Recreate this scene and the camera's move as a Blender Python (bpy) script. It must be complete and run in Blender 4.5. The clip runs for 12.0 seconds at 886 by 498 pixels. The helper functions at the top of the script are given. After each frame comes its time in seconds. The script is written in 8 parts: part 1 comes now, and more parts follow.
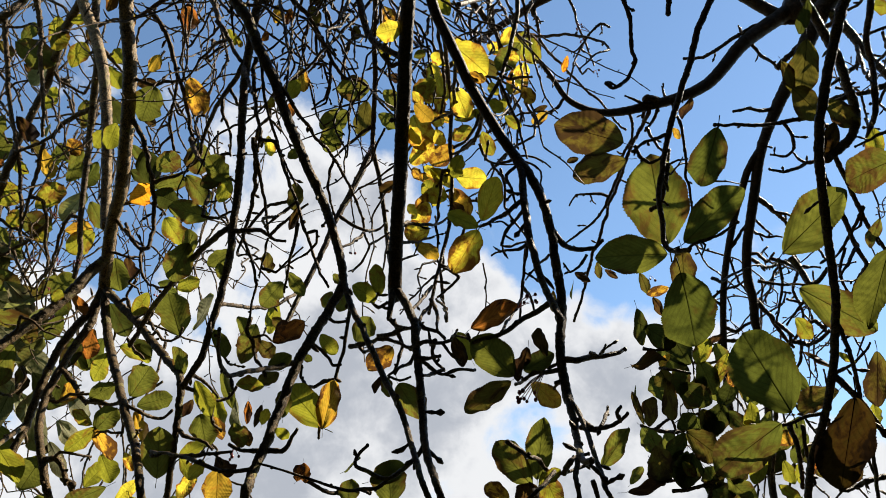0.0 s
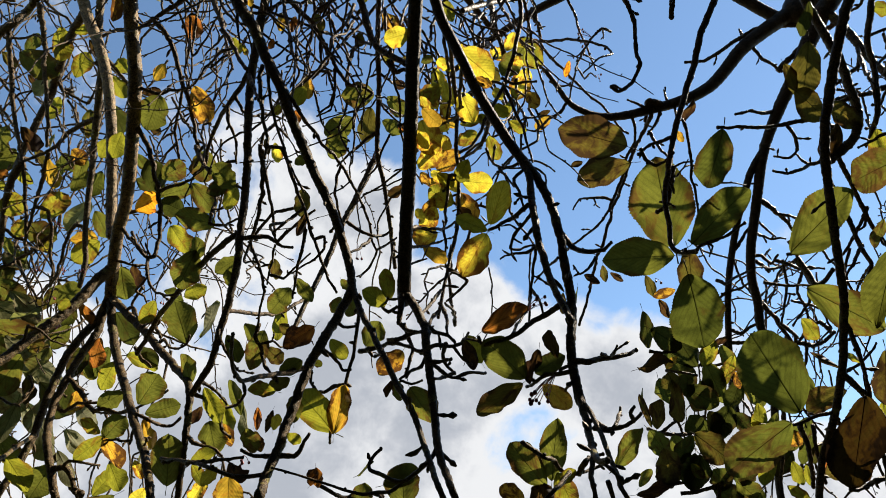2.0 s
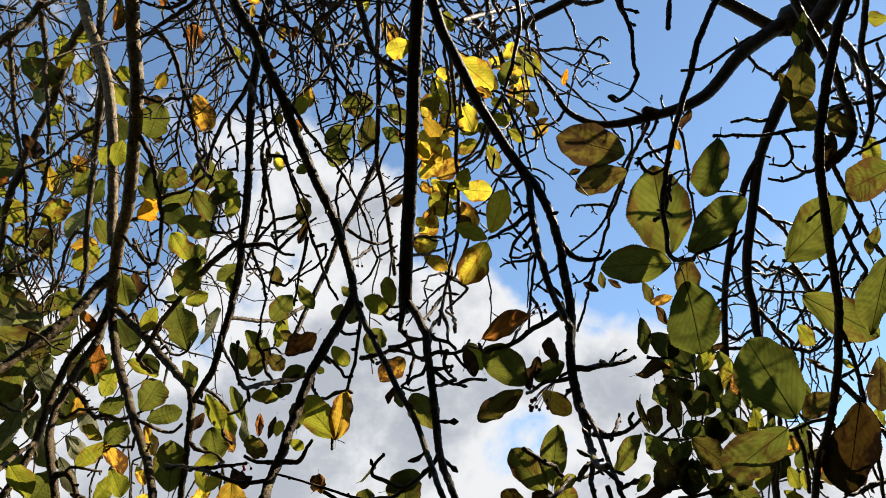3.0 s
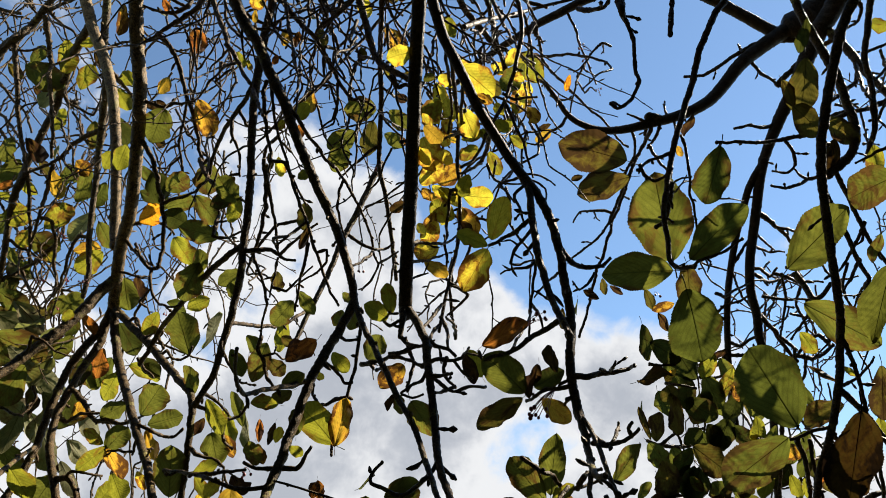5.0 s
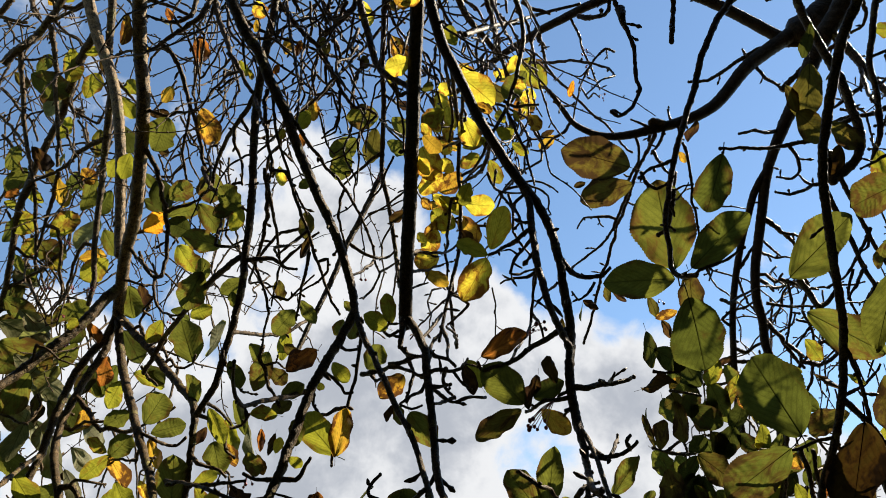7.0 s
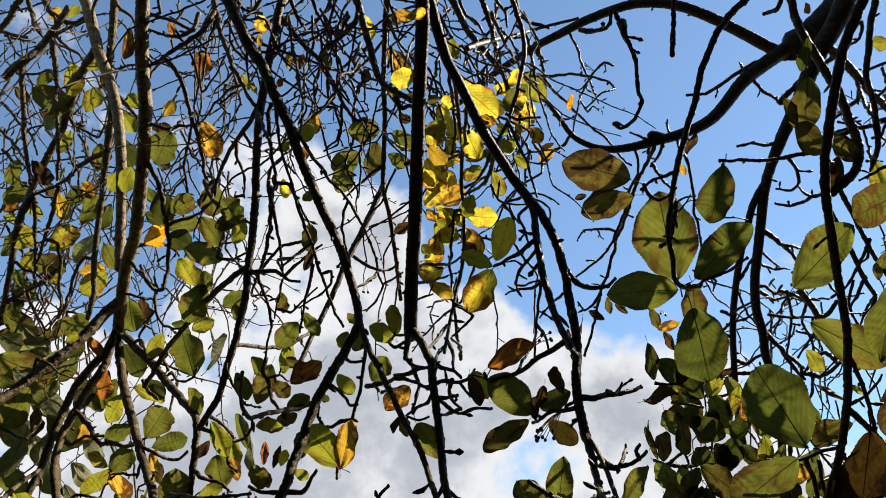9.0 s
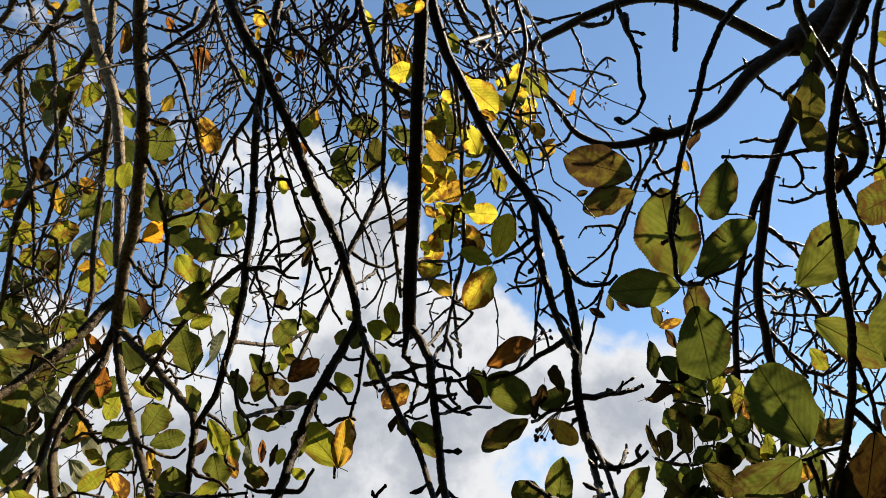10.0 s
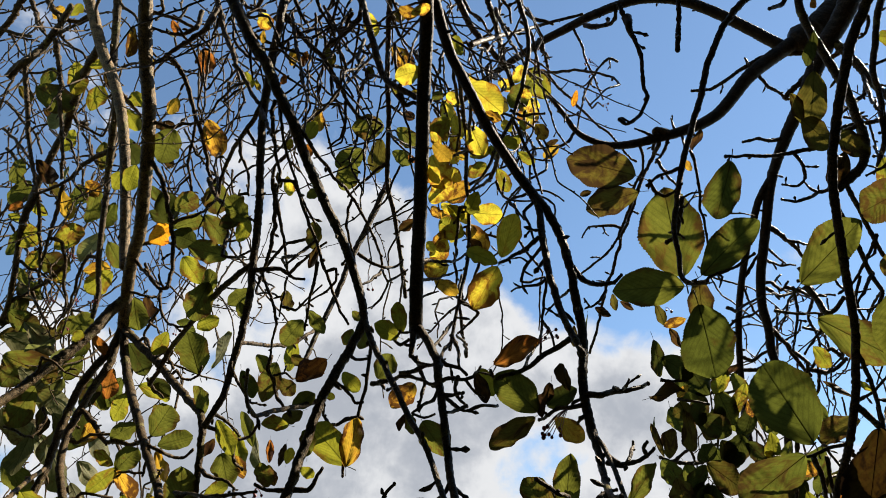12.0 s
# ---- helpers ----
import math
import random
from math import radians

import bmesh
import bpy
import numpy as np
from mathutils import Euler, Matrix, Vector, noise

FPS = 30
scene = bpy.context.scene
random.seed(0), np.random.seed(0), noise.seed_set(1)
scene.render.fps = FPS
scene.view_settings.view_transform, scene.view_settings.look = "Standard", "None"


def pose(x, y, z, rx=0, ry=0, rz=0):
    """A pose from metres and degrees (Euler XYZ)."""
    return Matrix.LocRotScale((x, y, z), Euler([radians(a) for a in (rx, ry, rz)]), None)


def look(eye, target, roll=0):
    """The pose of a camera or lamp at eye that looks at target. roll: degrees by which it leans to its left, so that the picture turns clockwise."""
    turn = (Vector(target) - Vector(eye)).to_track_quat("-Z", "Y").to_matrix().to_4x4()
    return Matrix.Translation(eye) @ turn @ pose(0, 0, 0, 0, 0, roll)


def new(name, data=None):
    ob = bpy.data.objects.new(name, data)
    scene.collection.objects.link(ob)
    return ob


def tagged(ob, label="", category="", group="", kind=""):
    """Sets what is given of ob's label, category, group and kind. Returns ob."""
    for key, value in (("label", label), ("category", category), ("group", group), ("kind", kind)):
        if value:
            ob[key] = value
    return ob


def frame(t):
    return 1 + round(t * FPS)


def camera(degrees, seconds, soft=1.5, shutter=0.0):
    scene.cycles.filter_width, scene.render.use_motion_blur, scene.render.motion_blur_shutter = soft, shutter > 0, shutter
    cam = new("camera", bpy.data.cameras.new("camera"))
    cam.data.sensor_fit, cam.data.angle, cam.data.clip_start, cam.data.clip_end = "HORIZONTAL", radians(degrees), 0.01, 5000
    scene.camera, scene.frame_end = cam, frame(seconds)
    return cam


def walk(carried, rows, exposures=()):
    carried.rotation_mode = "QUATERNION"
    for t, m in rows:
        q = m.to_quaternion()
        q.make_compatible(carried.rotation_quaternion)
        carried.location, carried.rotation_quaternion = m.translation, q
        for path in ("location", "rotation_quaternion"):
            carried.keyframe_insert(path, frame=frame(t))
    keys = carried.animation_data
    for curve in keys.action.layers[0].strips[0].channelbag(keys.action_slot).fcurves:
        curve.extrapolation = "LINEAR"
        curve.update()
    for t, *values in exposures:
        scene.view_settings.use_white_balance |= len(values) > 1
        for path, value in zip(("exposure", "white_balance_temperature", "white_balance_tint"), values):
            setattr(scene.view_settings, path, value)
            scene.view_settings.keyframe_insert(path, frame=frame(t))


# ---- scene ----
# ---- camera and its path ----
cam = camera(61.0, 12.0, soft=0.68)
PATH = [
    (0.0, 0.0078, 0.0201, 1.6046, 120.634, -0.263, -0.432),
    (0.5, -0.0039, 0.0148, 1.6032, 120.751, 0.043, -0.387),
    (1.0, -0.0031, 0.0101, 1.5986, 120.850, -0.052, -0.116),
    (1.5, -0.0048, 0.0169, 1.6045, 120.956, -0.021, -0.171),
    (2.0, -0.0054, 0.0187, 1.5986, 121.174, 0.290, -0.153),
    (2.5, -0.0055, 0.0094, 1.5983, 121.173, 0.230, -0.146),
    (3.0, -0.0110, 0.0042, 1.5956, 121.526, 0.441, -0.346),
    (5.0, -0.0058, 0.0028, 1.5995, 121.816, 0.081, -0.205),
    (5.5, 0.0000, 0.0000, 1.6000, 122.000, 0.000, 0.000),
    (6.0, -0.0052, -0.0015, 1.5996, 121.995, 0.028, 0.046),
    (6.5, 0.0001, 0.0013, 1.6047, 121.967, -0.066, 0.226),
    (7.0, 0.0068, -0.0003, 1.6087, 122.046, -0.093, 0.457),
    (9.0, -0.0074, -0.0005, 1.6037, 123.137, 0.247, 0.223),
    (9.5, -0.0031, 0.0077, 1.6091, 123.125, 0.118, 0.110),
    (10.0, -0.0029, 0.0105, 1.6110, 122.876, 0.080, 0.318),
    (10.5, -0.0037, 0.0127, 1.6107, 122.967, 0.215, 0.373),
    (11.0, 0.0004, 0.0081, 1.6132, 122.862, 0.136, 0.493),
    (11.5, -0.0021, 0.0016, 1.6038, 122.948, 0.148, 0.543),
    (12.0, -0.0095, 0.0034, 1.6049, 122.966, 0.270, 0.569),
]
walk(cam, [(t, pose(x, y, z, rx, ry, rz)) for t, x, y, z, rx, ry, rz in PATH], exposures=[(0.0, 1.47), (9.0, 1.47), (12.0, 1.37)])

# ---- sky, clouds and sun ----
SUN_AZIMUTH, SUN_HEIGHT = 65.0, 43.5      # degrees to the right of straight ahead, and above the horizon


def direction(azimuth, height):
    a, h = radians(azimuth), radians(height)
    return Vector((math.sin(a) * math.cos(h), math.cos(a) * math.cos(h), math.sin(h)))


class Nodes:
    """Short hand for wiring a node tree."""

    def __init__(self, tree):
        self.tree = tree
        tree.nodes.clear()

    def add(self, kind, *sockets, **settings):
        node = self.tree.nodes.new(kind)
        for key, value in settings.items():
            setattr(node, key, value)
        for key, value in sockets:
            self.put(node.inputs[key], value)
        return node

    def put(self, socket, value):
        if isinstance(value, bpy.types.NodeSocket):
            self.tree.links.new(value, socket)
        else:
            socket.default_value = value

    def math(self, op, a, b=0.0, c=0.0, clamp=False):
        return self.add("ShaderNodeMath", (0, a), (1, b), (2, c), operation=op, use_clamp=clamp).outputs[0]

    def dot(self, a, b):
        return self.add("ShaderNodeVectorMath", (0, a), (1, b), operation="DOT_PRODUCT").outputs["Value"]

    def noise(self, vector, scale, detail=4.0, rough=0.55, warp=0.0):
        return self.add("ShaderNodeTexNoise", ("Vector", vector), ("Scale", scale), ("Detail", detail),
                        ("Roughness", rough), ("Distortion", warp)).outputs["Fac"]

    def span(self, value, a, b, lo=0.0, hi=1.0, smooth=True):
        return self.add("ShaderNodeMapRange", ("Value", value), ("From Min", a), ("From Max", b), ("To Min", lo), ("To Max", hi),
                        interpolation_type="SMOOTHSTEP" if smooth else "LINEAR").outputs["Result"]

    def mix(self, factor, a, b):
        node = self.add("ShaderNodeMix", (0, factor), data_type="RGBA")
        self.put(node.inputs[6], a)
        self.put(node.inputs[7], b)
        return node.outputs[2]


# cumulus banks: azimuth, height above the horizon, radius, all in degrees
CLOUDS = [
    (-15.9, 35.7, 5.6, 0.72),
    (-8.7, 31.5, 6.7, 0.80),
    (-16.5, 25.9, 6.5, 0.85),
    (-3.8, 20.9, 10.3, 1.10),
    (-17.9, 14.2, 11.2, 1.10),
    (5.3, 18.0, 8.8, 0.95),
    (15.8, 19.7, 6.2, 0.90),
    (17.1, 13.9, 9.5, 1.00),
    (-30.4, 20.6, 5.2, 0.80),
    (24.1, 19.3, 4.7, 0.70),
    (-30.0, 39.4, 1.9, 0.55),
    (8.8, 10.9, 11.2, 1.00),
    (26.9, 11.6, 6.0, 0.80),
    (-34.3, 38.9, 3.0, 0.42),
    (-24.5, 40.0, 2.6, 0.40),
    (-38.3, 41.8, 2.6, 0.36),
    (8.7, 22.4, 4.1, 0.80),
    (12.2, 23.6, 3.4, 0.70),
    (2.6, 24.7, 4.7, 0.80),
]
# gaps of blue between them
GAPS = [
    (6.5, 16.8, 2.7),
    (-19.5, 22.1, 1.9),
    (-25.8, 29.8, 3.9),
    (30.1, 20.6, 4.7),
    (-32.2, 32.3, 3.4),
    (-0.2, 32.9, 2.6),
    (16.5, 25.8, 2.8),
]

world = bpy.data.worlds.new("sky")
scene.world = world
world.use_nodes = True
n = Nodes(world.node_tree)
ray = n.add("ShaderNodeTexCoord").outputs["Generated"]
clear = n.add("ShaderNodeTexSky", sky_type="NISHITA", sun_disc=False, sun_elevation=radians(SUN_HEIGHT), sun_rotation=radians(SUN_AZIMUTH),
              altitude=0.0, air_density=1.0, dust_density=0.05, ozone_density=1.0).outputs[0]
clear = n.add("ShaderNodeVectorMath", (0, clear), (1, (0.91, 1.0, 1.02)), operation="MULTIPLY").outputs[0]
billow = n.noise(ray, 5.5, 7.0, 0.56, 0.25)
fine = n.noise(ray, 21.0, 5.0, 0.6, 0.4)
bank = n.span(n.noise(ray, 1.7, 2.0, 0.5), 0.56, 0.8, 0.0, 0.45)
for azimuth, height, size, weight in CLOUDS:
    near = n.dot(ray, direction(azimuth, height))
    bank = n.math("MAXIMUM", bank, n.span(near, math.cos(radians(size * 1.35)), math.cos(radians(size * 0.55)), 0.0, weight))
for azimuth, height, size in GAPS:
    near = n.dot(ray, direction(azimuth, height))
    bank = n.math("SUBTRACT", bank, n.span(near, math.cos(radians(size * 1.7)), math.cos(radians(size * 0.3)), 0.0, 0.42))
ragged = n.math("ADD", n.math("MULTIPLY_ADD", billow, 1.7, -0.85), n.math("MULTIPLY_ADD", fine, 0.7, -0.35))
body = n.math("ADD", bank, ragged)
cover = n.span(body, 0.25, 0.66)
thick = n.span(n.math("ADD", body, n.math("MULTIPLY_ADD", n.noise(ray, 8.0, 5.0, 0.6), 1.6, -0.8)), 0.62, 1.30)
white = n.mix(thick, (0.92, 0.93, 0.95, 1), (0.50, 0.535, 0.60, 1))
open_sky = n.add("ShaderNodeBackground", ("Color", clear), ("Strength", 0.067))
cloud_sky = n.add("ShaderNodeBackground", ("Color", white), ("Strength", 0.345))
both = n.add("ShaderNodeMixShader", (0, cover), (1, open_sky.outputs[0]), (2, cloud_sky.outputs[0]))
n.add("ShaderNodeOutputWorld", (0, both.outputs[0]))

sun_data = bpy.data.lights.new("sun", "SUN")
sun_data.energy, sun_data.angle, sun_data.color = 5.0, radians(0.5), (1.0, 0.90, 0.74)
sun = new("sun", sun_data)
sun.matrix_world = look(direction(SUN_AZIMUTH, SUN_HEIGHT) * 30, (0, 0, 0))


# ---- materials ----
def material(name):
    m = bpy.data.materials.new(name)
    m.use_nodes = True
    return m, Nodes(m.node_tree)


def bark(name, dark, light, moss, moss_edge, gloss=0.26):
    """Dark scurfy bark: flaking ridges and pores, paler worn skin, thin crusts of lichen, a dull sheen."""
    m, k = material(name)
    at = k.add("ShaderNodeTexCoord").outputs["Object"]
    coarse, grain, scurf = k.noise(at, 60.0, 6.0, 0.68), k.noise(at, 420.0, 4.0, 0.65), k.noise(at, 1100.0, 2.0, 0.6)
    flakes = k.add("ShaderNodeTexVoronoi", ("Vector", at), ("Scale", 300.0), ("Randomness", 1.0)).outputs["Distance"]
    tone = k.mix(k.span(k.math("MULTIPLY_ADD", grain, 0.6, k.math("MULTIPLY", coarse, 0.4)), 0.41, 0.63), dark, light)
    tone = k.mix(k.span(scurf, 0.45, 0.70, 0.0, 0.6), tone, (dark[0] * 0.45, dark[1] * 0.45, dark[2] * 0.45, 1))
    patch = k.math("MULTIPLY", k.span(k.noise(at, 24.0, 6.0, 0.7, 0.6), moss_edge, moss_edge + 0.08), k.span(grain, 0.36, 0.52))
    tone = k.mix(patch, tone, moss)
    relief = k.math("ADD", k.math("MULTIPLY_ADD", coarse, 0.5, k.math("MULTIPLY", grain, 0.8)), k.math("MULTIPLY_ADD", scurf, 0.25, k.math("MULTIPLY", flakes, 0.3)))
    bump = k.add("ShaderNodeBump", ("Strength", 1.0), ("Distance", 0.0022), ("Height", relief)).outputs[0]
    shade = k.add("ShaderNodeBsdfPrincipled", ("Base Color", tone), ("Roughness", k.span(grain, 0.3, 0.7, 0.36, 0.62)), ("Specular IOR Level", gloss), ("Specular Tint", (1.0, 0.80, 0.52, 1)), ("Normal", bump))
    k.add("ShaderNodeOutputMaterial", (0, shade.outputs[0]))
    return m


BARK = {
    "bough": bark("grey_brown_bark", (0.020, 0.014, 0.009, 1), (0.100, 0.070, 0.044, 1), (0.07, 0.066, 0.036, 1), 0.64, 0.10),
    "limb": bark("mossy_bark", (0.022, 0.0145, 0.0075, 1), (0.400, 0.262, 0.120, 1), (0.21, 0.175, 0.055, 1), 0.57, 0.24),
    "branch": bark("branch_bark", (0.020, 0.0132, 0.007, 1), (0.165, 0.107, 0.048, 1), (0.18, 0.155, 0.050, 1), 0.56, 0.13),
    "twig": bark("twig_bark", (0.026, 0.0170, 0.0095, 1), (0.170, 0.110, 0.054, 1), (0.16, 0.135, 0.06, 1), 0.64, 0.12),
}
BARK["trunk"] = BARK["bough"]


def foliage(name, face, glow, decay, spread):
    """A leaf blade: parallel side veins, brown decay in spots and along the rim, light that shines through."""
    m, k = material(name)
    uv = k.add("ShaderNodeUVMap").outputs[0]
    at = k.add("ShaderNodeTexCoord").outputs["Object"]
    chance = k.add("ShaderNodeObjectInfo").outputs["Random"]
    parts = k.add("ShaderNodeSeparateXYZ", (0, uv))
    along, across = parts.outputs[0], k.math("ABSOLUTE", k.math("SUBTRACT", parts.outputs[1], 0.5))
    shift = k.add("ShaderNodeVectorMath", (0, at), (1, k.add("ShaderNodeCombineXYZ", (0, k.math("MULTIPLY", chance, 37.0)), (1, k.math("MULTIPLY", chance, 11.0))).outputs[0]), operation="ADD").outputs[0]
    blotch, speck, mottle = k.noise(shift, 2.8, 6.0, 0.68, 0.7), k.noise(shift, 24.0, 3.0, 0.65), k.noise(shift, 6.0, 5.0, 0.65)
    sweep = k.math("MULTIPLY_ADD", k.math("ADD", across, k.math("MULTIPLY", across, across)), -0.68, along)
    sweep = k.math("MULTIPLY_ADD", k.noise(shift, 2.5, 0.0, 0.5), 0.07, sweep)
    phase = k.math("FRACT", k.math("MULTIPLY", sweep, 9.5))
    vein = k.span(k.math("ABSOLUTE", k.math("SUBTRACT", phase, 0.5)), 0.0, 0.11, 1.0, 0.0)
    rib = k.span(across, 0.004, 0.024, 1.0, 0.0)
    band = k.span(k.math("ABSOLUTE", k.math("SUBTRACT", phase, 0.5)), 0.0, 0.42, 0.42, 0.0)
    lines = k.math("MAXIMUM", k.math("MULTIPLY", k.math("MULTIPLY", k.math("MAXIMUM", vein, band), k.span(across, 0.28, 0.5, 0.55, 0.2)), k.span(speck, 0.2, 0.6, 0.6, 1.0)), k.math("MULTIPLY", rib, 0.7))
    net = k.add("ShaderNodeTexVoronoi", ("Vector", shift), ("Scale", 46.0), feature="DISTANCE_TO_EDGE").outputs["Distance"]
    rim = k.span(across, 0.25, 0.5, 0.0, 0.18)
    tipward = k.math("MULTIPLY", k.math("SUBTRACT", along, 0.5), k.math("SUBTRACT", chance, 0.3))
    rot = k.math("ADD", k.math("ADD", blotch, rim), k.math("MULTIPLY_ADD", chance, 0.22, spread - 0.10))
    rot = k.math("ADD", rot, k.math("MULTIPLY_ADD", tipward, 0.22, k.math("MULTIPLY", vein, -0.035)))
    amber = k.span(rot, 0.52, 0.68, 0.0, 0.55)
    rot = k.math("MAXIMUM", k.span(rot, 0.60, 0.76), k.span(k.math("ADD", speck, k.math("MULTIPLY", rot, 0.42)), 0.92, 1.02, 0.0, 0.85))
    vary = k.math("ADD", k.span(mottle, 0.32, 0.68, 0.72, 1.08), k.math("MULTIPLY_ADD", chance, 0.30, k.span(net, 0.0, 0.16, -0.13, 0.08)))

    def tint(base):
        lit = k.add("ShaderNodeVectorMath", (0, base[:3]), ("Scale", vary), operation="SCALE").outputs[0]
        lined = k.mix(k.math("MULTIPLY", lines, 0.85), lit, (base[0] * 0.40, base[1] * 0.40, base[2] * 0.4, 1))
        turned = k.mix(amber, lined, (base[0] * 1.05, base[1] * 0.68, base[2] * 0.7, 1))
        return k.mix(rot, turned, decay if base is glow else (decay[0] * 0.6, decay[1] * 0.6, decay[2] * 0.6, 1))

    bump = k.add("ShaderNodeBump", ("Strength", 0.25), ("Distance", 0.002), ("Height", k.math("SUBTRACT", k.math("MULTIPLY_ADD", mottle, 0.35, k.math("MULTIPLY", speck, 0.15)), lines))).outputs[0]
    skin = k.add("ShaderNodeBsdfPrincipled", ("Base Color", tint(face)), ("Roughness", 0.58), ("Specular IOR Level", 0.08), ("Normal", bump))
    through_light = k.add("ShaderNodeBsdfTranslucent", ("Color", tint(glow)), ("Normal", bump))
    blade = k.add("ShaderNodeMixShader", (0, 0.62), (1, skin.outputs[0]), (2, through_light.outputs[0]))
    k.add("ShaderNodeOutputMaterial", (0, blade.outputs[0]))
    return m


LEAF = {
    "green": foliage("green_leaf", (0.044, 0.05, 0.015, 1), (0.095, 0.099, 0.014, 1), (0.075, 0.040, 0.010, 1), 0.02),
    # next two: the green leaf again, with shade mixed into its colour
    "dark": foliage("shaded_green_leaf", (0.024, 0.029, 0.01, 1), (0.036, 0.041, 0.007, 1), (0.035, 0.022, 0.007, 1), 0.0),
    "shade": foliage("half_shaded_green_leaf", (0.024, 0.031, 0.009, 1), (0.073, 0.082, 0.012, 1), (0.05, 0.03, 0.008, 1), 0.01),
    "lime": foliage("yellow_green_leaf", (0.058, 0.062, 0.018, 1), (0.207, 0.200, 0.017, 1), (0.13, 0.062, 0.012, 1), 0.02),
    "yellow": foliage("yellow_leaf", (0.14, 0.105, 0.024, 1), (0.560, 0.475, 0.038, 1), (0.22, 0.090, 0.014, 1), 0.07),
    "ochre": foliage("yellow_brown_leaf", (0.085, 0.055, 0.017, 1), (0.401, 0.250, 0.024, 1), (0.085, 0.036, 0.009, 1), 0.10),
    "rust": foliage("orange_brown_leaf", (0.085, 0.036, 0.013, 1), (0.271, 0.103, 0.016, 1), (0.055, 0.022, 0.008, 1), 0.07),
    "orange": foliage("glowing_orange_leaf", (0.16, 0.075, 0.013, 1), (0.731, 0.314, 0.017, 1), (0.14, 0.05, 0.008, 1), 0.05),
    "brown": foliage("dry_brown_leaf", (0.0216, 0.0126, 0.0066, 1), (0.054, 0.033, 0.008, 1), (0.028, 0.014, 0.007, 1), 0.10),
    "umber": foliage("spotted_olive_leaf", (0.042, 0.036, 0.012, 1), (0.078, 0.066, 0.011, 1), (0.036, 0.020, 0.007, 1), 0.07),
    "withered": foliage("blotched_withered_leaf", (0.009, 0.006, 0.003, 1), (0.026, 0.016, 0.003, 1), (0.007, 0.004, 0.002, 1), 0.06),
    # last two: sun glare on the blades, painted as a paler leaf colour
    "sunpale": foliage("sun_dulled_leaf", (0.150, 0.143, 0.062, 1), (0.095, 0.099, 0.022, 1), (0.07, 0.045, 0.015, 1), -0.02),
    "pale": foliage("sun_glare_leaf", (0.30, 0.29, 0.155, 1), (0.144, 0.151, 0.040, 1), (0.10, 0.07, 0.03, 1), -0.05),
}


def plain(name, base, other, scale, rough):
    m, k = material(name)
    at = k.add("ShaderNodeTexCoord").outputs["Object"]
    tone = k.mix(k.span(k.noise(at, scale, 6.0, 0.6), 0.35, 0.65), base, other)
    bump = k.add("ShaderNodeBump", ("Strength", 0.4), ("Height", k.noise(at, scale * 6, 3.0))).outputs[0]
    shade = k.add("ShaderNodeBsdfPrincipled", ("Base Color", tone), ("Roughness", rough), ("Normal", bump))
    k.add("ShaderNodeOutputMaterial", (0, shade.outputs[0]))
    return m


SHELL_LEAF = plain("shade_shell_leaves", (0.022, 0.028, 0.010, 1), (0.042, 0.045, 0.015, 1), 9.0, 0.7)
BERRY = plain("berry_skin", (0.30, 0.035, 0.024, 1), (0.14, 0.018, 0.016, 1), 160.0, 0.35)
GRASS = plain("meadow_grass", (0.030, 0.042, 0.014, 1), (0.060, 0.066, 0.024, 1), 3.0, 0.9)
BURR = plain("dry_burr", (0.05, 0.035, 0.02, 1), (0.09, 0.065, 0.03, 1), 90.0, 0.9)

# ---- ground ----
side = 40
spots = [(-1 + 2 * i / side, -1 + 2 * j / side) for j in range(side + 1) for i in range(side + 1)]
spots = [(1200 * a * abs(a) ** 1.6, 1200 * b * abs(b) ** 1.6) for a, b in spots]
faces = [(j * (side + 1) + i, j * (side + 1) + i + 1, (j + 1) * (side + 1) + i + 1, (j + 1) * (side + 1) + i) for j in range(side) for i in range(side)]
ground_mesh = bpy.data.meshes.new("ground")
ground_mesh.from_pydata([(x, y, 0.12 * noise.noise((x * 0.2, y * 0.2, 0)) if abs(x) + abs(y) > 4 else 0) for x, y in spots], [], faces)
ground_mesh.materials.append(GRASS)
ground = tagged(new("ground", ground_mesh), "short green meadow grass under the tree", "ground", kind="structure")

# ---- the tree ----
TRUNK = Vector((1.0, -0.85, 0.0))
CROWN = Vector((0.85, -0.75, 3.15))
tree = tagged(new("tree"), "drooping whitebeam with dark knobbly twigs and yellowing autumn leaves", "tree")
tree.location = TRUNK
luck = random.Random(11)
STEMS = []      # (object, points, radii) of every stem that is built


def part(name, mesh, parent, label=""):
    ob = new(name, mesh)
    ob.parent = parent
    ob.matrix_parent_inverse = parent.matrix_world.inverted() if parent is not tree else Matrix.Translation(-TRUNK)
    if label:
        ob["label"] = label
    return ob


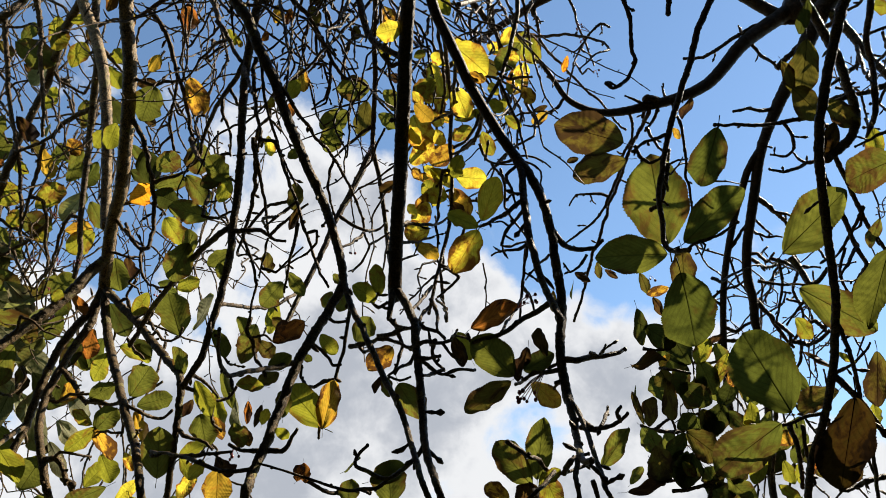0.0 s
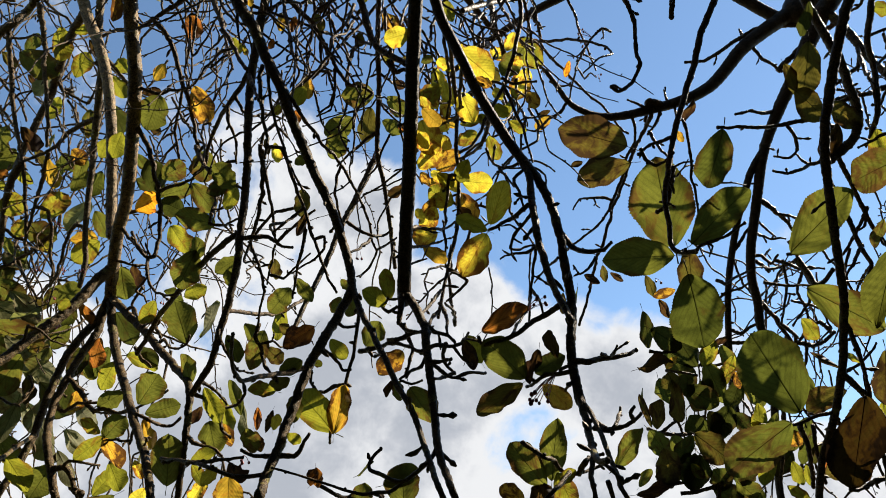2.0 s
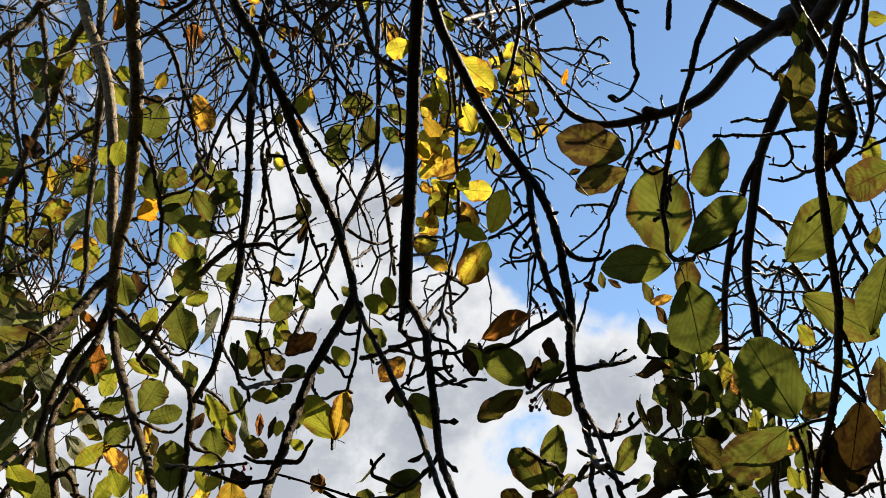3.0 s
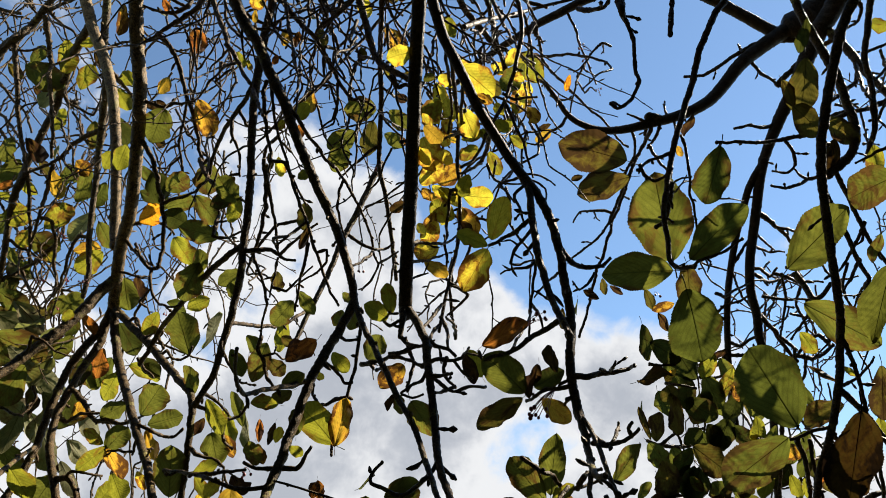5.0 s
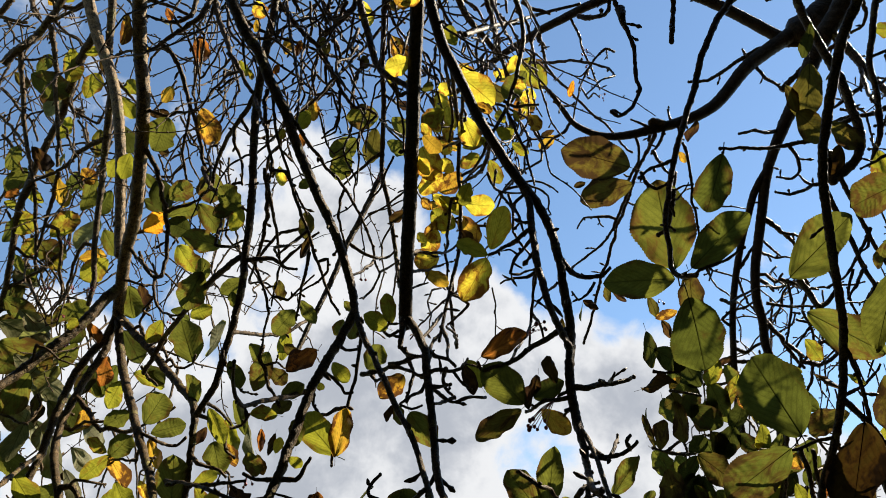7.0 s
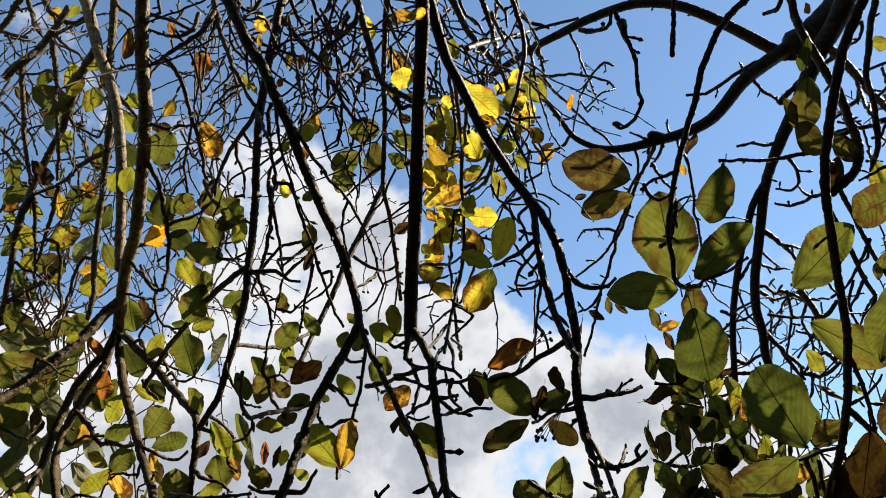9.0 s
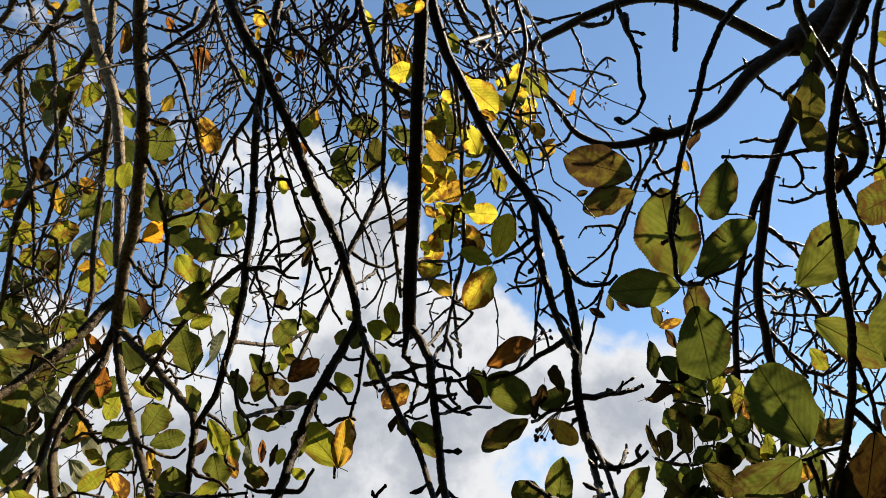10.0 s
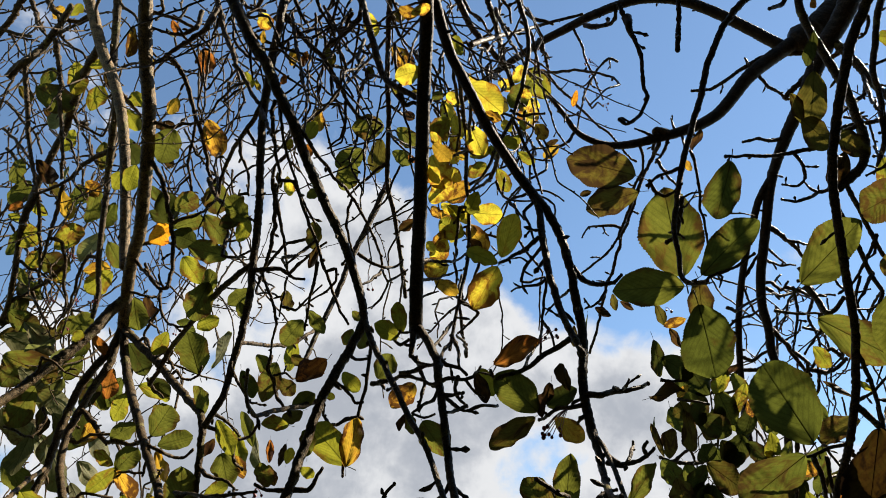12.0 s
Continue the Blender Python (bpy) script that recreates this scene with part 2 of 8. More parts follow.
class Shell:
    """Collects the vertices and faces of one mesh."""

    def __init__(self):
        self.points, self.faces = [], []

    def tube(self, line, radii, sides, rough=0.0):
        line, radii = np.asarray(line, float), np.asarray(radii, float)
        run = np.gradient(line, axis=0)
        run /= np.linalg.norm(run, axis=1)[:, None] + 1e-12
        up = np.cross(run[0], (0.31, 0.17, 0.93))
        turn = np.linspace(0, 2 * math.pi, sides, endpoint=False)
        first = len(self.points)
        for i in range(len(line)):
            up = up - run[i] * np.dot(up, run[i])
            up /= np.linalg.norm(up) + 1e-12
            out = np.cross(run[i], up)
            wobble = 1 + rough * (np.array([luck.random() for _ in range(sides)]) - 0.5)
            ring = line[i] + (np.cos(turn)[:, None] * up + np.sin(turn)[:, None] * out) * (radii[i] * wobble)[:, None]
            self.points.extend(map(tuple, ring))
        for i in range(len(line) - 1):
            a = first + i * sides
            self.faces.extend((a + j, a + (j + 1) % sides, a + sides + (j + 1) % sides, a + sides + j) for j in range(sides))
        self.faces.append(tuple(range(first + sides - 1, first - 1, -1)))
        self.faces.append(tuple(range(first + (len(line) - 1) * sides, first + len(line) * sides)))

    def ball(self, centre, radius, stretch=(1, 1, 1)):
        rings, sides, first = 4, 7, len(self.points)
        for i in range(rings + 1):
            a = math.pi * (0.04 + 0.92 * i / rings)
            for j in range(sides):
                b = 2 * math.pi * j / sides
                self.points.append((centre[0] + radius * stretch[0] * math.sin(a) * math.cos(b),
                                    centre[1] + radius * stretch[1] * math.sin(a) * math.sin(b), centre[2] + radius * stretch[2] * math.cos(a)))
        for i in range(rings):
            a = first + i * sides
            self.faces.extend((a + j, a + sides + j, a + sides + (j + 1) % sides, a + (j + 1) % sides) for j in range(sides))
        self.faces.append(tuple(range(first, first + sides)))
        self.faces.append(tuple(range(first + (rings + 1) * sides - 1, first + rings * sides - 1, -1)))

    def mesh(self, name, mat):
        data = bpy.data.meshes.new(name)
        data.from_pydata(self.points, [], self.faces)
        data.materials.append(mat)
        data.polygons.foreach_set("use_smooth", [True] * len(data.polygons))
        return data


def glide(nodes, step, kink=0.0):
    """A line through the nodes with a point about every step: smooth, or with kinks at the nodes."""
    p = np.array(nodes, float)
    p = np.vstack([2 * p[0] - p[1], p, 2 * p[-1] - p[-2]])
    line, share = [], []
    for i in range(1, len(p) - 2):
        a, b, c, d = p[i - 1:i + 3]
        count = max(2, int(np.linalg.norm(c - b) / step))
        for s in range(count):
            t = s / count
            curve = 0.5 * (2 * b + (c - a) * t + (2 * a - 5 * b + 4 * c - d) * t * t + (3 * b - a - 3 * c + d) * t ** 3)
            line.append(curve + (b + (c - b) * t - curve) * kink)
            share.append((i - 1 + t) / (len(p) - 3))
    return np.array(line + [p[-2]]), np.array(share + [1.0])


def knobs(line, radii, strength):
    """Swollen rings where old buds stood, and a slight zigzag from one to the next."""
    gone = np.concatenate([[0], np.cumsum(np.linalg.norm(np.diff(line, axis=0), axis=1))])
    place, radii = 0.0, radii.copy()
    line = line.copy()
    while place < gone[-1]:
        place += luck.uniform(0.008, 0.03)
        swell = np.exp(-((gone - place) / 0.0032) ** 2)
        radii *= 1 + swell * luck.uniform(0.05, 0.34) * strength
        push = np.array([luck.gauss(0, 1) for _ in range(3)]) * min(radii.mean(), 0.0026) * 0.5 * strength
        line += np.exp(-((gone - place) / 0.011) ** 2)[:, None] * push
    return line, radii, gone


def spur(shell, root, along, thick):
    """A short side shoot that ends in a bud."""
    away = np.cross(along, [luck.gauss(0, 1) for _ in range(3)])
    away /= np.linalg.norm(away) + 1e-9
    reach = luck.choice((0.003, 0.004, 0.006, 0.008, 0.012, 0.018, 0.026))
    lean = along * luck.uniform(0.1, 0.9) + away
    lean /= np.linalg.norm(lean)
    bend = np.array([luck.gauss(0, 0.25) for _ in range(3)])
    tip = root + lean * reach + bend * reach * 0.6
    line, share = glide([root, root + lean * reach * 0.5, tip], max(0.003, reach / 5))
    knob = 1 + 0.28 * np.sin(share * 17) + 0.5 * np.exp(-((share - 0.9) / 0.12) ** 2)
    shell.tube(line, thick * knob * np.where(share > 0.97, 0.45, 1.0), 5, 0.3)


def stem(kind, r0, r1, *nodes, crown=False, shoots=1.0, grain=0.0034):
    """One bough, limb, branch or twig: radii in millimetres at both ends, and the places it runs through."""
    nodes = [Vector(p) for p in nodes]
    strength = {"bough": 0.10, "limb": 0.13, "branch": 0.38, "twig": 0.9}[kind]
    if crown:
        top = nodes[0]
        away = (nodes[0] - nodes[1]).normalized()
        nodes = [CROWN + Vector((luck.gauss(0, 0.05), luck.gauss(0, 0.05), luck.uniform(-0.5, 0.05))),
                 CROWN.lerp(top, 0.45) + Vector((0, 0, 0.38)), top + away * 0.16 + Vector((0, -0.05, 0.10))] + nodes
    line, share = glide(nodes, grain, {"bough": 0.0, "limb": 0.0, "branch": 0.25, "twig": 0.6}[kind])
    if crown:
        lead = 3 / (len(nodes) - 1)
        inner = np.clip((share - lead) / (1 - lead), 0, 1)
        radii = (r0 + (r1 - r0) * inner + np.clip(lead - share, 0, 1) / lead * r0 * 0.9) / 1000
    else:
        radii = (r0 + (r1 - r0) * share) / 1000
    line, radii, gone = knobs(line, radii, strength)
    shell = Shell()
    shell.tube(line, radii, 16 if r0 > 12 else 12 if r0 > 6 else 8, {"bough": 0.10, "limb": 0.15, "branch": 0.24, "twig": 0.36}[kind])
    shell.ball(line[-1], radii[-1] * 1.15, (1, 1, 1.2))
    place = luck.uniform(0.02, 0.05)
    while place < gone[-1]:
        i = int(np.searchsorted(gone, place))
        if 0 < i < len(line) - 1:
            along = line[i + 1] - line[i]
            spur(shell, line[i], along / (np.linalg.norm(along) + 1e-9), luck.uniform(0.4, 0.65) * min(0.0032, radii[i]) + 0.0006)
        place += luck.uniform(0.018, 0.07) / shoots
    ob = part(kind, shell.mesh(kind, BARK[kind]), tree)
    STEMS.append((ob, line, radii))
    return ob


def nearest(place):
    best = None
    for ob, line, _ in STEMS:
        d = ((line - np.array(place)) ** 2).sum(1)
        i = int(d.argmin())
        if best is None or d[i] < best[0]:
            best = (d[i], ob, Vector(line[i]))
    return best[1], best[2], math.sqrt(best[0])


BLADES = {}


def blade(kind, shape):
    """The mesh of a leaf of unit length with its stalk: oval, toothed, pleated between the side veins, folded and curled."""
    if (kind, shape) in BLADES:
        return BLADES[kind, shape]
    r = random.Random(100 + shape)
    fold, curl, twist = r.uniform(0.02, 0.24), r.uniform(-0.45, 0.55), r.uniform(-0.4, 0.4)
    wave = r.uniform(0.02, 0.09)
    if kind in ("brown", "rust"):
        curl, wave, fold = curl * 1.5, wave * 2 + 0.03, fold + 0.12
    if shape < 4:
        fold, curl, twist, wave = fold * 0.6, curl * 0.4, twist * 0.3, wave * 0.6
    rows, half = 60, 5
    lobes = [[(r.uniform(0.0, 0.045), r.uniform(0, 6.28)) for _ in range(8)] for _ in range(2)]
    fullest, blunt, droop = r.uniform(0.44, 0.56), r.uniform(0.56, 0.74), r.uniform(-0.08, 0.08)
    foot = r.uniform(0.48, 0.66)
    points, uvs, quads = [], [], []
    for i in range(rows + 1):
        u = i / rows
        bell = math.sin(math.pi * (0.5 * u / fullest if u < fullest else 1 - 0.5 * (1 - u) / (1 - fullest)))
        width = 0.5 * max(0.0, bell) ** (foot if u < fullest else blunt)
        teeth = (0.021, -0.012)[i % 2] * (u > 0.10)
        for j in range(-half, half + 1):
            v = j / half
            edge = sum(a * math.sin((q + 2) * 2.4 * u + p) for q, (a, p) in enumerate(lobes[j > 0]))
            x = v * width * (1 + edge + (teeth + r.uniform(-0.012, 0.012)) * abs(v) ** 4)
            lag = 0.10 * abs(v) * math.sin(math.pi * u)
            near = abs(v) * width
            ply = 0.005 * math.cos(2 * math.pi * 9.5 * (u - 0.68 * (near + near * near))) * min(1, abs(v) * 2.5) * math.sin(math.pi * u)
            z = fold * abs(x) + ply + wave * math.sin(7 * u + 3 * v) * abs(v)
            angle = curl * (u - 0.2)
            y = u + lag * 0.5
            z += 0.55 * angle * (u - 0.2) + twist * x * (u - 0.4) * 0.5
            points.append((x + droop * u * u, y * math.cos(angle * 0.4), z))
            uvs.append((u, 0.5 + v * width))
    across = 2 * half + 1
    for i in range(rows):
        for j in range(across - 1):
            a = i * across + j
            quads.append((a, a + 1, a + across + 1, a + across))
    stalk = Shell()
    bend = r.uniform(-0.12, 0.12)
    z0 = points[half][2]
    line, share = glide([(bend, -0.20, z0 + 0.05), (bend * 0.5, -0.10, z0 + 0.015), (0, 0.0, z0), (droop * 0.2, 0.45, points[27 * across + half][2]), (droop * 0.9, 0.96, points[57 * across + half][2])], 0.09)
    stalk.tube(line, 0.0125 * (1 - 0.85 * share), 5)
    shift = len(points)
    data = bpy.data.meshes.new("leaf")
    data.from_pydata(points + stalk.points, [], quads + [tuple(i + shift for i in f) for f in stalk.faces])
    layer = data.uv_layers.new(name="UVMap")
    uvs += [(0.5, 0.5)] * len(stalk.points)
    order = np.empty(len(data.loops), dtype=np.int32)
    data.loops.foreach_get("vertex_index", order)
    layer.data.foreach_set("uv", np.array(uvs)[order].ravel())
    data.materials.append(LEAF[kind])
    data.polygons.foreach_set("use_smooth", [True] * len(data.polygons))
    BLADES[kind, shape] = data
    return data


LEAF_LABEL = {"green": "green toothed leaf", "dark": "green leaf coloured as in shade", "shade": "broad green leaf coloured as in half shade", "lime": "yellow-green leaf", "yellow": "bright yellow autumn leaf",
              "ochre": "yellow leaf with brown patches", "rust": "orange-brown withered leaf", "brown": "dry curled brown leaf", "orange": "orange leaf with the sun shining through",
              "umber": "olive leaf spotted with brown", "pale": "leaf with sun glare put into its pale colour", "sunpale": "dull olive leaf with sunlight put into its colour",
              "withered": "large withered leaf with dark blotches"}
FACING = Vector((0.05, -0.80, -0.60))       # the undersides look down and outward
SUNLIT = Vector((0.92, -0.38, 0.08))       # the pale kinds are aimed at the sun, to look sunlit


def leaf(kind, base, tip, width, sway=0.15):
    """A leaf from the foot of its blade to its tip, hanging on the stem nearest to it."""
    base, tip = Vector(base), Vector(tip)
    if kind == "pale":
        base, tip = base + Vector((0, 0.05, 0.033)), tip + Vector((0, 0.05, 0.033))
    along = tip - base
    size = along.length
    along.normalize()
    out = (SUNLIT if kind in ("pale", "sunpale") else FACING) + Vector((luck.gauss(0, sway), luck.gauss(0, sway * 0.5), luck.gauss(0, sway * 0.8)))
    out = (out - along * out.dot(along)).normalized()
    side_way = along.cross(out)
    m = Matrix((side_way * size * width * 1.02, along * size, -out * size)).transposed().to_4x4()
    if luck.random() < 0.5:
        m = m @ Matrix.Diagonal((-1, 1, 1, 1))
    m.translation = base
    host, foot, gap = nearest(base)
    ob = new("leaf", blade(kind, luck.randrange(4) if sway < 0.1 else luck.randrange(12)))
    ob.parent = host
    ob.matrix_basis = m
    ob["label"] = LEAF_LABEL[kind]
    return ob


def berries(place, count):
    """Small dark red fruits, each on its own thin stalk."""
    host, foot, gap = nearest(place)
    foot = foot if gap < 0.05 else Vector(place) + Vector((0, 0, 0.012))
    for _ in range(count):
        fruit = Shell()
        c = Vector(place) + Vector((luck.gauss(0, 0.006), luck.gauss(0, 0.006), luck.gauss(-0.003, 0.005)))
        thread = glide([foot, foot.lerp(c, 0.5) + Vector((0, 0, 0.003)), c], 0.005)[0]
        fruit.tube(thread, [0.0005] * len(thread), 4)
        fruit.ball(c, luck.uniform(0.0019, 0.0030), (1, 1, 1.1))
        ob = new("berry", fruit.mesh("berry", BERRY))
        ob.parent = host
        ob["label"] = "small dark red berry"


def burr(place):
    """A spiky brown gall among the twigs."""
    host, foot, gap = nearest(place)
    lump = Shell()
    c = np.array(place)
    lump.ball(c, 0.011, (1.3, 1, 0.9))
    for _ in range(46):
        way = np.array([luck.gauss(0, 1.2), luck.gauss(0, 1), luck.gauss(0, 0.8)])
        way /= np.linalg.norm(way)
        lump.tube([c + way * 0.008, c + way * 0.015, c + way * luck.uniform(0.017, 0.024)], [0.0016, 0.0013, 0.0005], 4)
    ob = new("burr", lump.mesh("burr", BURR))
    ob.parent = host
    ob["label"] = "dark spiky gall on a twig"


# trunk, behind the place where the camera stands
shell = Shell()
line, share = glide([TRUNK + Vector((0, 0, -0.1)), TRUNK + Vector((0.03, 0.02, 0.9)), TRUNK.lerp(CROWN, 0.6) + Vector((0.04, 0, 0.2)), CROWN + Vector((0, 0, 0.05))], 0.05)
shell.tube(line, 0.125 - 0.05 * share + 0.08 * np.exp(-share * 14), 18, 0.08)
part("trunk", shell.mesh("trunk", BARK["trunk"]), tree, "grey-brown fissured trunk")

# boughs, limbs, branches and twigs
stem("bough", 52.6, 29.3, (1.166, 1.249, 3.375), (1.082, 1.298, 3.265), (0.991, 1.334, 3.176), (0.910, 1.350, 3.119), crown=True)
stem("bough", 20.5, 4.9, (0.932, 1.346, 3.135), (0.864, 1.363, 3.091), (0.809, 1.376, 3.054), (0.762, 1.389, 3.016), (0.723, 1.408, 2.972), (0.682, 1.426, 2.930), (0.636, 1.434, 2.903), (0.580, 1.440, 2.882), (0.521, 1.442, 2.864), (0.462, 1.444, 2.848), (0.406, 1.441, 2.840), (0.360, 1.430, 2.843), (0.314, 1.411, 2.860), (0.280, 1.382, 2.893), (0.256, 1.360, 2.914))
stem("bough", 16.1, 7.1, (0.876, 1.360, 3.099), (0.856, 1.365, 3.114), (0.779, 1.350, 3.162), (0.695, 1.335, 3.209), (0.609, 1.326, 3.244), (0.507, 1.333, 3.256), (0.396, 1.360, 3.234), (0.314, 1.390, 3.208), (0.255, 1.414, 3.191), (0.194, 1.443, 3.166), (0.149, 1.467, 3.150), (0.103, 1.494, 3.128), (0.064, 1.521, 3.107), (0.025, 1.546, 3.089))
stem("bough", 26.4, 12.1, (0.995, 1.215, 3.147), (0.964, 1.264, 3.082), (0.933, 1.298, 3.040), (0.908, 1.337, 2.992), (0.884, 1.379, 2.938), (0.859, 1.414, 2.895), (0.833, 1.454, 2.845), (0.811, 1.497, 2.790), crown=True)
stem("bough", 12.8, 8.6, (0.813, 1.493, 2.795), (0.802, 1.519, 2.753), (0.794, 1.557, 2.693), (0.785, 1.595, 2.632), (0.777, 1.633, 2.572), (0.779, 1.671, 2.511), (0.794, 1.701, 2.463), (0.801, 1.732, 2.414), (0.819, 1.762, 2.366), (0.837, 1.800, 2.305), (0.839, 1.853, 2.221), (0.844, 1.906, 2.136), (0.851, 1.951, 2.063), (0.864, 1.996, 1.991), (0.861, 2.045, 1.912))
stem("bough", 9.3, 7.3, (0.811, 1.498, 2.787), (0.778, 1.534, 2.738), (0.762, 1.572, 2.686), (0.749, 1.607, 2.640), (0.738, 1.649, 2.581), (0.731, 1.691, 2.522), (0.730, 1.733, 2.463), (0.734, 1.776, 2.403), (0.741, 1.826, 2.331), (0.752, 1.869, 2.271), (0.766, 1.905, 2.223), (0.785, 1.931, 2.190))
stem("branch", 6.8, 4.7, (0.561, 0.649, 2.449), (0.549, 0.670, 2.419), (0.538, 0.687, 2.396), (0.528, 0.704, 2.371), (0.520, 0.730, 2.334), (0.513, 0.756, 2.297), (0.508, 0.781, 2.260), (0.507, 0.803, 2.229), (0.512, 0.825, 2.198), (0.518, 0.847, 2.166), (0.524, 0.869, 2.135), (0.531, 0.890, 2.103), (0.537, 0.916, 2.065), (0.540, 0.943, 2.026), (0.539, 0.973, 1.982), (0.534, 0.996, 1.949), (0.527, 1.018, 1.917), (0.517, 1.041, 1.885), (0.513, 1.065, 1.849), (0.511, 1.090, 1.810), (0.500, 1.116, 1.767), crown=True)
stem("branch", 4.7, 3.9, (0.538, 0.975, 1.979), (0.560, 0.987, 1.964), (0.580, 0.999, 1.949), (0.598, 1.012, 1.933), (0.615, 1.025, 1.912))
stem("branch", 2.7, 1.9, (0.531, 1.005, 1.935), (0.509, 1.010, 1.931), (0.480, 1.017, 1.922), (0.455, 1.020, 1.921), (0.433, 1.019, 1.922))
stem("branch", 8.4, 9.0, (0.741, 1.063, 2.918), (0.751, 1.083, 2.870), (0.765, 1.095, 2.832), (0.781, 1.108, 2.795), (0.797, 1.120, 2.758), (0.815, 1.132, 2.722), (0.827, 1.150, 2.676), (0.837, 1.165, 2.635), (0.838, 1.177, 2.598), (0.825, 1.188, 2.564), (0.800, 1.193, 2.539), (0.769, 1.196, 2.516), crown=True)
stem("branch", 10.8, 6.4, (0.941, 1.289, 3.052), (0.977, 1.288, 2.966), (0.992, 1.282, 2.889), (1.006, 1.270, 2.823), (1.029, 1.272, 2.773))
stem("branch", 5.2, 3.4, (0.783, 1.195, 2.527), (0.815, 1.229, 2.479), (0.839, 1.257, 2.443), (0.861, 1.280, 2.412), (0.877, 1.287, 2.386), (0.897, 1.298, 2.353))
stem("branch", 5.6, 3.3, (0.740, 1.184, 2.482), (0.770, 1.216, 2.433), (0.793, 1.241, 2.396), (0.813, 1.265, 2.359), (0.831, 1.277, 2.324), (0.817, 1.288, 2.290), (0.818, 1.304, 2.249))
stem("branch", 3.1, 2.3, (0.539, 0.933, 2.040), (0.557, 0.954, 2.015), (0.571, 0.977, 1.983), (0.582, 1.005, 1.945), (0.592, 1.025, 1.912), (0.604, 1.050, 1.872), (0.607, 1.065, 1.849), (0.617, 1.090, 1.810), (0.619, 1.116, 1.768))
stem("branch", 7.2, 5.2, (0.921, 1.050, 2.938), (0.904, 1.077, 2.881), (0.893, 1.103, 2.823), (0.883, 1.128, 2.767), (0.896, 1.160, 2.701), (0.895, 1.191, 2.635), (0.875, 1.215, 2.580), crown=True)
stem("branch", 6.1, 3.5, (0.554, 0.881, 2.738), (0.515, 0.892, 2.694), (0.483, 0.901, 2.655), (0.459, 0.912, 2.612), (0.439, 0.924, 2.569), (0.425, 0.940, 2.518), (0.408, 0.950, 2.476), (0.393, 0.960, 2.435), (0.379, 0.970, 2.394), (0.368, 0.979, 2.354), (0.358, 0.990, 2.311), (0.351, 0.994, 2.281), (0.354, 1.004, 2.239), (0.353, 1.009, 2.206), (0.359, 1.004, 2.189), (0.382, 0.992, 2.182), crown=True)
# centre stem: the darker bough bark stands in for the shade on it
stem("bough", 9.1, 9.9, (-0.035, 0.625, 2.430), (-0.034, 0.649, 2.415), (-0.034, 0.676, 2.393), (-0.037, 0.708, 2.364), (-0.040, 0.745, 2.328), (-0.042, 0.782, 2.290), (-0.045, 0.820, 2.252), (-0.047, 0.855, 2.219), (-0.051, 0.894, 2.178), (-0.054, 0.930, 2.144), (-0.056, 0.966, 2.108), (-0.056, 0.985, 2.100), crown=True)
stem("branch", 6.2, 3.3, (-0.056, 0.973, 2.105), (-0.039, 0.954, 2.069), (-0.026, 0.936, 2.032), (-0.021, 0.924, 1.986), (-0.015, 0.911, 1.935), (-0.011, 0.897, 1.886), (-0.007, 0.876, 1.850), (0.001, 0.853, 1.816), (0.007, 0.825, 1.790), (0.020, 0.843, 1.761), (0.027, 0.863, 1.729))
stem("branch", 2.8, 1.9, (-0.008, 0.878, 1.853), (-0.016, 0.871, 1.835), (-0.030, 0.863, 1.819), (-0.045, 0.853, 1.807), (-0.058, 0.857, 1.810), (-0.070, 0.857, 1.817), (-0.083, 0.860, 1.822), (-0.084, 0.860, 1.829), (-0.080, 0.861, 1.837), (-0.072, 0.861, 1.845))
stem("branch", 2.3, 1.3, (-0.044, 0.854, 1.808), (-0.060, 0.869, 1.800), (-0.076, 0.879, 1.801), (-0.093, 0.888, 1.801), (-0.109, 0.886, 1.805), (-0.116, 0.885, 1.807), (-0.150, 0.879, 1.816), (-0.195, 0.872, 1.827))
stem("branch", 10.8, 6.0, (-0.430, 0.930, 2.817), (-0.403, 0.925, 2.754), (-0.376, 0.924, 2.696), (-0.350, 0.932, 2.641), (-0.326, 0.934, 2.602), (-0.302, 0.945, 2.548), (-0.274, 0.957, 2.493), (-0.251, 0.972, 2.433), (-0.224, 0.987, 2.372), (-0.201, 0.996, 2.321), (-0.176, 1.005, 2.270), (-0.155, 1.016, 2.217), (-0.142, 1.024, 2.168), (-0.136, 1.025, 2.130), crown=True)
stem("branch", 4.8, 2.6, (-0.137, 1.025, 2.140), (-0.120, 0.998, 2.088), (-0.098, 0.969, 2.038), (-0.078, 0.941, 1.989), (-0.059, 0.913, 1.941), (-0.039, 0.882, 1.899), (-0.025, 0.853, 1.853), (-0.016, 0.818, 1.818), (-0.007, 0.782, 1.783), (0.006, 0.799, 1.755), (0.014, 0.818, 1.725))
stem("branch", 6.9, 5.9, (-0.137, 1.025, 2.140), (-0.154, 1.020, 2.091), (-0.172, 1.010, 2.048), (-0.189, 1.003, 2.002), (-0.201, 1.002, 1.950), (-0.210, 0.993, 1.909), (-0.216, 0.981, 1.874), (-0.224, 0.970, 1.837), (-0.223, 0.950, 1.816), (-0.232, 0.971, 1.782), (-0.251, 0.995, 1.746))
stem("branch", 3.0, 2.0, (-0.137, 1.025, 2.140), (-0.127, 1.032, 2.104), (-0.129, 1.038, 2.070), (-0.133, 1.044, 2.036), (-0.140, 1.051, 2.003), (-0.145, 1.058, 1.971), (-0.154, 1.064, 1.940), (-0.160, 1.059, 1.926), (-0.159, 1.056, 1.911))
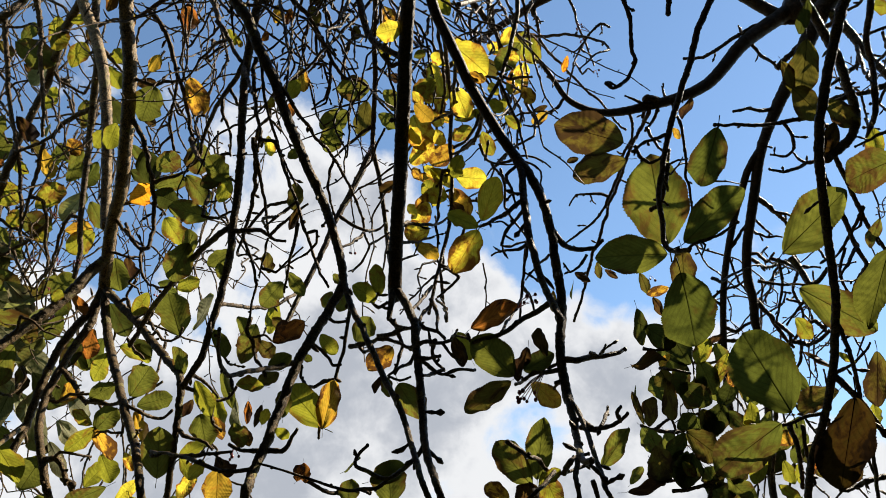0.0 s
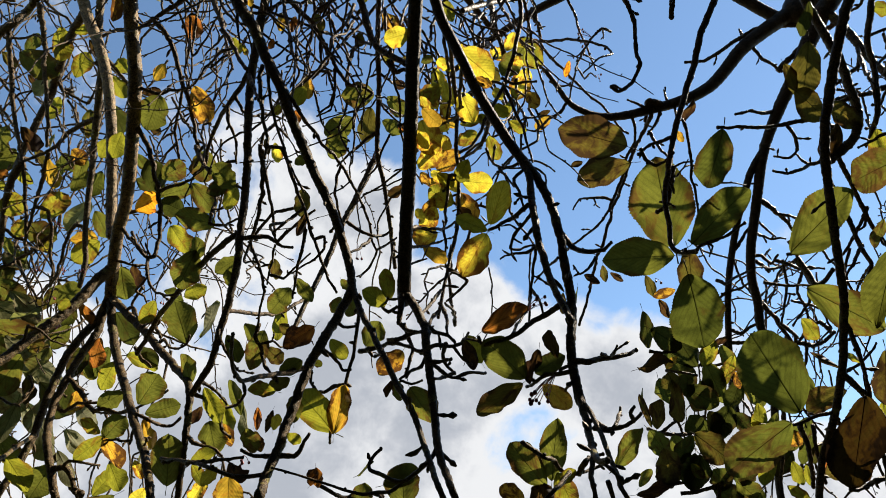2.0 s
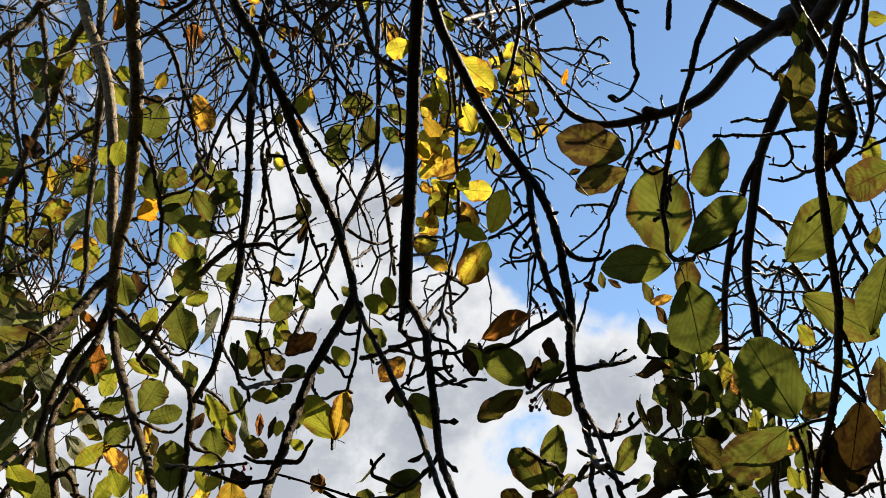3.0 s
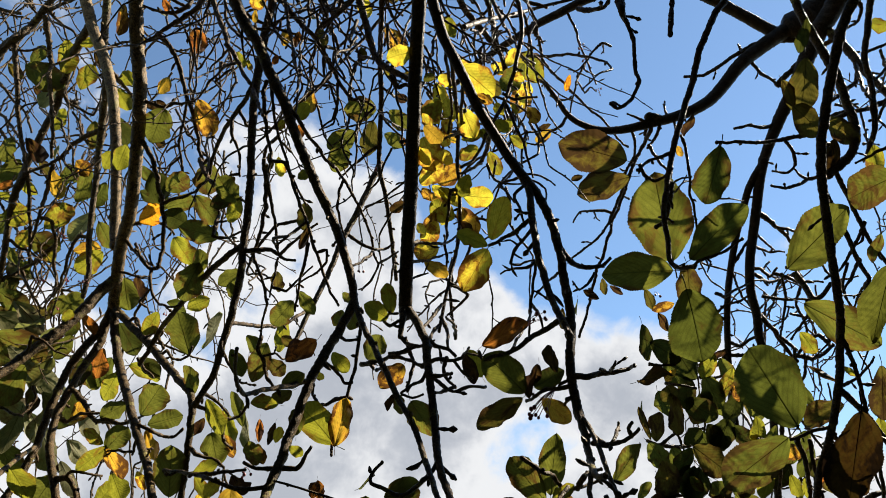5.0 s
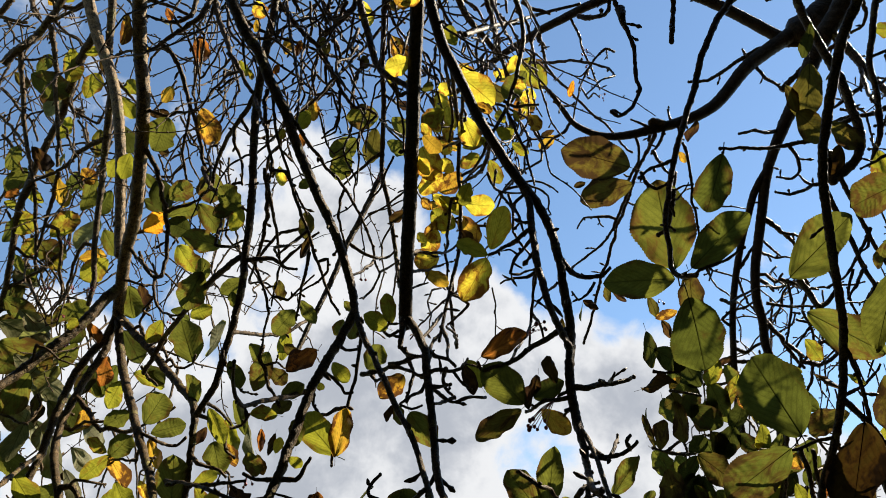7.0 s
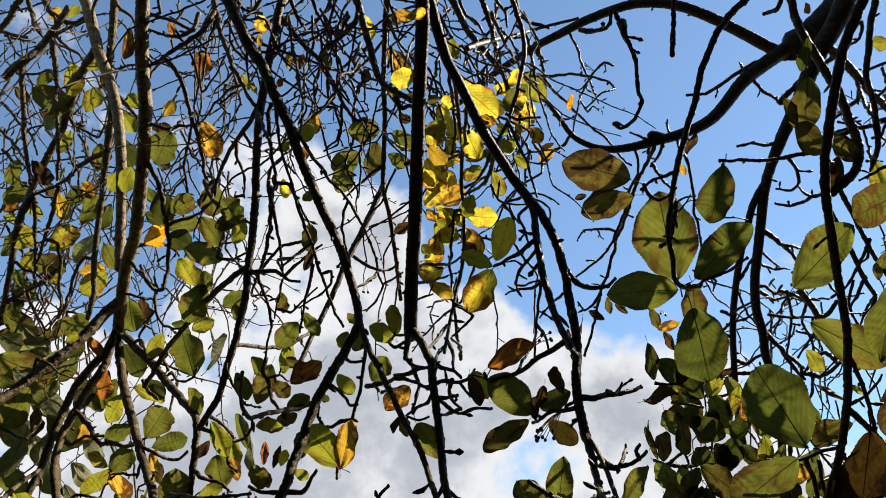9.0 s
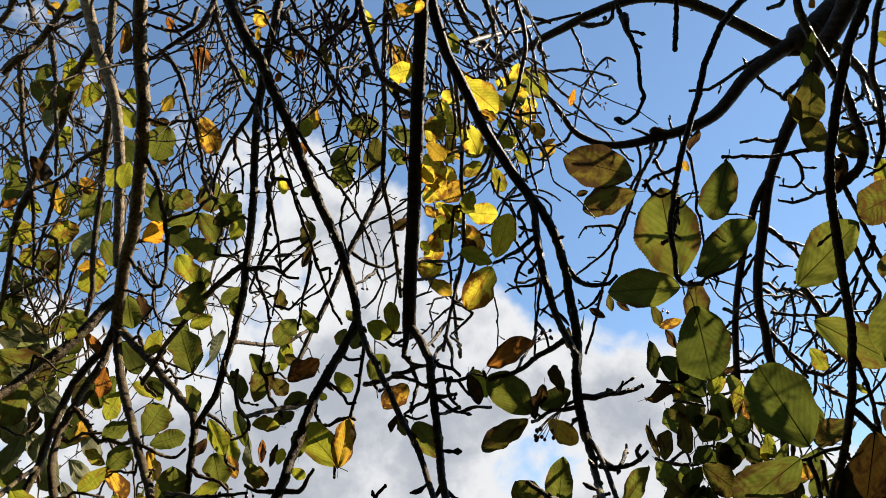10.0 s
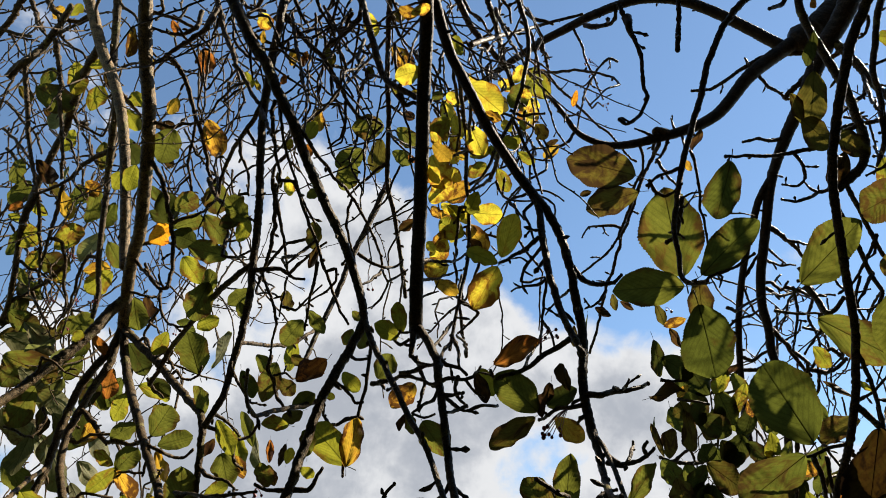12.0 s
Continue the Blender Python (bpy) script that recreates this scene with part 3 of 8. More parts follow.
stem("branch", 7.4, 4.5, (-0.147, 1.412, 2.718), (-0.174, 1.418, 2.640), (-0.201, 1.423, 2.564), (-0.225, 1.420, 2.501), (-0.242, 1.418, 2.435), (-0.259, 1.412, 2.376), (-0.276, 1.403, 2.322), (-0.291, 1.395, 2.266), (-0.303, 1.382, 2.219))
stem("branch", 3.8, 1.9, (-0.189, 1.003, 2.002), (-0.210, 0.966, 1.979), (-0.223, 0.927, 1.960), (-0.234, 0.889, 1.941), (-0.241, 0.864, 1.927), (-0.242, 0.832, 1.926), (-0.238, 0.797, 1.933), (-0.227, 0.757, 1.939))
stem("branch", 2.8, 2.5, (-0.222, 0.973, 1.847), (-0.245, 0.968, 1.842), (-0.270, 0.967, 1.844), (-0.297, 0.980, 1.857), (-0.333, 1.020, 1.875), (-0.374, 1.071, 1.892), (-0.412, 1.116, 1.907))
# darker bough bark here too, for a stem that lies in shade
stem("bough", 9.0, 7.0, (-0.038, 0.778, 2.619), (-0.027, 0.785, 2.587), (-0.016, 0.800, 2.542), (-0.002, 0.817, 2.494), (0.016, 0.829, 2.455), (0.033, 0.839, 2.417), (0.053, 0.853, 2.373), (0.078, 0.867, 2.330), (0.099, 0.876, 2.294), (0.117, 0.881, 2.266), crown=True)
stem("branch", 6.2, 5.6, (0.116, 0.880, 2.269), (0.133, 0.874, 2.233), (0.150, 0.875, 2.183), (0.157, 0.875, 2.137), (0.159, 0.874, 2.092), (0.163, 0.876, 2.044), (0.160, 0.871, 2.006), (0.155, 0.865, 1.969), (0.155, 0.860, 1.930), (0.157, 0.852, 1.898))
stem("branch", 5.4, 4.1, (0.117, 0.881, 2.266), (0.122, 0.871, 2.229), (0.120, 0.863, 2.187), (0.123, 0.857, 2.143), (0.127, 0.852, 2.097), (0.134, 0.846, 2.053), (0.141, 0.833, 2.019), (0.149, 0.820, 1.986))
stem("branch", 4.7, 2.6, (0.157, 0.853, 1.903), (0.156, 0.819, 1.855), (0.150, 0.776, 1.818), (0.144, 0.728, 1.794), (0.144, 0.687, 1.783))
stem("branch", 2.8, 2.1, (0.157, 0.853, 1.903), (0.162, 0.823, 1.871), (0.163, 0.791, 1.840), (0.162, 0.761, 1.808), (0.163, 0.742, 1.786), (0.163, 0.722, 1.766), (0.178, 0.737, 1.742), (0.187, 0.754, 1.715))
stem("twig", 2.7, 1.9, (0.142, 0.746, 1.799), (0.136, 0.734, 1.782), (0.134, 0.721, 1.766), (0.143, 0.737, 1.740), (0.146, 0.755, 1.711))
stem("branch", 2.4, 1.5, (0.118, 0.740, 1.787), (0.107, 0.727, 1.773), (0.096, 0.711, 1.761), (0.076, 0.723, 1.743), (0.049, 0.735, 1.723))
stem("branch", 7.8, 5.3, (-0.203, 1.038, 2.959), (-0.182, 1.045, 2.892), (-0.167, 1.050, 2.831), (-0.152, 1.054, 2.770), (-0.138, 1.057, 2.712), (-0.120, 1.049, 2.670), (-0.096, 1.036, 2.638), (-0.067, 1.023, 2.605), crown=True)
stem("branch", 6.4, 4.6, (-0.133, 1.103, 3.044), (-0.137, 1.147, 2.983), (-0.140, 1.191, 2.921), (-0.143, 1.235, 2.860), (-0.140, 1.280, 2.797), (-0.144, 1.325, 2.735), (-0.146, 1.370, 2.672), (-0.132, 1.409, 2.620), (-0.123, 1.447, 2.568), (-0.114, 1.490, 2.509), (-0.108, 1.525, 2.462), crown=True)
stem("branch", 8.3, 5.0, (-0.011, 1.096, 3.054), (0.020, 1.121, 2.999), (0.046, 1.145, 2.944), (0.070, 1.156, 2.910), (0.098, 1.169, 2.875), (0.127, 1.183, 2.837), (0.138, 1.202, 2.791), crown=True)
stem("branch", 5.1, 2.4, (0.125, 0.973, 2.874), (0.138, 0.988, 2.816), (0.150, 1.002, 2.759), (0.150, 1.012, 2.708), (0.139, 1.022, 2.657), (0.127, 1.032, 2.608), (0.111, 1.041, 2.560), (0.095, 1.041, 2.525), (0.079, 1.040, 2.491), (0.068, 1.040, 2.458), (0.051, 1.039, 2.425), (0.030, 1.031, 2.404), crown=True)
stem("branch", 3.7, 2.5, (0.008, 0.823, 2.472), (0.016, 0.885, 2.477), (0.021, 0.949, 2.475), (0.026, 1.012, 2.467), (0.023, 1.017, 2.408), (0.027, 1.021, 2.351), (0.026, 1.028, 2.287), (0.022, 1.025, 2.241), (0.014, 1.021, 2.197), (0.005, 1.015, 2.154), (-0.002, 1.009, 2.112), (-0.007, 0.999, 2.077))
stem("branch", 3.2, 2.0, (0.030, 0.837, 2.424), (0.028, 0.908, 2.425), (0.027, 0.975, 2.435), (0.006, 1.023, 2.463), (-0.014, 1.010, 2.437))
stem("branch", 9.0, 5.3, (-0.341, 1.038, 2.959), (-0.348, 1.045, 2.896), (-0.353, 1.055, 2.830), (-0.359, 1.065, 2.765), (-0.361, 1.070, 2.706), (-0.366, 1.086, 2.630), (-0.365, 1.100, 2.557), (-0.360, 1.119, 2.476), (-0.358, 1.137, 2.398), (-0.360, 1.153, 2.322), (-0.361, 1.163, 2.257), (-0.368, 1.175, 2.196), (-0.380, 1.189, 2.148), (-0.394, 1.213, 2.098), (-0.412, 1.229, 2.072), (-0.426, 1.239, 2.053), crown=True)
stem("branch", 5.8, 4.8, (-0.360, 1.153, 2.322), (-0.394, 1.174, 2.311), (-0.440, 1.226, 2.305), (-0.487, 1.289, 2.303), (-0.538, 1.355, 2.293), (-0.586, 1.417, 2.280), (-0.614, 1.456, 2.256), (-0.643, 1.492, 2.236))
stem("branch", 5.4, 3.1, (-0.363, 1.076, 2.678), (-0.394, 1.127, 2.655), (-0.434, 1.177, 2.646), (-0.472, 1.237, 2.644), (-0.496, 1.276, 2.614), (-0.501, 1.294, 2.582), (-0.540, 1.340, 2.578))
stem("limb", 15.6, 11.5, (-1.022, 1.341, 3.379), (-0.986, 1.357, 3.305), (-0.954, 1.380, 3.219), (-0.924, 1.398, 3.141), (-0.886, 1.408, 3.066), (-0.848, 1.427, 2.965), (-0.824, 1.451, 2.862), (-0.810, 1.483, 2.761), (-0.801, 1.508, 2.675), (-0.792, 1.524, 2.602), (-0.781, 1.524, 2.554), crown=True)
stem("branch", 10.8, 9.8, (-0.895, 1.325, 3.359), (-0.906, 1.354, 3.302), (-0.906, 1.387, 3.227), (-0.907, 1.418, 3.152), (-0.903, 1.436, 3.095), crown=True)
stem("limb", 15.1, 13.3, (-0.653, 1.039, 2.979), (-0.658, 1.072, 2.946), (-0.664, 1.118, 2.893), (-0.664, 1.160, 2.835), (-0.657, 1.206, 2.761), (-0.667, 1.269, 2.687), (-0.685, 1.340, 2.617), (-0.704, 1.402, 2.560), (-0.731, 1.453, 2.532), (-0.752, 1.506, 2.488), (-0.767, 1.559, 2.435), (-0.777, 1.591, 2.407), crown=True)
stem("branch", 13.3, 8.4, (-0.759, 1.530, 2.464), (-0.786, 1.525, 2.429), (-0.805, 1.510, 2.372), (-0.833, 1.492, 2.315), (-0.865, 1.469, 2.258), (-0.893, 1.445, 2.203), (-0.909, 1.413, 2.160))
stem("branch", 9.3, 6.7, (-0.773, 1.576, 2.420), (-0.792, 1.588, 2.364), (-0.818, 1.581, 2.312), (-0.837, 1.574, 2.254), (-0.845, 1.569, 2.192), (-0.848, 1.562, 2.133), (-0.847, 1.554, 2.075), (-0.857, 1.546, 2.018), (-0.872, 1.536, 1.963), (-0.905, 1.566, 1.915), (-0.954, 1.598, 1.864))
stem("branch", 8.6, 7.0, (-0.779, 1.581, 2.405), (-0.786, 1.587, 2.329), (-0.799, 1.571, 2.269), (-0.809, 1.556, 2.207), (-0.815, 1.543, 2.148), (-0.809, 1.527, 2.094), (-0.790, 1.506, 2.048), (-0.762, 1.488, 1.997), (-0.733, 1.471, 1.944), (-0.719, 1.505, 1.890), (-0.715, 1.542, 1.832))
stem("branch", 10.0, 5.3, (-0.774, 1.582, 2.415), (-0.735, 1.562, 2.306), (-0.692, 1.517, 2.231), (-0.645, 1.465, 2.160), (-0.596, 1.412, 2.082), (-0.548, 1.351, 2.016), (-0.499, 1.286, 1.950), (-0.464, 1.238, 1.885), (-0.448, 1.249, 1.836), (-0.449, 1.280, 1.787))
stem("branch", 8.7, 4.5, (-0.773, 1.579, 2.417), (-0.705, 1.536, 2.350), (-0.632, 1.477, 2.279), (-0.561, 1.411, 2.204), (-0.497, 1.345, 2.138), (-0.456, 1.296, 2.093), (-0.442, 1.279, 2.057), (-0.440, 1.281, 2.019), (-0.441, 1.291, 1.973), (-0.447, 1.317, 1.913), (-0.455, 1.357, 1.866), (-0.482, 1.425, 1.818))
stem("branch", 4.4, 3.2, (-0.847, 1.555, 2.080), (-0.826, 1.457, 2.021), (-0.792, 1.356, 1.966), (-0.746, 1.253, 1.925), (-0.787, 1.271, 1.896), (-0.842, 1.290, 1.866))
stem("twig", 5.8, 4.0, (-0.908, 1.840, 2.090), (-0.878, 1.821, 2.059), (-0.849, 1.806, 2.022), (-0.815, 1.844, 1.960), (-0.791, 1.883, 1.892))
stem("branch", 10.9, 7.0, (-0.935, 1.392, 3.169), (-0.991, 1.449, 3.120), (-1.030, 1.507, 3.072), (-1.063, 1.558, 3.032), (-1.094, 1.591, 2.979), (-1.125, 1.624, 2.926), (-1.150, 1.651, 2.882), (-1.178, 1.689, 2.823), (-1.194, 1.730, 2.757), (-1.206, 1.771, 2.690), (-1.222, 1.813, 2.624), (-1.241, 1.846, 2.571))
stem("branch", 10.1, 5.9, (-0.882, 1.410, 3.057), (-0.883, 1.461, 3.007), (-0.906, 1.527, 2.948), (-0.924, 1.591, 2.884), (-0.926, 1.620, 2.810), (-0.930, 1.654, 2.724), (-0.929, 1.680, 2.652), (-0.922, 1.706, 2.581), (-0.929, 1.723, 2.523))
stem("branch", 5.0, 3.6, (0.038, 0.972, 2.686), (0.101, 1.081, 2.833), (0.158, 1.193, 2.974), (0.230, 1.294, 3.114), (0.287, 1.287, 3.126), (0.337, 1.280, 3.137))
stem("branch", 11.8, 7.9, (-1.208, 1.464, 3.125), (-1.181, 1.449, 3.152), (-1.140, 1.428, 3.163), (-1.122, 1.434, 3.209), (-1.086, 1.404, 3.229), (-1.067, 1.393, 3.261), (-1.041, 1.370, 3.298))
stem("twig", 5.3, 2.8, (-1.161, 1.404, 3.316), (-1.126, 1.399, 3.245), (-1.107, 1.416, 3.229))
stem("twig", 3.7, 2.2, (-1.266, 1.470, 3.305), (-1.224, 1.483, 3.304), (-1.185, 1.490, 3.296))
stem("twig", 3.7, 2.1, (-1.263, 1.465, 3.313), (-1.213, 1.449, 3.242), (-1.188, 1.446, 3.201), (-1.139, 1.424, 3.154))
stem("twig", 6.8, 3.9, (-1.163, 1.440, 3.171), (-1.157, 1.465, 3.116), (-1.151, 1.512, 3.035), (-1.146, 1.548, 2.976), (-1.137, 1.586, 2.915), (-1.109, 1.607, 2.835), (-1.109, 1.652, 2.778), (-1.105, 1.698, 2.699), (-1.103, 1.729, 2.629))
stem("twig", 7.7, 4.0, (-1.081, 1.411, 3.221), (-1.077, 1.442, 3.178), (-1.070, 1.476, 3.126), (-1.060, 1.493, 3.058), (-1.051, 1.528, 2.989), (-1.048, 1.563, 2.929), (-1.055, 1.599, 2.880))
stem("twig", 5.2, 2.7, (-1.079, 1.405, 3.230), (-1.028, 1.387, 3.241), (-0.969, 1.369, 3.247))
stem("twig", 4.4, 2.1, (-1.066, 1.400, 3.232), (-1.066, 1.420, 3.229), (-1.014, 1.408, 3.173), (-0.995, 1.416, 3.166), (-0.980, 1.431, 3.144))
stem("twig", 3.5, 2.1, (-1.177, 1.457, 3.139), (-1.143, 1.475, 3.152), (-1.088, 1.454, 3.143), (-1.061, 1.454, 3.125))
stem("twig", 4.4, 2.8, (-1.041, 1.531, 3.053), (-1.027, 1.551, 3.034), (-1.002, 1.579, 3.029), (-0.972, 1.588, 3.022), (-0.961, 1.580, 3.056))
stem("twig", 4.6, 2.8, (-1.273, 1.572, 3.141), (-1.236, 1.578, 3.108), (-1.212, 1.599, 3.079), (-1.179, 1.608, 3.051), (-1.146, 1.618, 2.986))
stem("twig", 4.6, 2.7, (-1.279, 1.614, 3.075), (-1.219, 1.600, 3.016), (-1.181, 1.599, 2.974), (-1.134, 1.589, 2.917))
stem("twig", 5.4, 2.9, (-1.270, 1.644, 3.026), (-1.236, 1.649, 2.992), (-1.217, 1.662, 2.951), (-1.202, 1.687, 2.925))
stem("twig", 6.7, 3.3, (-0.918, 1.547, 2.929), (-0.967, 1.572, 2.927), (-0.995, 1.575, 2.900), (-1.025, 1.595, 2.877), (-1.060, 1.599, 2.851), (-1.116, 1.609, 2.833))
stem("twig", 3.5, 2.1, (-1.025, 1.595, 2.877), (-1.016, 1.610, 2.867), (-1.001, 1.628, 2.850), (-1.003, 1.657, 2.848))
stem("twig", 3.6, 2.1, (-1.022, 1.573, 3.019), (-1.002, 1.578, 2.993), (-0.981, 1.581, 2.944), (-0.960, 1.586, 2.915))
stem("twig", 3.5, 2.1, (-1.038, 1.540, 2.969), (-1.024, 1.543, 2.958), (-1.015, 1.562, 2.928), (-0.995, 1.560, 2.890))
stem("twig", 4.9, 2.7, (-0.857, 1.416, 3.020), (-0.844, 1.436, 3.007), (-0.834, 1.469, 3.005), (-0.811, 1.475, 2.984))
stem("twig", 4.2, 2.6, (-0.876, 1.404, 3.085), (-0.840, 1.381, 3.080), (-0.804, 1.366, 3.070))
stem("twig", 6.3, 3.2, (-0.526, 1.135, 2.992), (-0.543, 1.136, 2.936), (-0.577, 1.153, 2.912), (-0.605, 1.152, 2.885), (-0.626, 1.157, 2.870), (-0.654, 1.157, 2.838))
stem("twig", 5.7, 2.2, (-0.567, 1.150, 3.006), (-0.573, 1.150, 2.952), (-0.601, 1.156, 2.933), (-0.619, 1.142, 2.921), (-0.636, 1.118, 2.908), (-0.658, 1.113, 2.913))
stem("twig", 5.5, 3.2, (-0.625, 1.156, 2.872), (-0.599, 1.163, 2.846), (-0.583, 1.175, 2.824), (-0.572, 1.201, 2.790), (-0.555, 1.219, 2.741), (-0.539, 1.239, 2.702), (-0.531, 1.262, 2.665), (-0.522, 1.286, 2.622), (-0.505, 1.295, 2.589))
stem("twig", 4.1, 2.1, (-0.652, 1.225, 2.739), (-0.610, 1.222, 2.717), (-0.579, 1.217, 2.719), (-0.545, 1.200, 2.707), (-0.522, 1.188, 2.705))
stem("twig", 3.5, 1.7, (-0.556, 1.219, 2.741), (-0.561, 1.240, 2.719), (-0.567, 1.258, 2.697), (-0.552, 1.262, 2.673), (-0.544, 1.270, 2.672))
stem("twig", 3.5, 1.7, (-0.566, 1.257, 2.699), (-0.583, 1.293, 2.672), (-0.585, 1.327, 2.655), (-0.578, 1.347, 2.630), (-0.571, 1.355, 2.625))
stem("twig", 2.9, 1.7, (-0.583, 1.297, 2.672), (-0.603, 1.308, 2.674), (-0.621, 1.329, 2.685))
stem("twig", 2.9, 1.8, (-0.586, 1.322, 2.658), (-0.608, 1.339, 2.651), (-0.630, 1.369, 2.649))
stem("twig", 2.9, 1.7, (-0.562, 1.145, 2.923), (-0.535, 1.160, 2.896), (-0.541, 1.184, 2.850), (-0.542, 1.204, 2.810), (-0.540, 1.211, 2.758), (-0.551, 1.231, 2.735))
stem("twig", 3.6, 2.2, (-0.522, 1.140, 2.971), (-0.534, 1.161, 2.944), (-0.535, 1.160, 2.897))
stem("twig", 6.5, 3.4, (-0.544, 1.145, 3.069), (-0.514, 1.145, 2.962), (-0.482, 1.132, 2.877), (-0.443, 1.113, 2.781), (-0.415, 1.112, 2.726), (-0.384, 1.095, 2.664))
stem("twig", 2.9, 1.4, (-0.357, 0.932, 2.645), (-0.360, 0.946, 2.614), (-0.353, 0.960, 2.590))
stem("twig", 2.7, 1.7, (-0.443, 1.113, 2.781), (-0.466, 1.141, 2.783), (-0.491, 1.163, 2.789), (-0.500, 1.170, 2.776))
stem("twig", 2.7, 1.1, (-0.465, 1.140, 2.785), (-0.462, 1.131, 2.795), (-0.473, 1.122, 2.819))
stem("twig", 3.3, 1.7, (-0.421, 1.113, 2.738), (-0.451, 1.129, 2.743), (-0.478, 1.162, 2.752), (-0.499, 1.178, 2.742), (-0.521, 1.201, 2.727), (-0.547, 1.229, 2.730))
stem("twig", 2.7, 1.1, (-0.433, 1.127, 2.733), (-0.452, 1.128, 2.715), (-0.470, 1.142, 2.712), (-0.458, 1.149, 2.699), (-0.451, 1.158, 2.696), (-0.462, 1.190, 2.686))
stem("twig", 3.9, 2.1, (-0.434, 1.177, 2.646), (-0.433, 1.178, 2.609), (-0.424, 1.199, 2.594), (-0.412, 1.206, 2.566), (-0.411, 1.218, 2.527))
stem("twig", 3.3, 1.6, (-0.415, 1.155, 2.649), (-0.403, 1.177, 2.627), (-0.383, 1.187, 2.623), (-0.361, 1.209, 2.645), (-0.333, 1.214, 2.640))
stem("twig", 3.8, 2.1, (-0.305, 0.951, 2.529), (-0.308, 0.964, 2.489), (-0.302, 0.980, 2.444), (-0.295, 1.005, 2.417), (-0.294, 1.007, 2.374))
stem("twig", 3.7, 2.1, (-0.371, 1.084, 2.636), (-0.336, 1.030, 2.543), (-0.299, 0.969, 2.455))
stem("twig", 2.8, 1.4, (-0.341, 0.932, 2.637), (-0.312, 0.936, 2.639), (-0.290, 0.936, 2.621), (-0.273, 0.949, 2.619))
stem("twig", 3.9, 2.1, (-0.351, 1.051, 2.854), (-0.326, 1.067, 2.861), (-0.319, 1.087, 2.806), (-0.309, 1.109, 2.764), (-0.310, 1.153, 2.760), (-0.297, 1.164, 2.729), (-0.303, 1.181, 2.708))
stem("twig", 2.7, 1.3, (-0.322, 1.078, 2.831), (-0.279, 1.047, 2.794), (-0.275, 1.030, 2.696), (-0.258, 0.985, 2.576), (-0.255, 0.971, 2.524), (-0.266, 0.961, 2.486))
stem("twig", 2.2, 0.9, (-0.295, 0.948, 2.535), (-0.278, 0.945, 2.547), (-0.264, 0.938, 2.559), (-0.246, 0.937, 2.586), (-0.235, 0.918, 2.605))
stem("twig", 3.7, 2.6, (-0.268, 0.959, 2.482), (-0.248, 0.967, 2.458), (-0.230, 1.000, 2.444), (-0.204, 1.020, 2.415), (-0.186, 1.020, 2.396))
stem("twig", 5.8, 2.6, (-0.351, 1.048, 2.878), (-0.331, 1.065, 2.863), (-0.306, 1.082, 2.834), (-0.271, 1.095, 2.798), (-0.252, 1.123, 2.786), (-0.236, 1.137, 2.763), (-0.223, 1.163, 2.744), (-0.204, 1.172, 2.709), (-0.188, 1.180, 2.699), (-0.159, 1.181, 2.694), (-0.143, 1.192, 2.690))
stem("twig", 4.6, 2.0, (-0.181, 1.048, 2.870), (-0.201, 1.056, 2.842), (-0.218, 1.058, 2.819), (-0.232, 1.061, 2.790), (-0.242, 1.068, 2.762))
stem("twig", 3.4, 1.6, (-0.263, 1.071, 2.906), (-0.247, 1.069, 2.863), (-0.229, 1.075, 2.844), (-0.209, 1.070, 2.804))
stem("twig", 3.4, 1.6, (-0.249, 1.121, 2.789), (-0.250, 1.142, 2.748), (-0.246, 1.162, 2.735), (-0.226, 1.180, 2.740))
stem("twig", 3.4, 1.6, (-0.223, 1.167, 2.732), (-0.220, 1.171, 2.680), (-0.227, 1.182, 2.651), (-0.237, 1.177, 2.631), (-0.250, 1.182, 2.618))
stem("twig", 2.1, 1.1, (-0.297, 1.164, 2.729), (-0.277, 1.170, 2.727), (-0.254, 1.160, 2.720), (-0.232, 1.175, 2.728))
stem("twig", 3.4, 1.8, (-0.247, 1.119, 2.791), (-0.218, 1.154, 2.814), (-0.202, 1.189, 2.826), (-0.180, 1.219, 2.833), (-0.149, 1.237, 2.847))
stem("twig", 2.7, 1.6, (-0.187, 1.056, 2.846), (-0.198, 1.103, 2.824), (-0.211, 1.132, 2.796), (-0.220, 1.147, 2.773))
stem("twig", 2.6, 1.1, (-0.279, 1.047, 2.794), (-0.257, 1.043, 2.807), (-0.244, 1.041, 2.821), (-0.226, 1.051, 2.843), (-0.210, 1.047, 2.869))
stem("twig", 2.7, 1.1, (-0.300, 1.076, 2.844), (-0.286, 1.086, 2.870), (-0.264, 1.074, 2.843), (-0.247, 1.087, 2.827))
stem("twig", 2.1, 1.2, (-0.198, 1.103, 2.824), (-0.184, 1.104, 2.826), (-0.174, 1.127, 2.825), (-0.184, 1.143, 2.813), (-0.175, 1.155, 2.795))
stem("twig", 2.0, 1.1, (-0.212, 1.071, 2.811), (-0.213, 1.072, 2.786), (-0.196, 1.079, 2.781), (-0.175, 1.072, 2.779), (-0.159, 1.058, 2.780))
stem("twig", 4.3, 1.7, (-0.133, 1.148, 2.981), (-0.117, 1.162, 2.945), (-0.100, 1.178, 2.926), (-0.077, 1.194, 2.907))
stem("twig", 3.6, 1.8, (-0.141, 1.265, 2.818), (-0.119, 1.277, 2.808), (-0.106, 1.314, 2.829), (-0.088, 1.323, 2.831))
stem("twig", 3.0, 1.7, (-0.142, 1.298, 2.773), (-0.128, 1.301, 2.740), (-0.111, 1.316, 2.731), (-0.089, 1.311, 2.704))
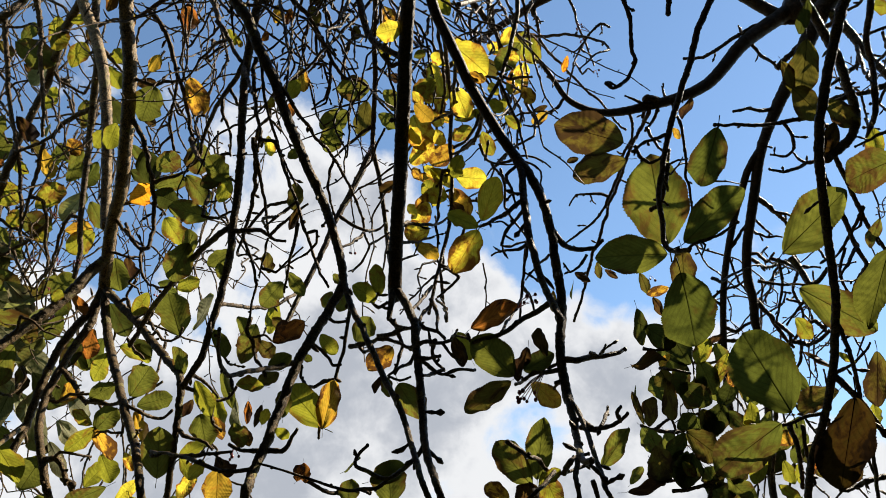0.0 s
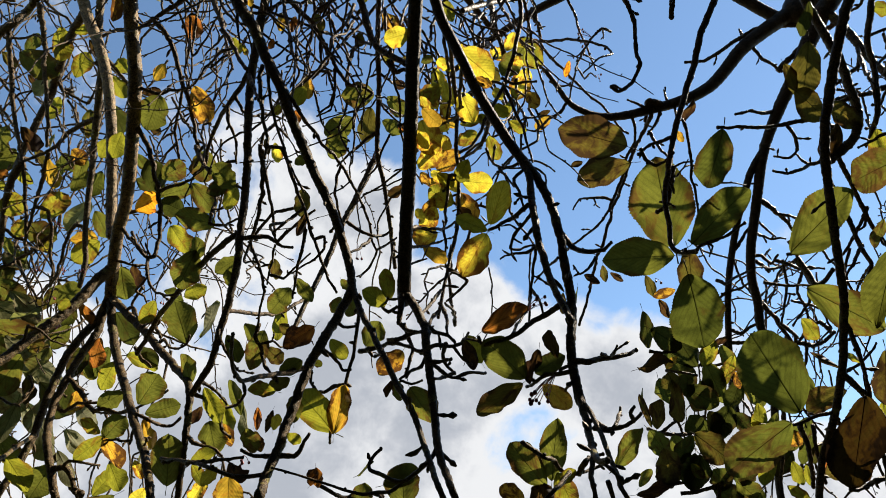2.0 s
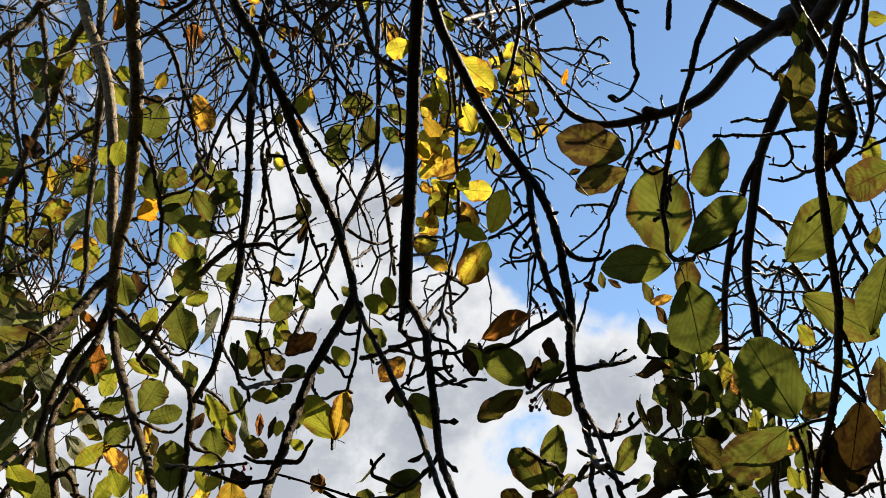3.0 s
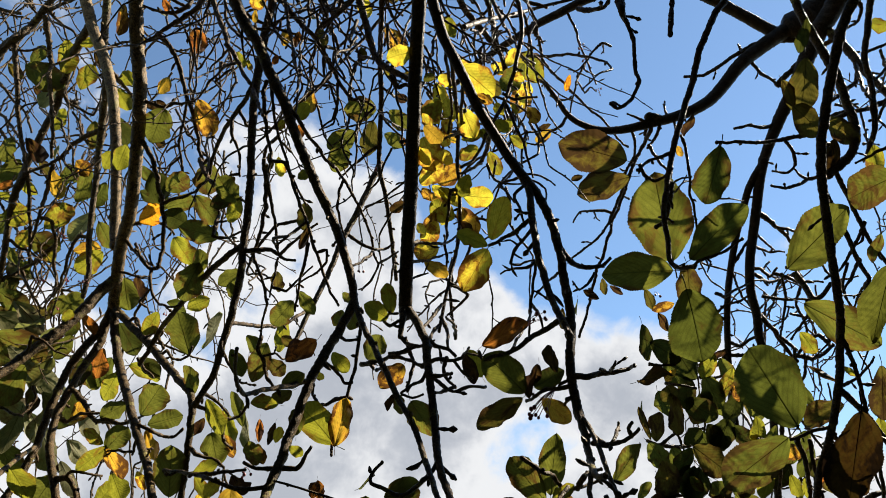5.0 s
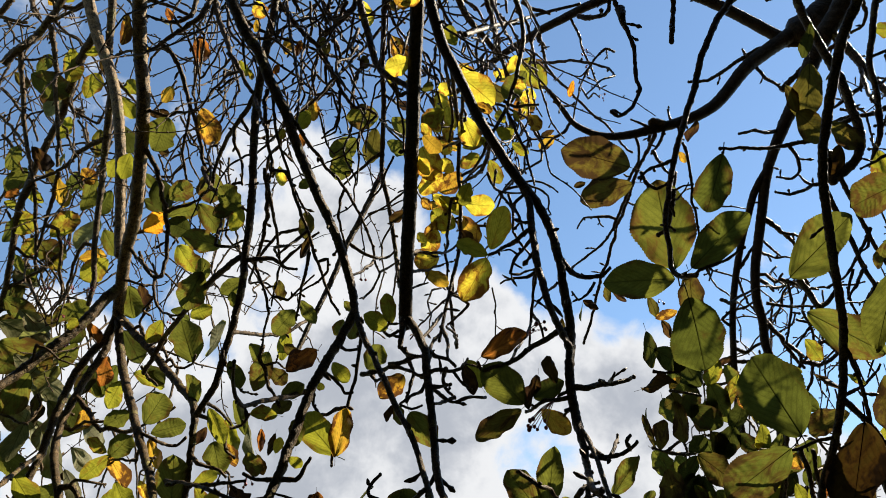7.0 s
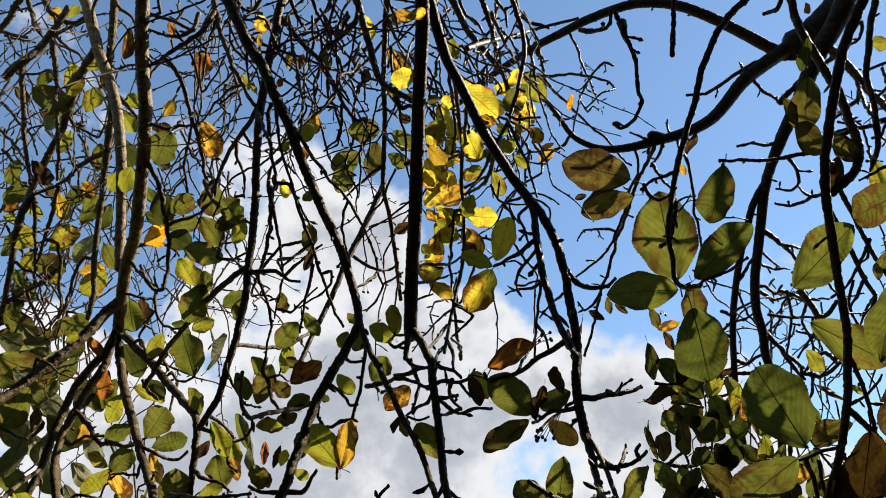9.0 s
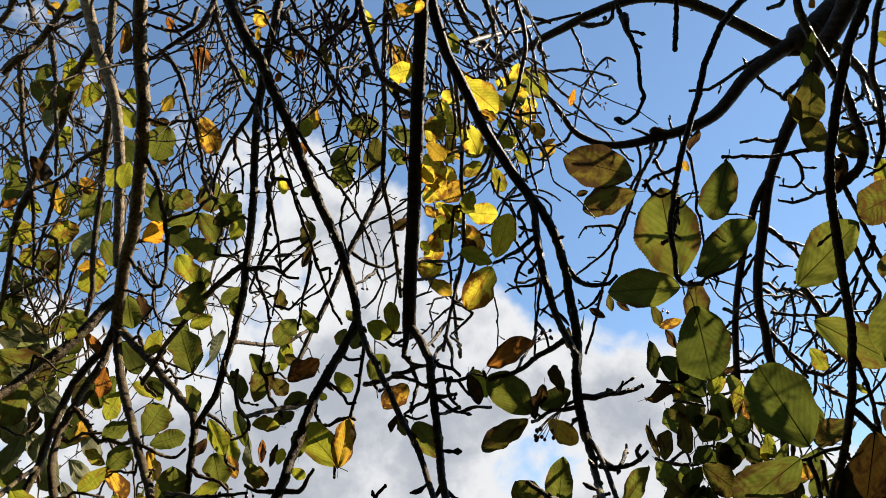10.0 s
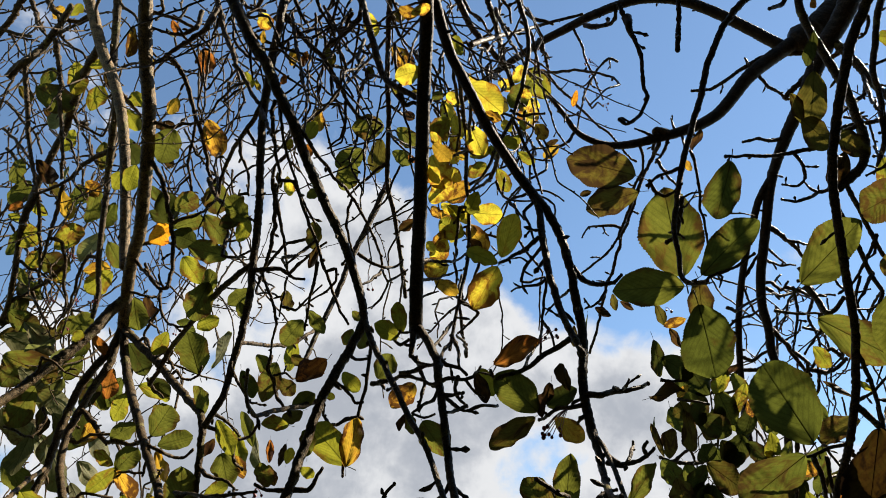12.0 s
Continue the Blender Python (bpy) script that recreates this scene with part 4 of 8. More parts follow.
stem("twig", 3.4, 1.6, (-0.143, 1.192, 2.688), (-0.161, 1.193, 2.665), (-0.181, 1.224, 2.670), (-0.184, 1.214, 2.632), (-0.182, 1.245, 2.590), (-0.187, 1.259, 2.556))
stem("twig", 4.4, 2.3, (-0.143, 1.342, 2.711), (-0.168, 1.353, 2.700), (-0.187, 1.359, 2.683), (-0.212, 1.378, 2.675), (-0.236, 1.395, 2.655))
stem("twig", 2.9, 1.8, (0.001, 0.821, 2.483), (0.005, 0.854, 2.470), (0.012, 0.924, 2.484), (0.013, 0.978, 2.470), (0.006, 1.009, 2.462))
stem("twig", 4.2, 2.2, (0.097, 1.111, 2.936), (0.110, 1.146, 2.916), (0.117, 1.161, 2.861), (0.129, 1.180, 2.817), (0.141, 1.196, 2.803))
stem("twig", 4.2, 1.9, (0.102, 1.104, 2.946), (0.114, 1.078, 2.847), (0.129, 1.048, 2.755), (0.140, 1.017, 2.682))
stem("twig", 2.4, 1.5, (0.029, 0.968, 2.692), (0.043, 0.978, 2.663), (0.057, 1.001, 2.658), (0.076, 1.001, 2.641))
stem("twig", 2.4, 1.0, (0.036, 0.977, 2.669), (0.032, 0.968, 2.633), (0.047, 0.967, 2.614))
stem("twig", 2.4, 1.0, (0.072, 1.003, 2.640), (0.054, 1.005, 2.627), (0.038, 1.004, 2.636), (0.025, 1.006, 2.653))
stem("twig", 2.9, 1.2, (0.095, 1.175, 2.864), (0.077, 1.181, 2.842), (0.083, 1.197, 2.835), (0.110, 1.201, 2.828))
stem("twig", 2.5, 1.7, (0.053, 1.014, 2.725), (0.075, 1.058, 2.764), (0.094, 1.110, 2.849), (0.120, 1.151, 2.902))
stem("twig", 2.6, 1.2, (0.132, 1.051, 2.766), (0.116, 1.071, 2.779), (0.105, 1.157, 2.828), (0.120, 1.188, 2.846))
stem("twig", 3.1, 1.3, (-0.032, 1.304, 2.911), (-0.016, 1.291, 2.875), (0.008, 1.275, 2.867))
stem("twig", 2.6, 1.1, (-0.044, 1.074, 2.711), (-0.033, 1.079, 2.692), (-0.016, 1.087, 2.692), (-0.007, 1.094, 2.669), (-0.021, 1.100, 2.652))
stem("twig", 4.3, 2.1, (0.243, 1.411, 3.197), (0.251, 1.428, 3.162), (0.260, 1.418, 3.147), (0.273, 1.440, 3.149))
stem("twig", 4.3, 2.7, (0.255, 1.416, 3.188), (0.263, 1.436, 3.141), (0.274, 1.470, 3.116), (0.294, 1.483, 3.090), (0.323, 1.491, 3.057), (0.351, 1.498, 3.022), (0.388, 1.512, 2.984), (0.427, 1.529, 2.958), (0.466, 1.562, 2.929), (0.497, 1.571, 2.890))
stem("twig", 3.5, 2.1, (0.334, 1.385, 3.211), (0.356, 1.403, 3.178), (0.361, 1.418, 3.141), (0.374, 1.438, 3.119), (0.389, 1.454, 3.094), (0.406, 1.479, 3.066), (0.410, 1.478, 3.035))
stem("twig", 3.4, 1.9, (0.437, 1.380, 3.072), (0.410, 1.363, 3.067), (0.390, 1.376, 3.053), (0.367, 1.380, 3.017), (0.346, 1.391, 2.979), (0.330, 1.386, 2.925), (0.321, 1.404, 2.895), (0.316, 1.412, 2.857))
stem("twig", 2.6, 1.4, (0.413, 1.367, 3.069), (0.427, 1.415, 3.088))
stem("twig", 2.5, 1.4, (0.363, 1.381, 3.012), (0.342, 1.396, 3.003), (0.326, 1.415, 3.023))
stem("twig", 2.5, 1.3, (0.340, 1.391, 2.959), (0.358, 1.399, 2.928), (0.365, 1.375, 2.924), (0.379, 1.372, 2.906))
stem("twig", 3.2, 1.9, (0.265, 1.376, 2.898), (0.296, 1.391, 2.895), (0.324, 1.394, 2.904))
stem("twig", 3.5, 1.8, (0.109, 1.036, 2.581), (0.127, 1.039, 2.572), (0.152, 1.029, 2.560), (0.169, 1.020, 2.557))
stem("twig", 4.0, 1.9, (0.311, 1.409, 2.862), (0.289, 1.412, 2.831), (0.265, 1.417, 2.817), (0.246, 1.421, 2.796), (0.227, 1.430, 2.785), (0.207, 1.424, 2.784))
stem("twig", 3.5, 1.8, (0.113, 1.040, 2.565), (0.126, 1.056, 2.540), (0.144, 1.065, 2.488), (0.151, 1.069, 2.456), (0.159, 1.067, 2.410))
stem("twig", 3.5, 2.7, (0.269, 0.801, 2.582), (0.274, 0.804, 2.559), (0.282, 0.818, 2.549), (0.288, 0.819, 2.521), (0.297, 0.831, 2.497), (0.302, 0.854, 2.473), (0.303, 0.858, 2.439), (0.297, 0.880, 2.423), (0.280, 0.878, 2.405), (0.268, 0.881, 2.403), (0.258, 0.877, 2.409))
stem("branch", 7.8, 3.1, (0.278, 0.806, 2.559), (0.277, 0.800, 2.531), (0.285, 0.818, 2.531))
stem("twig", 4.3, 2.7, (0.232, 0.886, 2.636), (0.247, 0.860, 2.602), (0.263, 0.844, 2.590), (0.268, 0.827, 2.587), (0.265, 0.808, 2.591))
stem("twig", 3.8, 4.1, (0.395, 0.859, 2.679), (0.391, 0.873, 2.638), (0.384, 0.876, 2.600), (0.384, 0.895, 2.582))
stem("twig", 7.3, 3.2, (0.911, 1.351, 3.121), (0.920, 1.372, 3.093), (0.858, 1.372, 3.081), (0.804, 1.371, 3.071), (0.753, 1.386, 3.046), (0.708, 1.394, 3.014), (0.676, 1.421, 3.008), (0.626, 1.418, 3.001))
stem("twig", 4.1, 2.0, (0.770, 1.380, 3.056), (0.749, 1.347, 3.046))
stem("twig", 4.9, 3.2, (0.783, 1.383, 3.033), (0.799, 1.393, 3.021), (0.814, 1.400, 2.997), (0.829, 1.392, 2.973), (0.854, 1.396, 2.951))
stem("twig", 5.5, 3.0, (0.843, 1.432, 2.873), (0.827, 1.444, 2.859), (0.795, 1.430, 2.840), (0.753, 1.415, 2.834), (0.719, 1.418, 2.828))
stem("twig", 5.1, 3.1, (0.830, 1.161, 2.647), (0.797, 1.186, 2.643), (0.762, 1.188, 2.615), (0.718, 1.197, 2.612), (0.688, 1.209, 2.613), (0.642, 1.202, 2.602), (0.604, 1.206, 2.608), (0.565, 1.204, 2.604))
stem("twig", 3.9, 2.1, (0.708, 1.204, 2.609), (0.726, 1.217, 2.589), (0.736, 1.240, 2.573), (0.716, 1.241, 2.556), (0.692, 1.255, 2.570))
stem("twig", 7.1, 4.3, (0.843, 1.398, 2.950), (0.866, 1.380, 2.968), (0.896, 1.366, 2.997), (0.935, 1.348, 3.024), (0.968, 1.322, 3.030), (1.005, 1.318, 3.055))
stem("twig", 5.0, 2.9, (0.930, 1.136, 2.989), (0.950, 1.161, 2.962), (0.947, 1.179, 2.946), (0.933, 1.204, 2.945))
stem("twig", 4.0, 2.1, (0.878, 1.124, 2.776), (0.909, 1.119, 2.790), (0.940, 1.109, 2.799))
stem("twig", 6.0, 2.9, (0.987, 1.283, 2.923), (0.977, 1.302, 2.873), (0.934, 1.305, 2.835), (0.907, 1.318, 2.822))
stem("twig", 5.2, 2.6, (0.981, 1.286, 2.915), (0.923, 1.216, 2.771), (0.884, 1.156, 2.679))
stem("twig", 6.4, 3.3, (1.023, 1.271, 2.793), (0.987, 1.273, 2.773), (0.937, 1.257, 2.743), (0.889, 1.263, 2.740), (0.843, 1.253, 2.716))
stem("twig", 4.0, 2.1, (0.892, 1.149, 2.723), (0.891, 1.171, 2.664), (0.887, 1.195, 2.618))
stem("twig", 3.6, 2.2, (1.011, 1.272, 2.786), (0.984, 1.287, 2.744), (0.966, 1.305, 2.701), (0.941, 1.324, 2.649))
stem("twig", 3.8, 2.0, (0.897, 1.163, 2.570), (0.856, 1.174, 2.547), (0.816, 1.172, 2.528))
stem("twig", 3.7, 1.8, (0.920, 1.320, 2.817), (0.941, 1.312, 2.803), (0.962, 1.305, 2.803))
stem("twig", 3.4, 1.6, (0.945, 1.152, 2.775), (0.910, 1.153, 2.730), (0.895, 1.154, 2.727))
stem("twig", 3.4, 1.8, (0.918, 1.121, 2.785), (0.971, 1.194, 2.801), (1.004, 1.272, 2.816))
stem("twig", 6.3, 3.2, (0.524, 1.441, 2.868), (0.519, 1.450, 2.842), (0.515, 1.495, 2.839), (0.491, 1.507, 2.807), (0.464, 1.534, 2.778))
stem("branch", 10.1, 3.7, (0.556, 1.441, 2.875), (0.514, 1.421, 2.873), (0.518, 1.451, 2.869), (0.513, 1.469, 2.851))
stem("twig", 4.8, 2.5, (0.552, 1.435, 2.878), (0.534, 1.459, 2.831), (0.508, 1.455, 2.796))
stem("twig", 4.0, 2.6, (0.474, 1.446, 2.847), (0.485, 1.472, 2.815), (0.480, 1.522, 2.795))
stem("twig", 4.7, 2.4, (0.512, 1.454, 2.806), (0.530, 1.459, 2.760), (0.551, 1.454, 2.717))
stem("twig", 3.6, 2.0, (0.381, 0.971, 2.390), (0.362, 0.975, 2.384), (0.342, 0.980, 2.379), (0.315, 0.977, 2.359))
stem("twig", 4.8, 1.9, (0.520, 1.443, 2.862), (0.491, 1.424, 2.864), (0.459, 1.416, 2.872))
stem("twig", 3.3, 2.0, (0.565, 1.434, 2.888), (0.563, 1.436, 2.909), (0.562, 1.435, 2.923))
stem("twig", 4.0, 1.9, (0.583, 1.440, 2.882), (0.581, 1.436, 2.845), (0.586, 1.430, 2.818))
stem("twig", 4.8, 3.2, (0.496, 1.506, 2.808), (0.471, 1.518, 2.755), (0.465, 1.567, 2.735), (0.436, 1.602, 2.671), (0.411, 1.644, 2.603), (0.386, 1.689, 2.538), (0.370, 1.721, 2.473), (0.353, 1.771, 2.430))
stem("twig", 4.0, 2.6, (0.468, 1.518, 2.755), (0.447, 1.561, 2.713), (0.423, 1.593, 2.665), (0.393, 1.629, 2.637), (0.325, 1.675, 2.600))
stem("twig", 4.1, 2.0, (0.433, 1.580, 2.684), (0.416, 1.583, 2.696), (0.380, 1.577, 2.689), (0.354, 1.602, 2.706), (0.342, 1.630, 2.690))
stem("twig", 2.5, 1.3, (0.386, 1.579, 2.688), (0.391, 1.555, 2.646))
stem("twig", 2.7, 1.7, (0.394, 0.965, 2.420), (0.404, 0.979, 2.405), (0.408, 0.996, 2.367), (0.408, 1.007, 2.329), (0.416, 1.030, 2.306), (0.418, 1.042, 2.281))
stem("twig", 3.6, 2.0, (0.321, 0.976, 2.368), (0.330, 0.987, 2.351), (0.348, 0.994, 2.345), (0.359, 0.987, 2.346), (0.372, 0.972, 2.355))
stem("twig", 2.1, 1.3, (0.364, 0.983, 2.338), (0.377, 0.990, 2.339), (0.391, 0.990, 2.349), (0.411, 0.997, 2.359))
stem("twig", 2.1, 0.9, (0.361, 0.987, 2.323), (0.378, 0.995, 2.325), (0.394, 1.000, 2.345), (0.398, 0.984, 2.351))
stem("branch", 5.6, 3.2, (0.371, 0.988, 2.338), (0.366, 1.010, 2.303), (0.364, 1.031, 2.291), (0.349, 1.031, 2.280))
stem("twig", 3.4, 1.9, (0.356, 1.006, 2.192), (0.363, 0.980, 2.171), (0.374, 0.963, 2.166))
stem("twig", 2.8, 1.9, (0.372, 0.966, 2.167), (0.376, 0.956, 2.170), (0.406, 0.968, 2.184), (0.422, 0.955, 2.190), (0.440, 0.936, 2.196))
stem("twig", 1.6, 0.8, (0.435, 0.978, 2.299), (0.447, 0.959, 2.286), (0.472, 0.968, 2.288))
stem("twig", 1.9, 1.1, (0.388, 0.959, 2.179), (0.395, 0.958, 2.170), (0.384, 0.951, 2.149))
stem("branch", 4.3, 1.9, (0.158, 0.874, 2.142), (0.173, 0.876, 2.119), (0.188, 0.856, 2.099), (0.208, 0.857, 2.103), (0.218, 0.850, 2.111))
stem("twig", 2.1, 1.0, (0.198, 0.861, 2.095), (0.185, 0.854, 2.074), (0.173, 0.850, 2.064), (0.160, 0.822, 2.060))
stem("twig", 4.8, 2.5, (0.778, 1.643, 2.557), (0.800, 1.639, 2.558), (0.823, 1.648, 2.538), (0.836, 1.623, 2.549))
stem("twig", 4.5, 2.5, (0.778, 1.232, 2.553), (0.772, 1.236, 2.541), (0.749, 1.235, 2.535), (0.719, 1.228, 2.510), (0.691, 1.227, 2.503), (0.655, 1.207, 2.496))
stem("twig", 3.3, 1.6, (0.747, 1.236, 2.534), (0.738, 1.243, 2.550), (0.731, 1.242, 2.563))
stem("twig", 7.1, 3.8, (0.791, 1.563, 2.683), (0.823, 1.578, 2.664), (0.858, 1.604, 2.651), (0.895, 1.630, 2.630))
stem("twig", 4.1, 2.6, (0.845, 1.595, 2.656), (0.873, 1.591, 2.643), (0.920, 1.615, 2.648))
stem("twig", 4.0, 2.0, (0.779, 1.610, 2.608), (0.831, 1.635, 2.606), (0.870, 1.630, 2.600))
stem("twig", 3.3, 2.0, (0.794, 1.595, 2.632), (0.829, 1.619, 2.613), (0.844, 1.625, 2.604))
stem("twig", 4.8, 2.6, (0.788, 1.648, 2.547), (0.826, 1.667, 2.533), (0.869, 1.677, 2.547), (0.907, 1.681, 2.563))
stem("twig", 3.8, 2.0, (0.636, 1.325, 2.310), (0.664, 1.323, 2.302), (0.686, 1.313, 2.297), (0.716, 1.303, 2.290))
stem("branch", 6.6, 3.7, (0.677, 1.257, 2.325), (0.692, 1.260, 2.293), (0.697, 1.253, 2.265), (0.716, 1.255, 2.272), (0.725, 1.231, 2.285))
stem("twig", 4.8, 2.5, (0.829, 1.638, 2.542), (0.857, 1.625, 2.524), (0.895, 1.643, 2.518), (0.943, 1.627, 2.511))
stem("twig", 3.3, 1.9, (0.826, 1.671, 2.527), (0.807, 1.649, 2.531), (0.780, 1.635, 2.520))
stem("twig", 4.0, 2.5, (0.845, 1.625, 2.537), (0.855, 1.654, 2.486), (0.850, 1.685, 2.439), (0.838, 1.697, 2.392))
stem("twig", 3.1, 2.0, (0.712, 1.304, 2.291), (0.717, 1.332, 2.268), (0.704, 1.353, 2.251), (0.694, 1.370, 2.237))
stem("twig", 3.8, 2.1, (0.850, 1.257, 2.443), (0.835, 1.289, 2.407), (0.802, 1.306, 2.364), (0.796, 1.339, 2.364))
stem("twig", 3.2, 1.6, (0.848, 1.256, 2.445), (0.847, 1.281, 2.415), (0.831, 1.286, 2.402))
stem("twig", 2.5, 1.5, (0.830, 1.285, 2.301), (0.802, 1.289, 2.293), (0.761, 1.270, 2.282))
stem("twig", 3.7, 1.9, (0.817, 1.265, 2.358), (0.785, 1.261, 2.315), (0.765, 1.272, 2.291))
stem("twig", 2.7, 1.8, (-0.189, 1.020, 2.399), (-0.182, 1.033, 2.398), (-0.167, 1.036, 2.374), (-0.151, 1.069, 2.356), (-0.136, 1.077, 2.326), (-0.126, 1.107, 2.310), (-0.122, 1.123, 2.286), (-0.114, 1.126, 2.264), (-0.127, 1.148, 2.243), (-0.143, 1.159, 2.230))
stem("twig", 2.7, 1.7, (-0.171, 1.036, 2.380), (-0.179, 1.047, 2.364), (-0.178, 1.054, 2.328), (-0.175, 1.087, 2.313), (-0.167, 1.095, 2.291))
stem("twig", 3.2, 2.1, (-0.295, 1.006, 2.397), (-0.267, 1.009, 2.395), (-0.251, 1.028, 2.356), (-0.234, 1.056, 2.317), (-0.219, 1.056, 2.278), (-0.208, 1.092, 2.250), (-0.193, 1.100, 2.211), (-0.176, 1.123, 2.182))
stem("twig", 3.2, 1.7, (-0.230, 1.056, 2.308), (-0.249, 1.069, 2.301), (-0.263, 1.055, 2.274), (-0.279, 1.063, 2.263))
stem("twig", 3.2, 1.7, (-0.226, 1.064, 2.270), (-0.231, 1.073, 2.233), (-0.241, 1.104, 2.213), (-0.247, 1.127, 2.174))
stem("twig", 2.7, 1.3, (-0.212, 1.079, 2.260), (-0.198, 1.081, 2.265), (-0.196, 1.088, 2.247), (-0.214, 1.104, 2.237), (-0.233, 1.108, 2.226), (-0.251, 1.112, 2.213))
stem("twig", 3.3, 1.8, (-0.164, 1.091, 2.303), (-0.141, 1.105, 2.292), (-0.120, 1.114, 2.288), (-0.104, 1.133, 2.300), (-0.088, 1.128, 2.313))
stem("twig", 2.8, 1.2, (-0.123, 1.121, 2.289), (-0.135, 1.076, 2.240), (-0.150, 1.052, 2.217), (-0.156, 1.012, 2.204))
stem("twig", 2.2, 1.3, (-0.110, 1.124, 2.267), (-0.090, 1.086, 2.255), (-0.077, 1.072, 2.257))
stem("twig", 3.0, 1.8, (-0.110, 1.487, 2.512), (-0.114, 1.494, 2.459), (-0.123, 1.512, 2.422))
stem("branch", 6.3, 3.0, (-0.056, 0.971, 2.106), (-0.059, 0.959, 2.073), (-0.062, 0.959, 2.049))
stem("twig", 3.2, 1.6, (0.027, 1.022, 2.347), (0.013, 1.006, 2.334), (0.006, 1.019, 2.281), (0.003, 1.003, 2.228), (0.005, 1.030, 2.182))
stem("twig", 2.7, 1.6, (-0.052, 0.904, 2.168), (-0.032, 0.946, 2.195), (-0.010, 0.963, 2.203), (0.005, 0.997, 2.228), (0.024, 1.017, 2.254))
stem("twig", 2.7, 1.6, (-0.053, 0.922, 2.151), (-0.042, 0.933, 2.155), (-0.021, 0.979, 2.187), (-0.002, 1.005, 2.210))
stem("twig", 1.9, 1.1, (-0.050, 0.943, 2.131), (-0.036, 0.956, 2.145), (-0.023, 0.948, 2.145))
stem("twig", 2.9, 1.5, (0.008, 1.017, 2.167), (0.037, 1.009, 2.142), (0.024, 1.014, 2.129), (0.005, 1.008, 2.109))
stem("twig", 2.9, 1.4, (-0.003, 1.010, 2.126), (-0.018, 0.972, 2.085), (-0.029, 0.954, 2.062), (-0.031, 0.942, 2.041))
stem("twig", 2.9, 1.6, (0.008, 1.018, 2.175), (0.011, 1.050, 2.147), (0.014, 1.077, 2.134), (0.022, 1.116, 2.123))
stem("twig", 2.8, 1.4, (0.116, 0.880, 2.252), (0.101, 0.877, 2.235), (0.106, 0.867, 2.203), (0.114, 0.890, 2.187))
stem("twig", 3.5, 1.8, (0.117, 0.864, 2.181), (0.100, 0.873, 2.170), (0.086, 0.891, 2.172), (0.072, 0.885, 2.156), (0.063, 0.895, 2.158))
stem("twig", 3.3, 2.1, (0.071, 0.863, 2.342), (0.066, 0.922, 2.349), (0.059, 0.941, 2.345), (0.047, 0.983, 2.363), (0.027, 1.021, 2.379))
stem("twig", 2.5, 1.1, (0.068, 0.940, 2.340), (0.075, 0.947, 2.324), (0.082, 0.912, 2.281), (0.097, 0.898, 2.268), (0.114, 0.885, 2.259))
stem("twig", 2.4, 1.1, (0.083, 0.909, 2.279), (0.091, 0.893, 2.251), (0.100, 0.878, 2.220))
stem("twig", 2.6, 1.4, (0.120, 0.859, 2.163), (0.103, 0.891, 2.157), (0.096, 0.901, 2.150), (0.090, 0.899, 2.135), (0.106, 0.910, 2.137), (0.127, 0.919, 2.149))
stem("twig", 1.8, 1.1, (0.096, 0.901, 2.151), (0.110, 0.911, 2.147))
stem("twig", 2.7, 1.1, (0.132, 0.917, 2.147), (0.116, 0.915, 2.135), (0.097, 0.920, 2.136), (0.076, 0.913, 2.123))
stem("twig", 1.8, 0.7, (0.091, 0.918, 2.134), (0.081, 0.897, 2.128))
stem("twig", 1.8, 0.8, (0.103, 0.891, 2.157), (0.093, 0.897, 2.169), (0.080, 0.891, 2.163))
stem("twig", 2.3, 1.5, (0.130, 0.917, 2.147), (0.125, 0.936, 2.119), (0.124, 0.957, 2.099), (0.121, 0.981, 2.059))
stem("twig", 2.1, 1.1, (0.151, 0.875, 2.103), (0.141, 0.920, 2.111), (0.129, 0.953, 2.108))
stem("twig", 2.7, 1.5, (0.124, 0.957, 2.099), (0.137, 0.984, 2.099), (0.144, 0.996, 2.082))
stem("branch", 10.8, 5.4, (-1.113, 1.608, 2.835), (-1.145, 1.641, 2.789), (-1.175, 1.702, 2.738), (-1.187, 1.746, 2.657), (-1.218, 1.809, 2.608), (-1.246, 1.844, 2.570))
stem("twig", 5.9, 3.3, (-1.043, 1.599, 2.859), (-1.061, 1.635, 2.812), (-1.064, 1.644, 2.753), (-1.077, 1.670, 2.716), (-1.099, 1.706, 2.682))
stem("twig", 6.0, 3.4, (-1.050, 1.738, 2.688), (-1.095, 1.761, 2.662), (-1.147, 1.786, 2.641), (-1.207, 1.806, 2.617))
stem("twig", 4.3, 2.1, (-1.176, 1.724, 2.697), (-1.149, 1.741, 2.681), (-1.118, 1.754, 2.671), (-1.088, 1.758, 2.642), (-1.080, 1.770, 2.632))
stem("twig", 5.2, 2.8, (-1.158, 1.785, 2.644), (-1.141, 1.816, 2.608), (-1.126, 1.835, 2.583), (-1.101, 1.847, 2.551))
stem("twig", 5.1, 2.8, (-1.073, 1.662, 2.727), (-1.045, 1.675, 2.724), (-1.042, 1.715, 2.692), (-1.050, 1.747, 2.648), (-1.051, 1.793, 2.613), (-1.057, 1.808, 2.577), (-1.102, 1.853, 2.554))
stem("twig", 5.0, 2.8, (-0.929, 1.674, 2.670), (-0.961, 1.677, 2.678), (-0.988, 1.708, 2.651), (-1.007, 1.737, 2.616), (-1.032, 1.784, 2.590), (-1.059, 1.817, 2.570))
stem("twig", 3.5, 2.1, (-1.044, 1.795, 2.583), (-1.005, 1.785, 2.573), (-0.972, 1.782, 2.551))
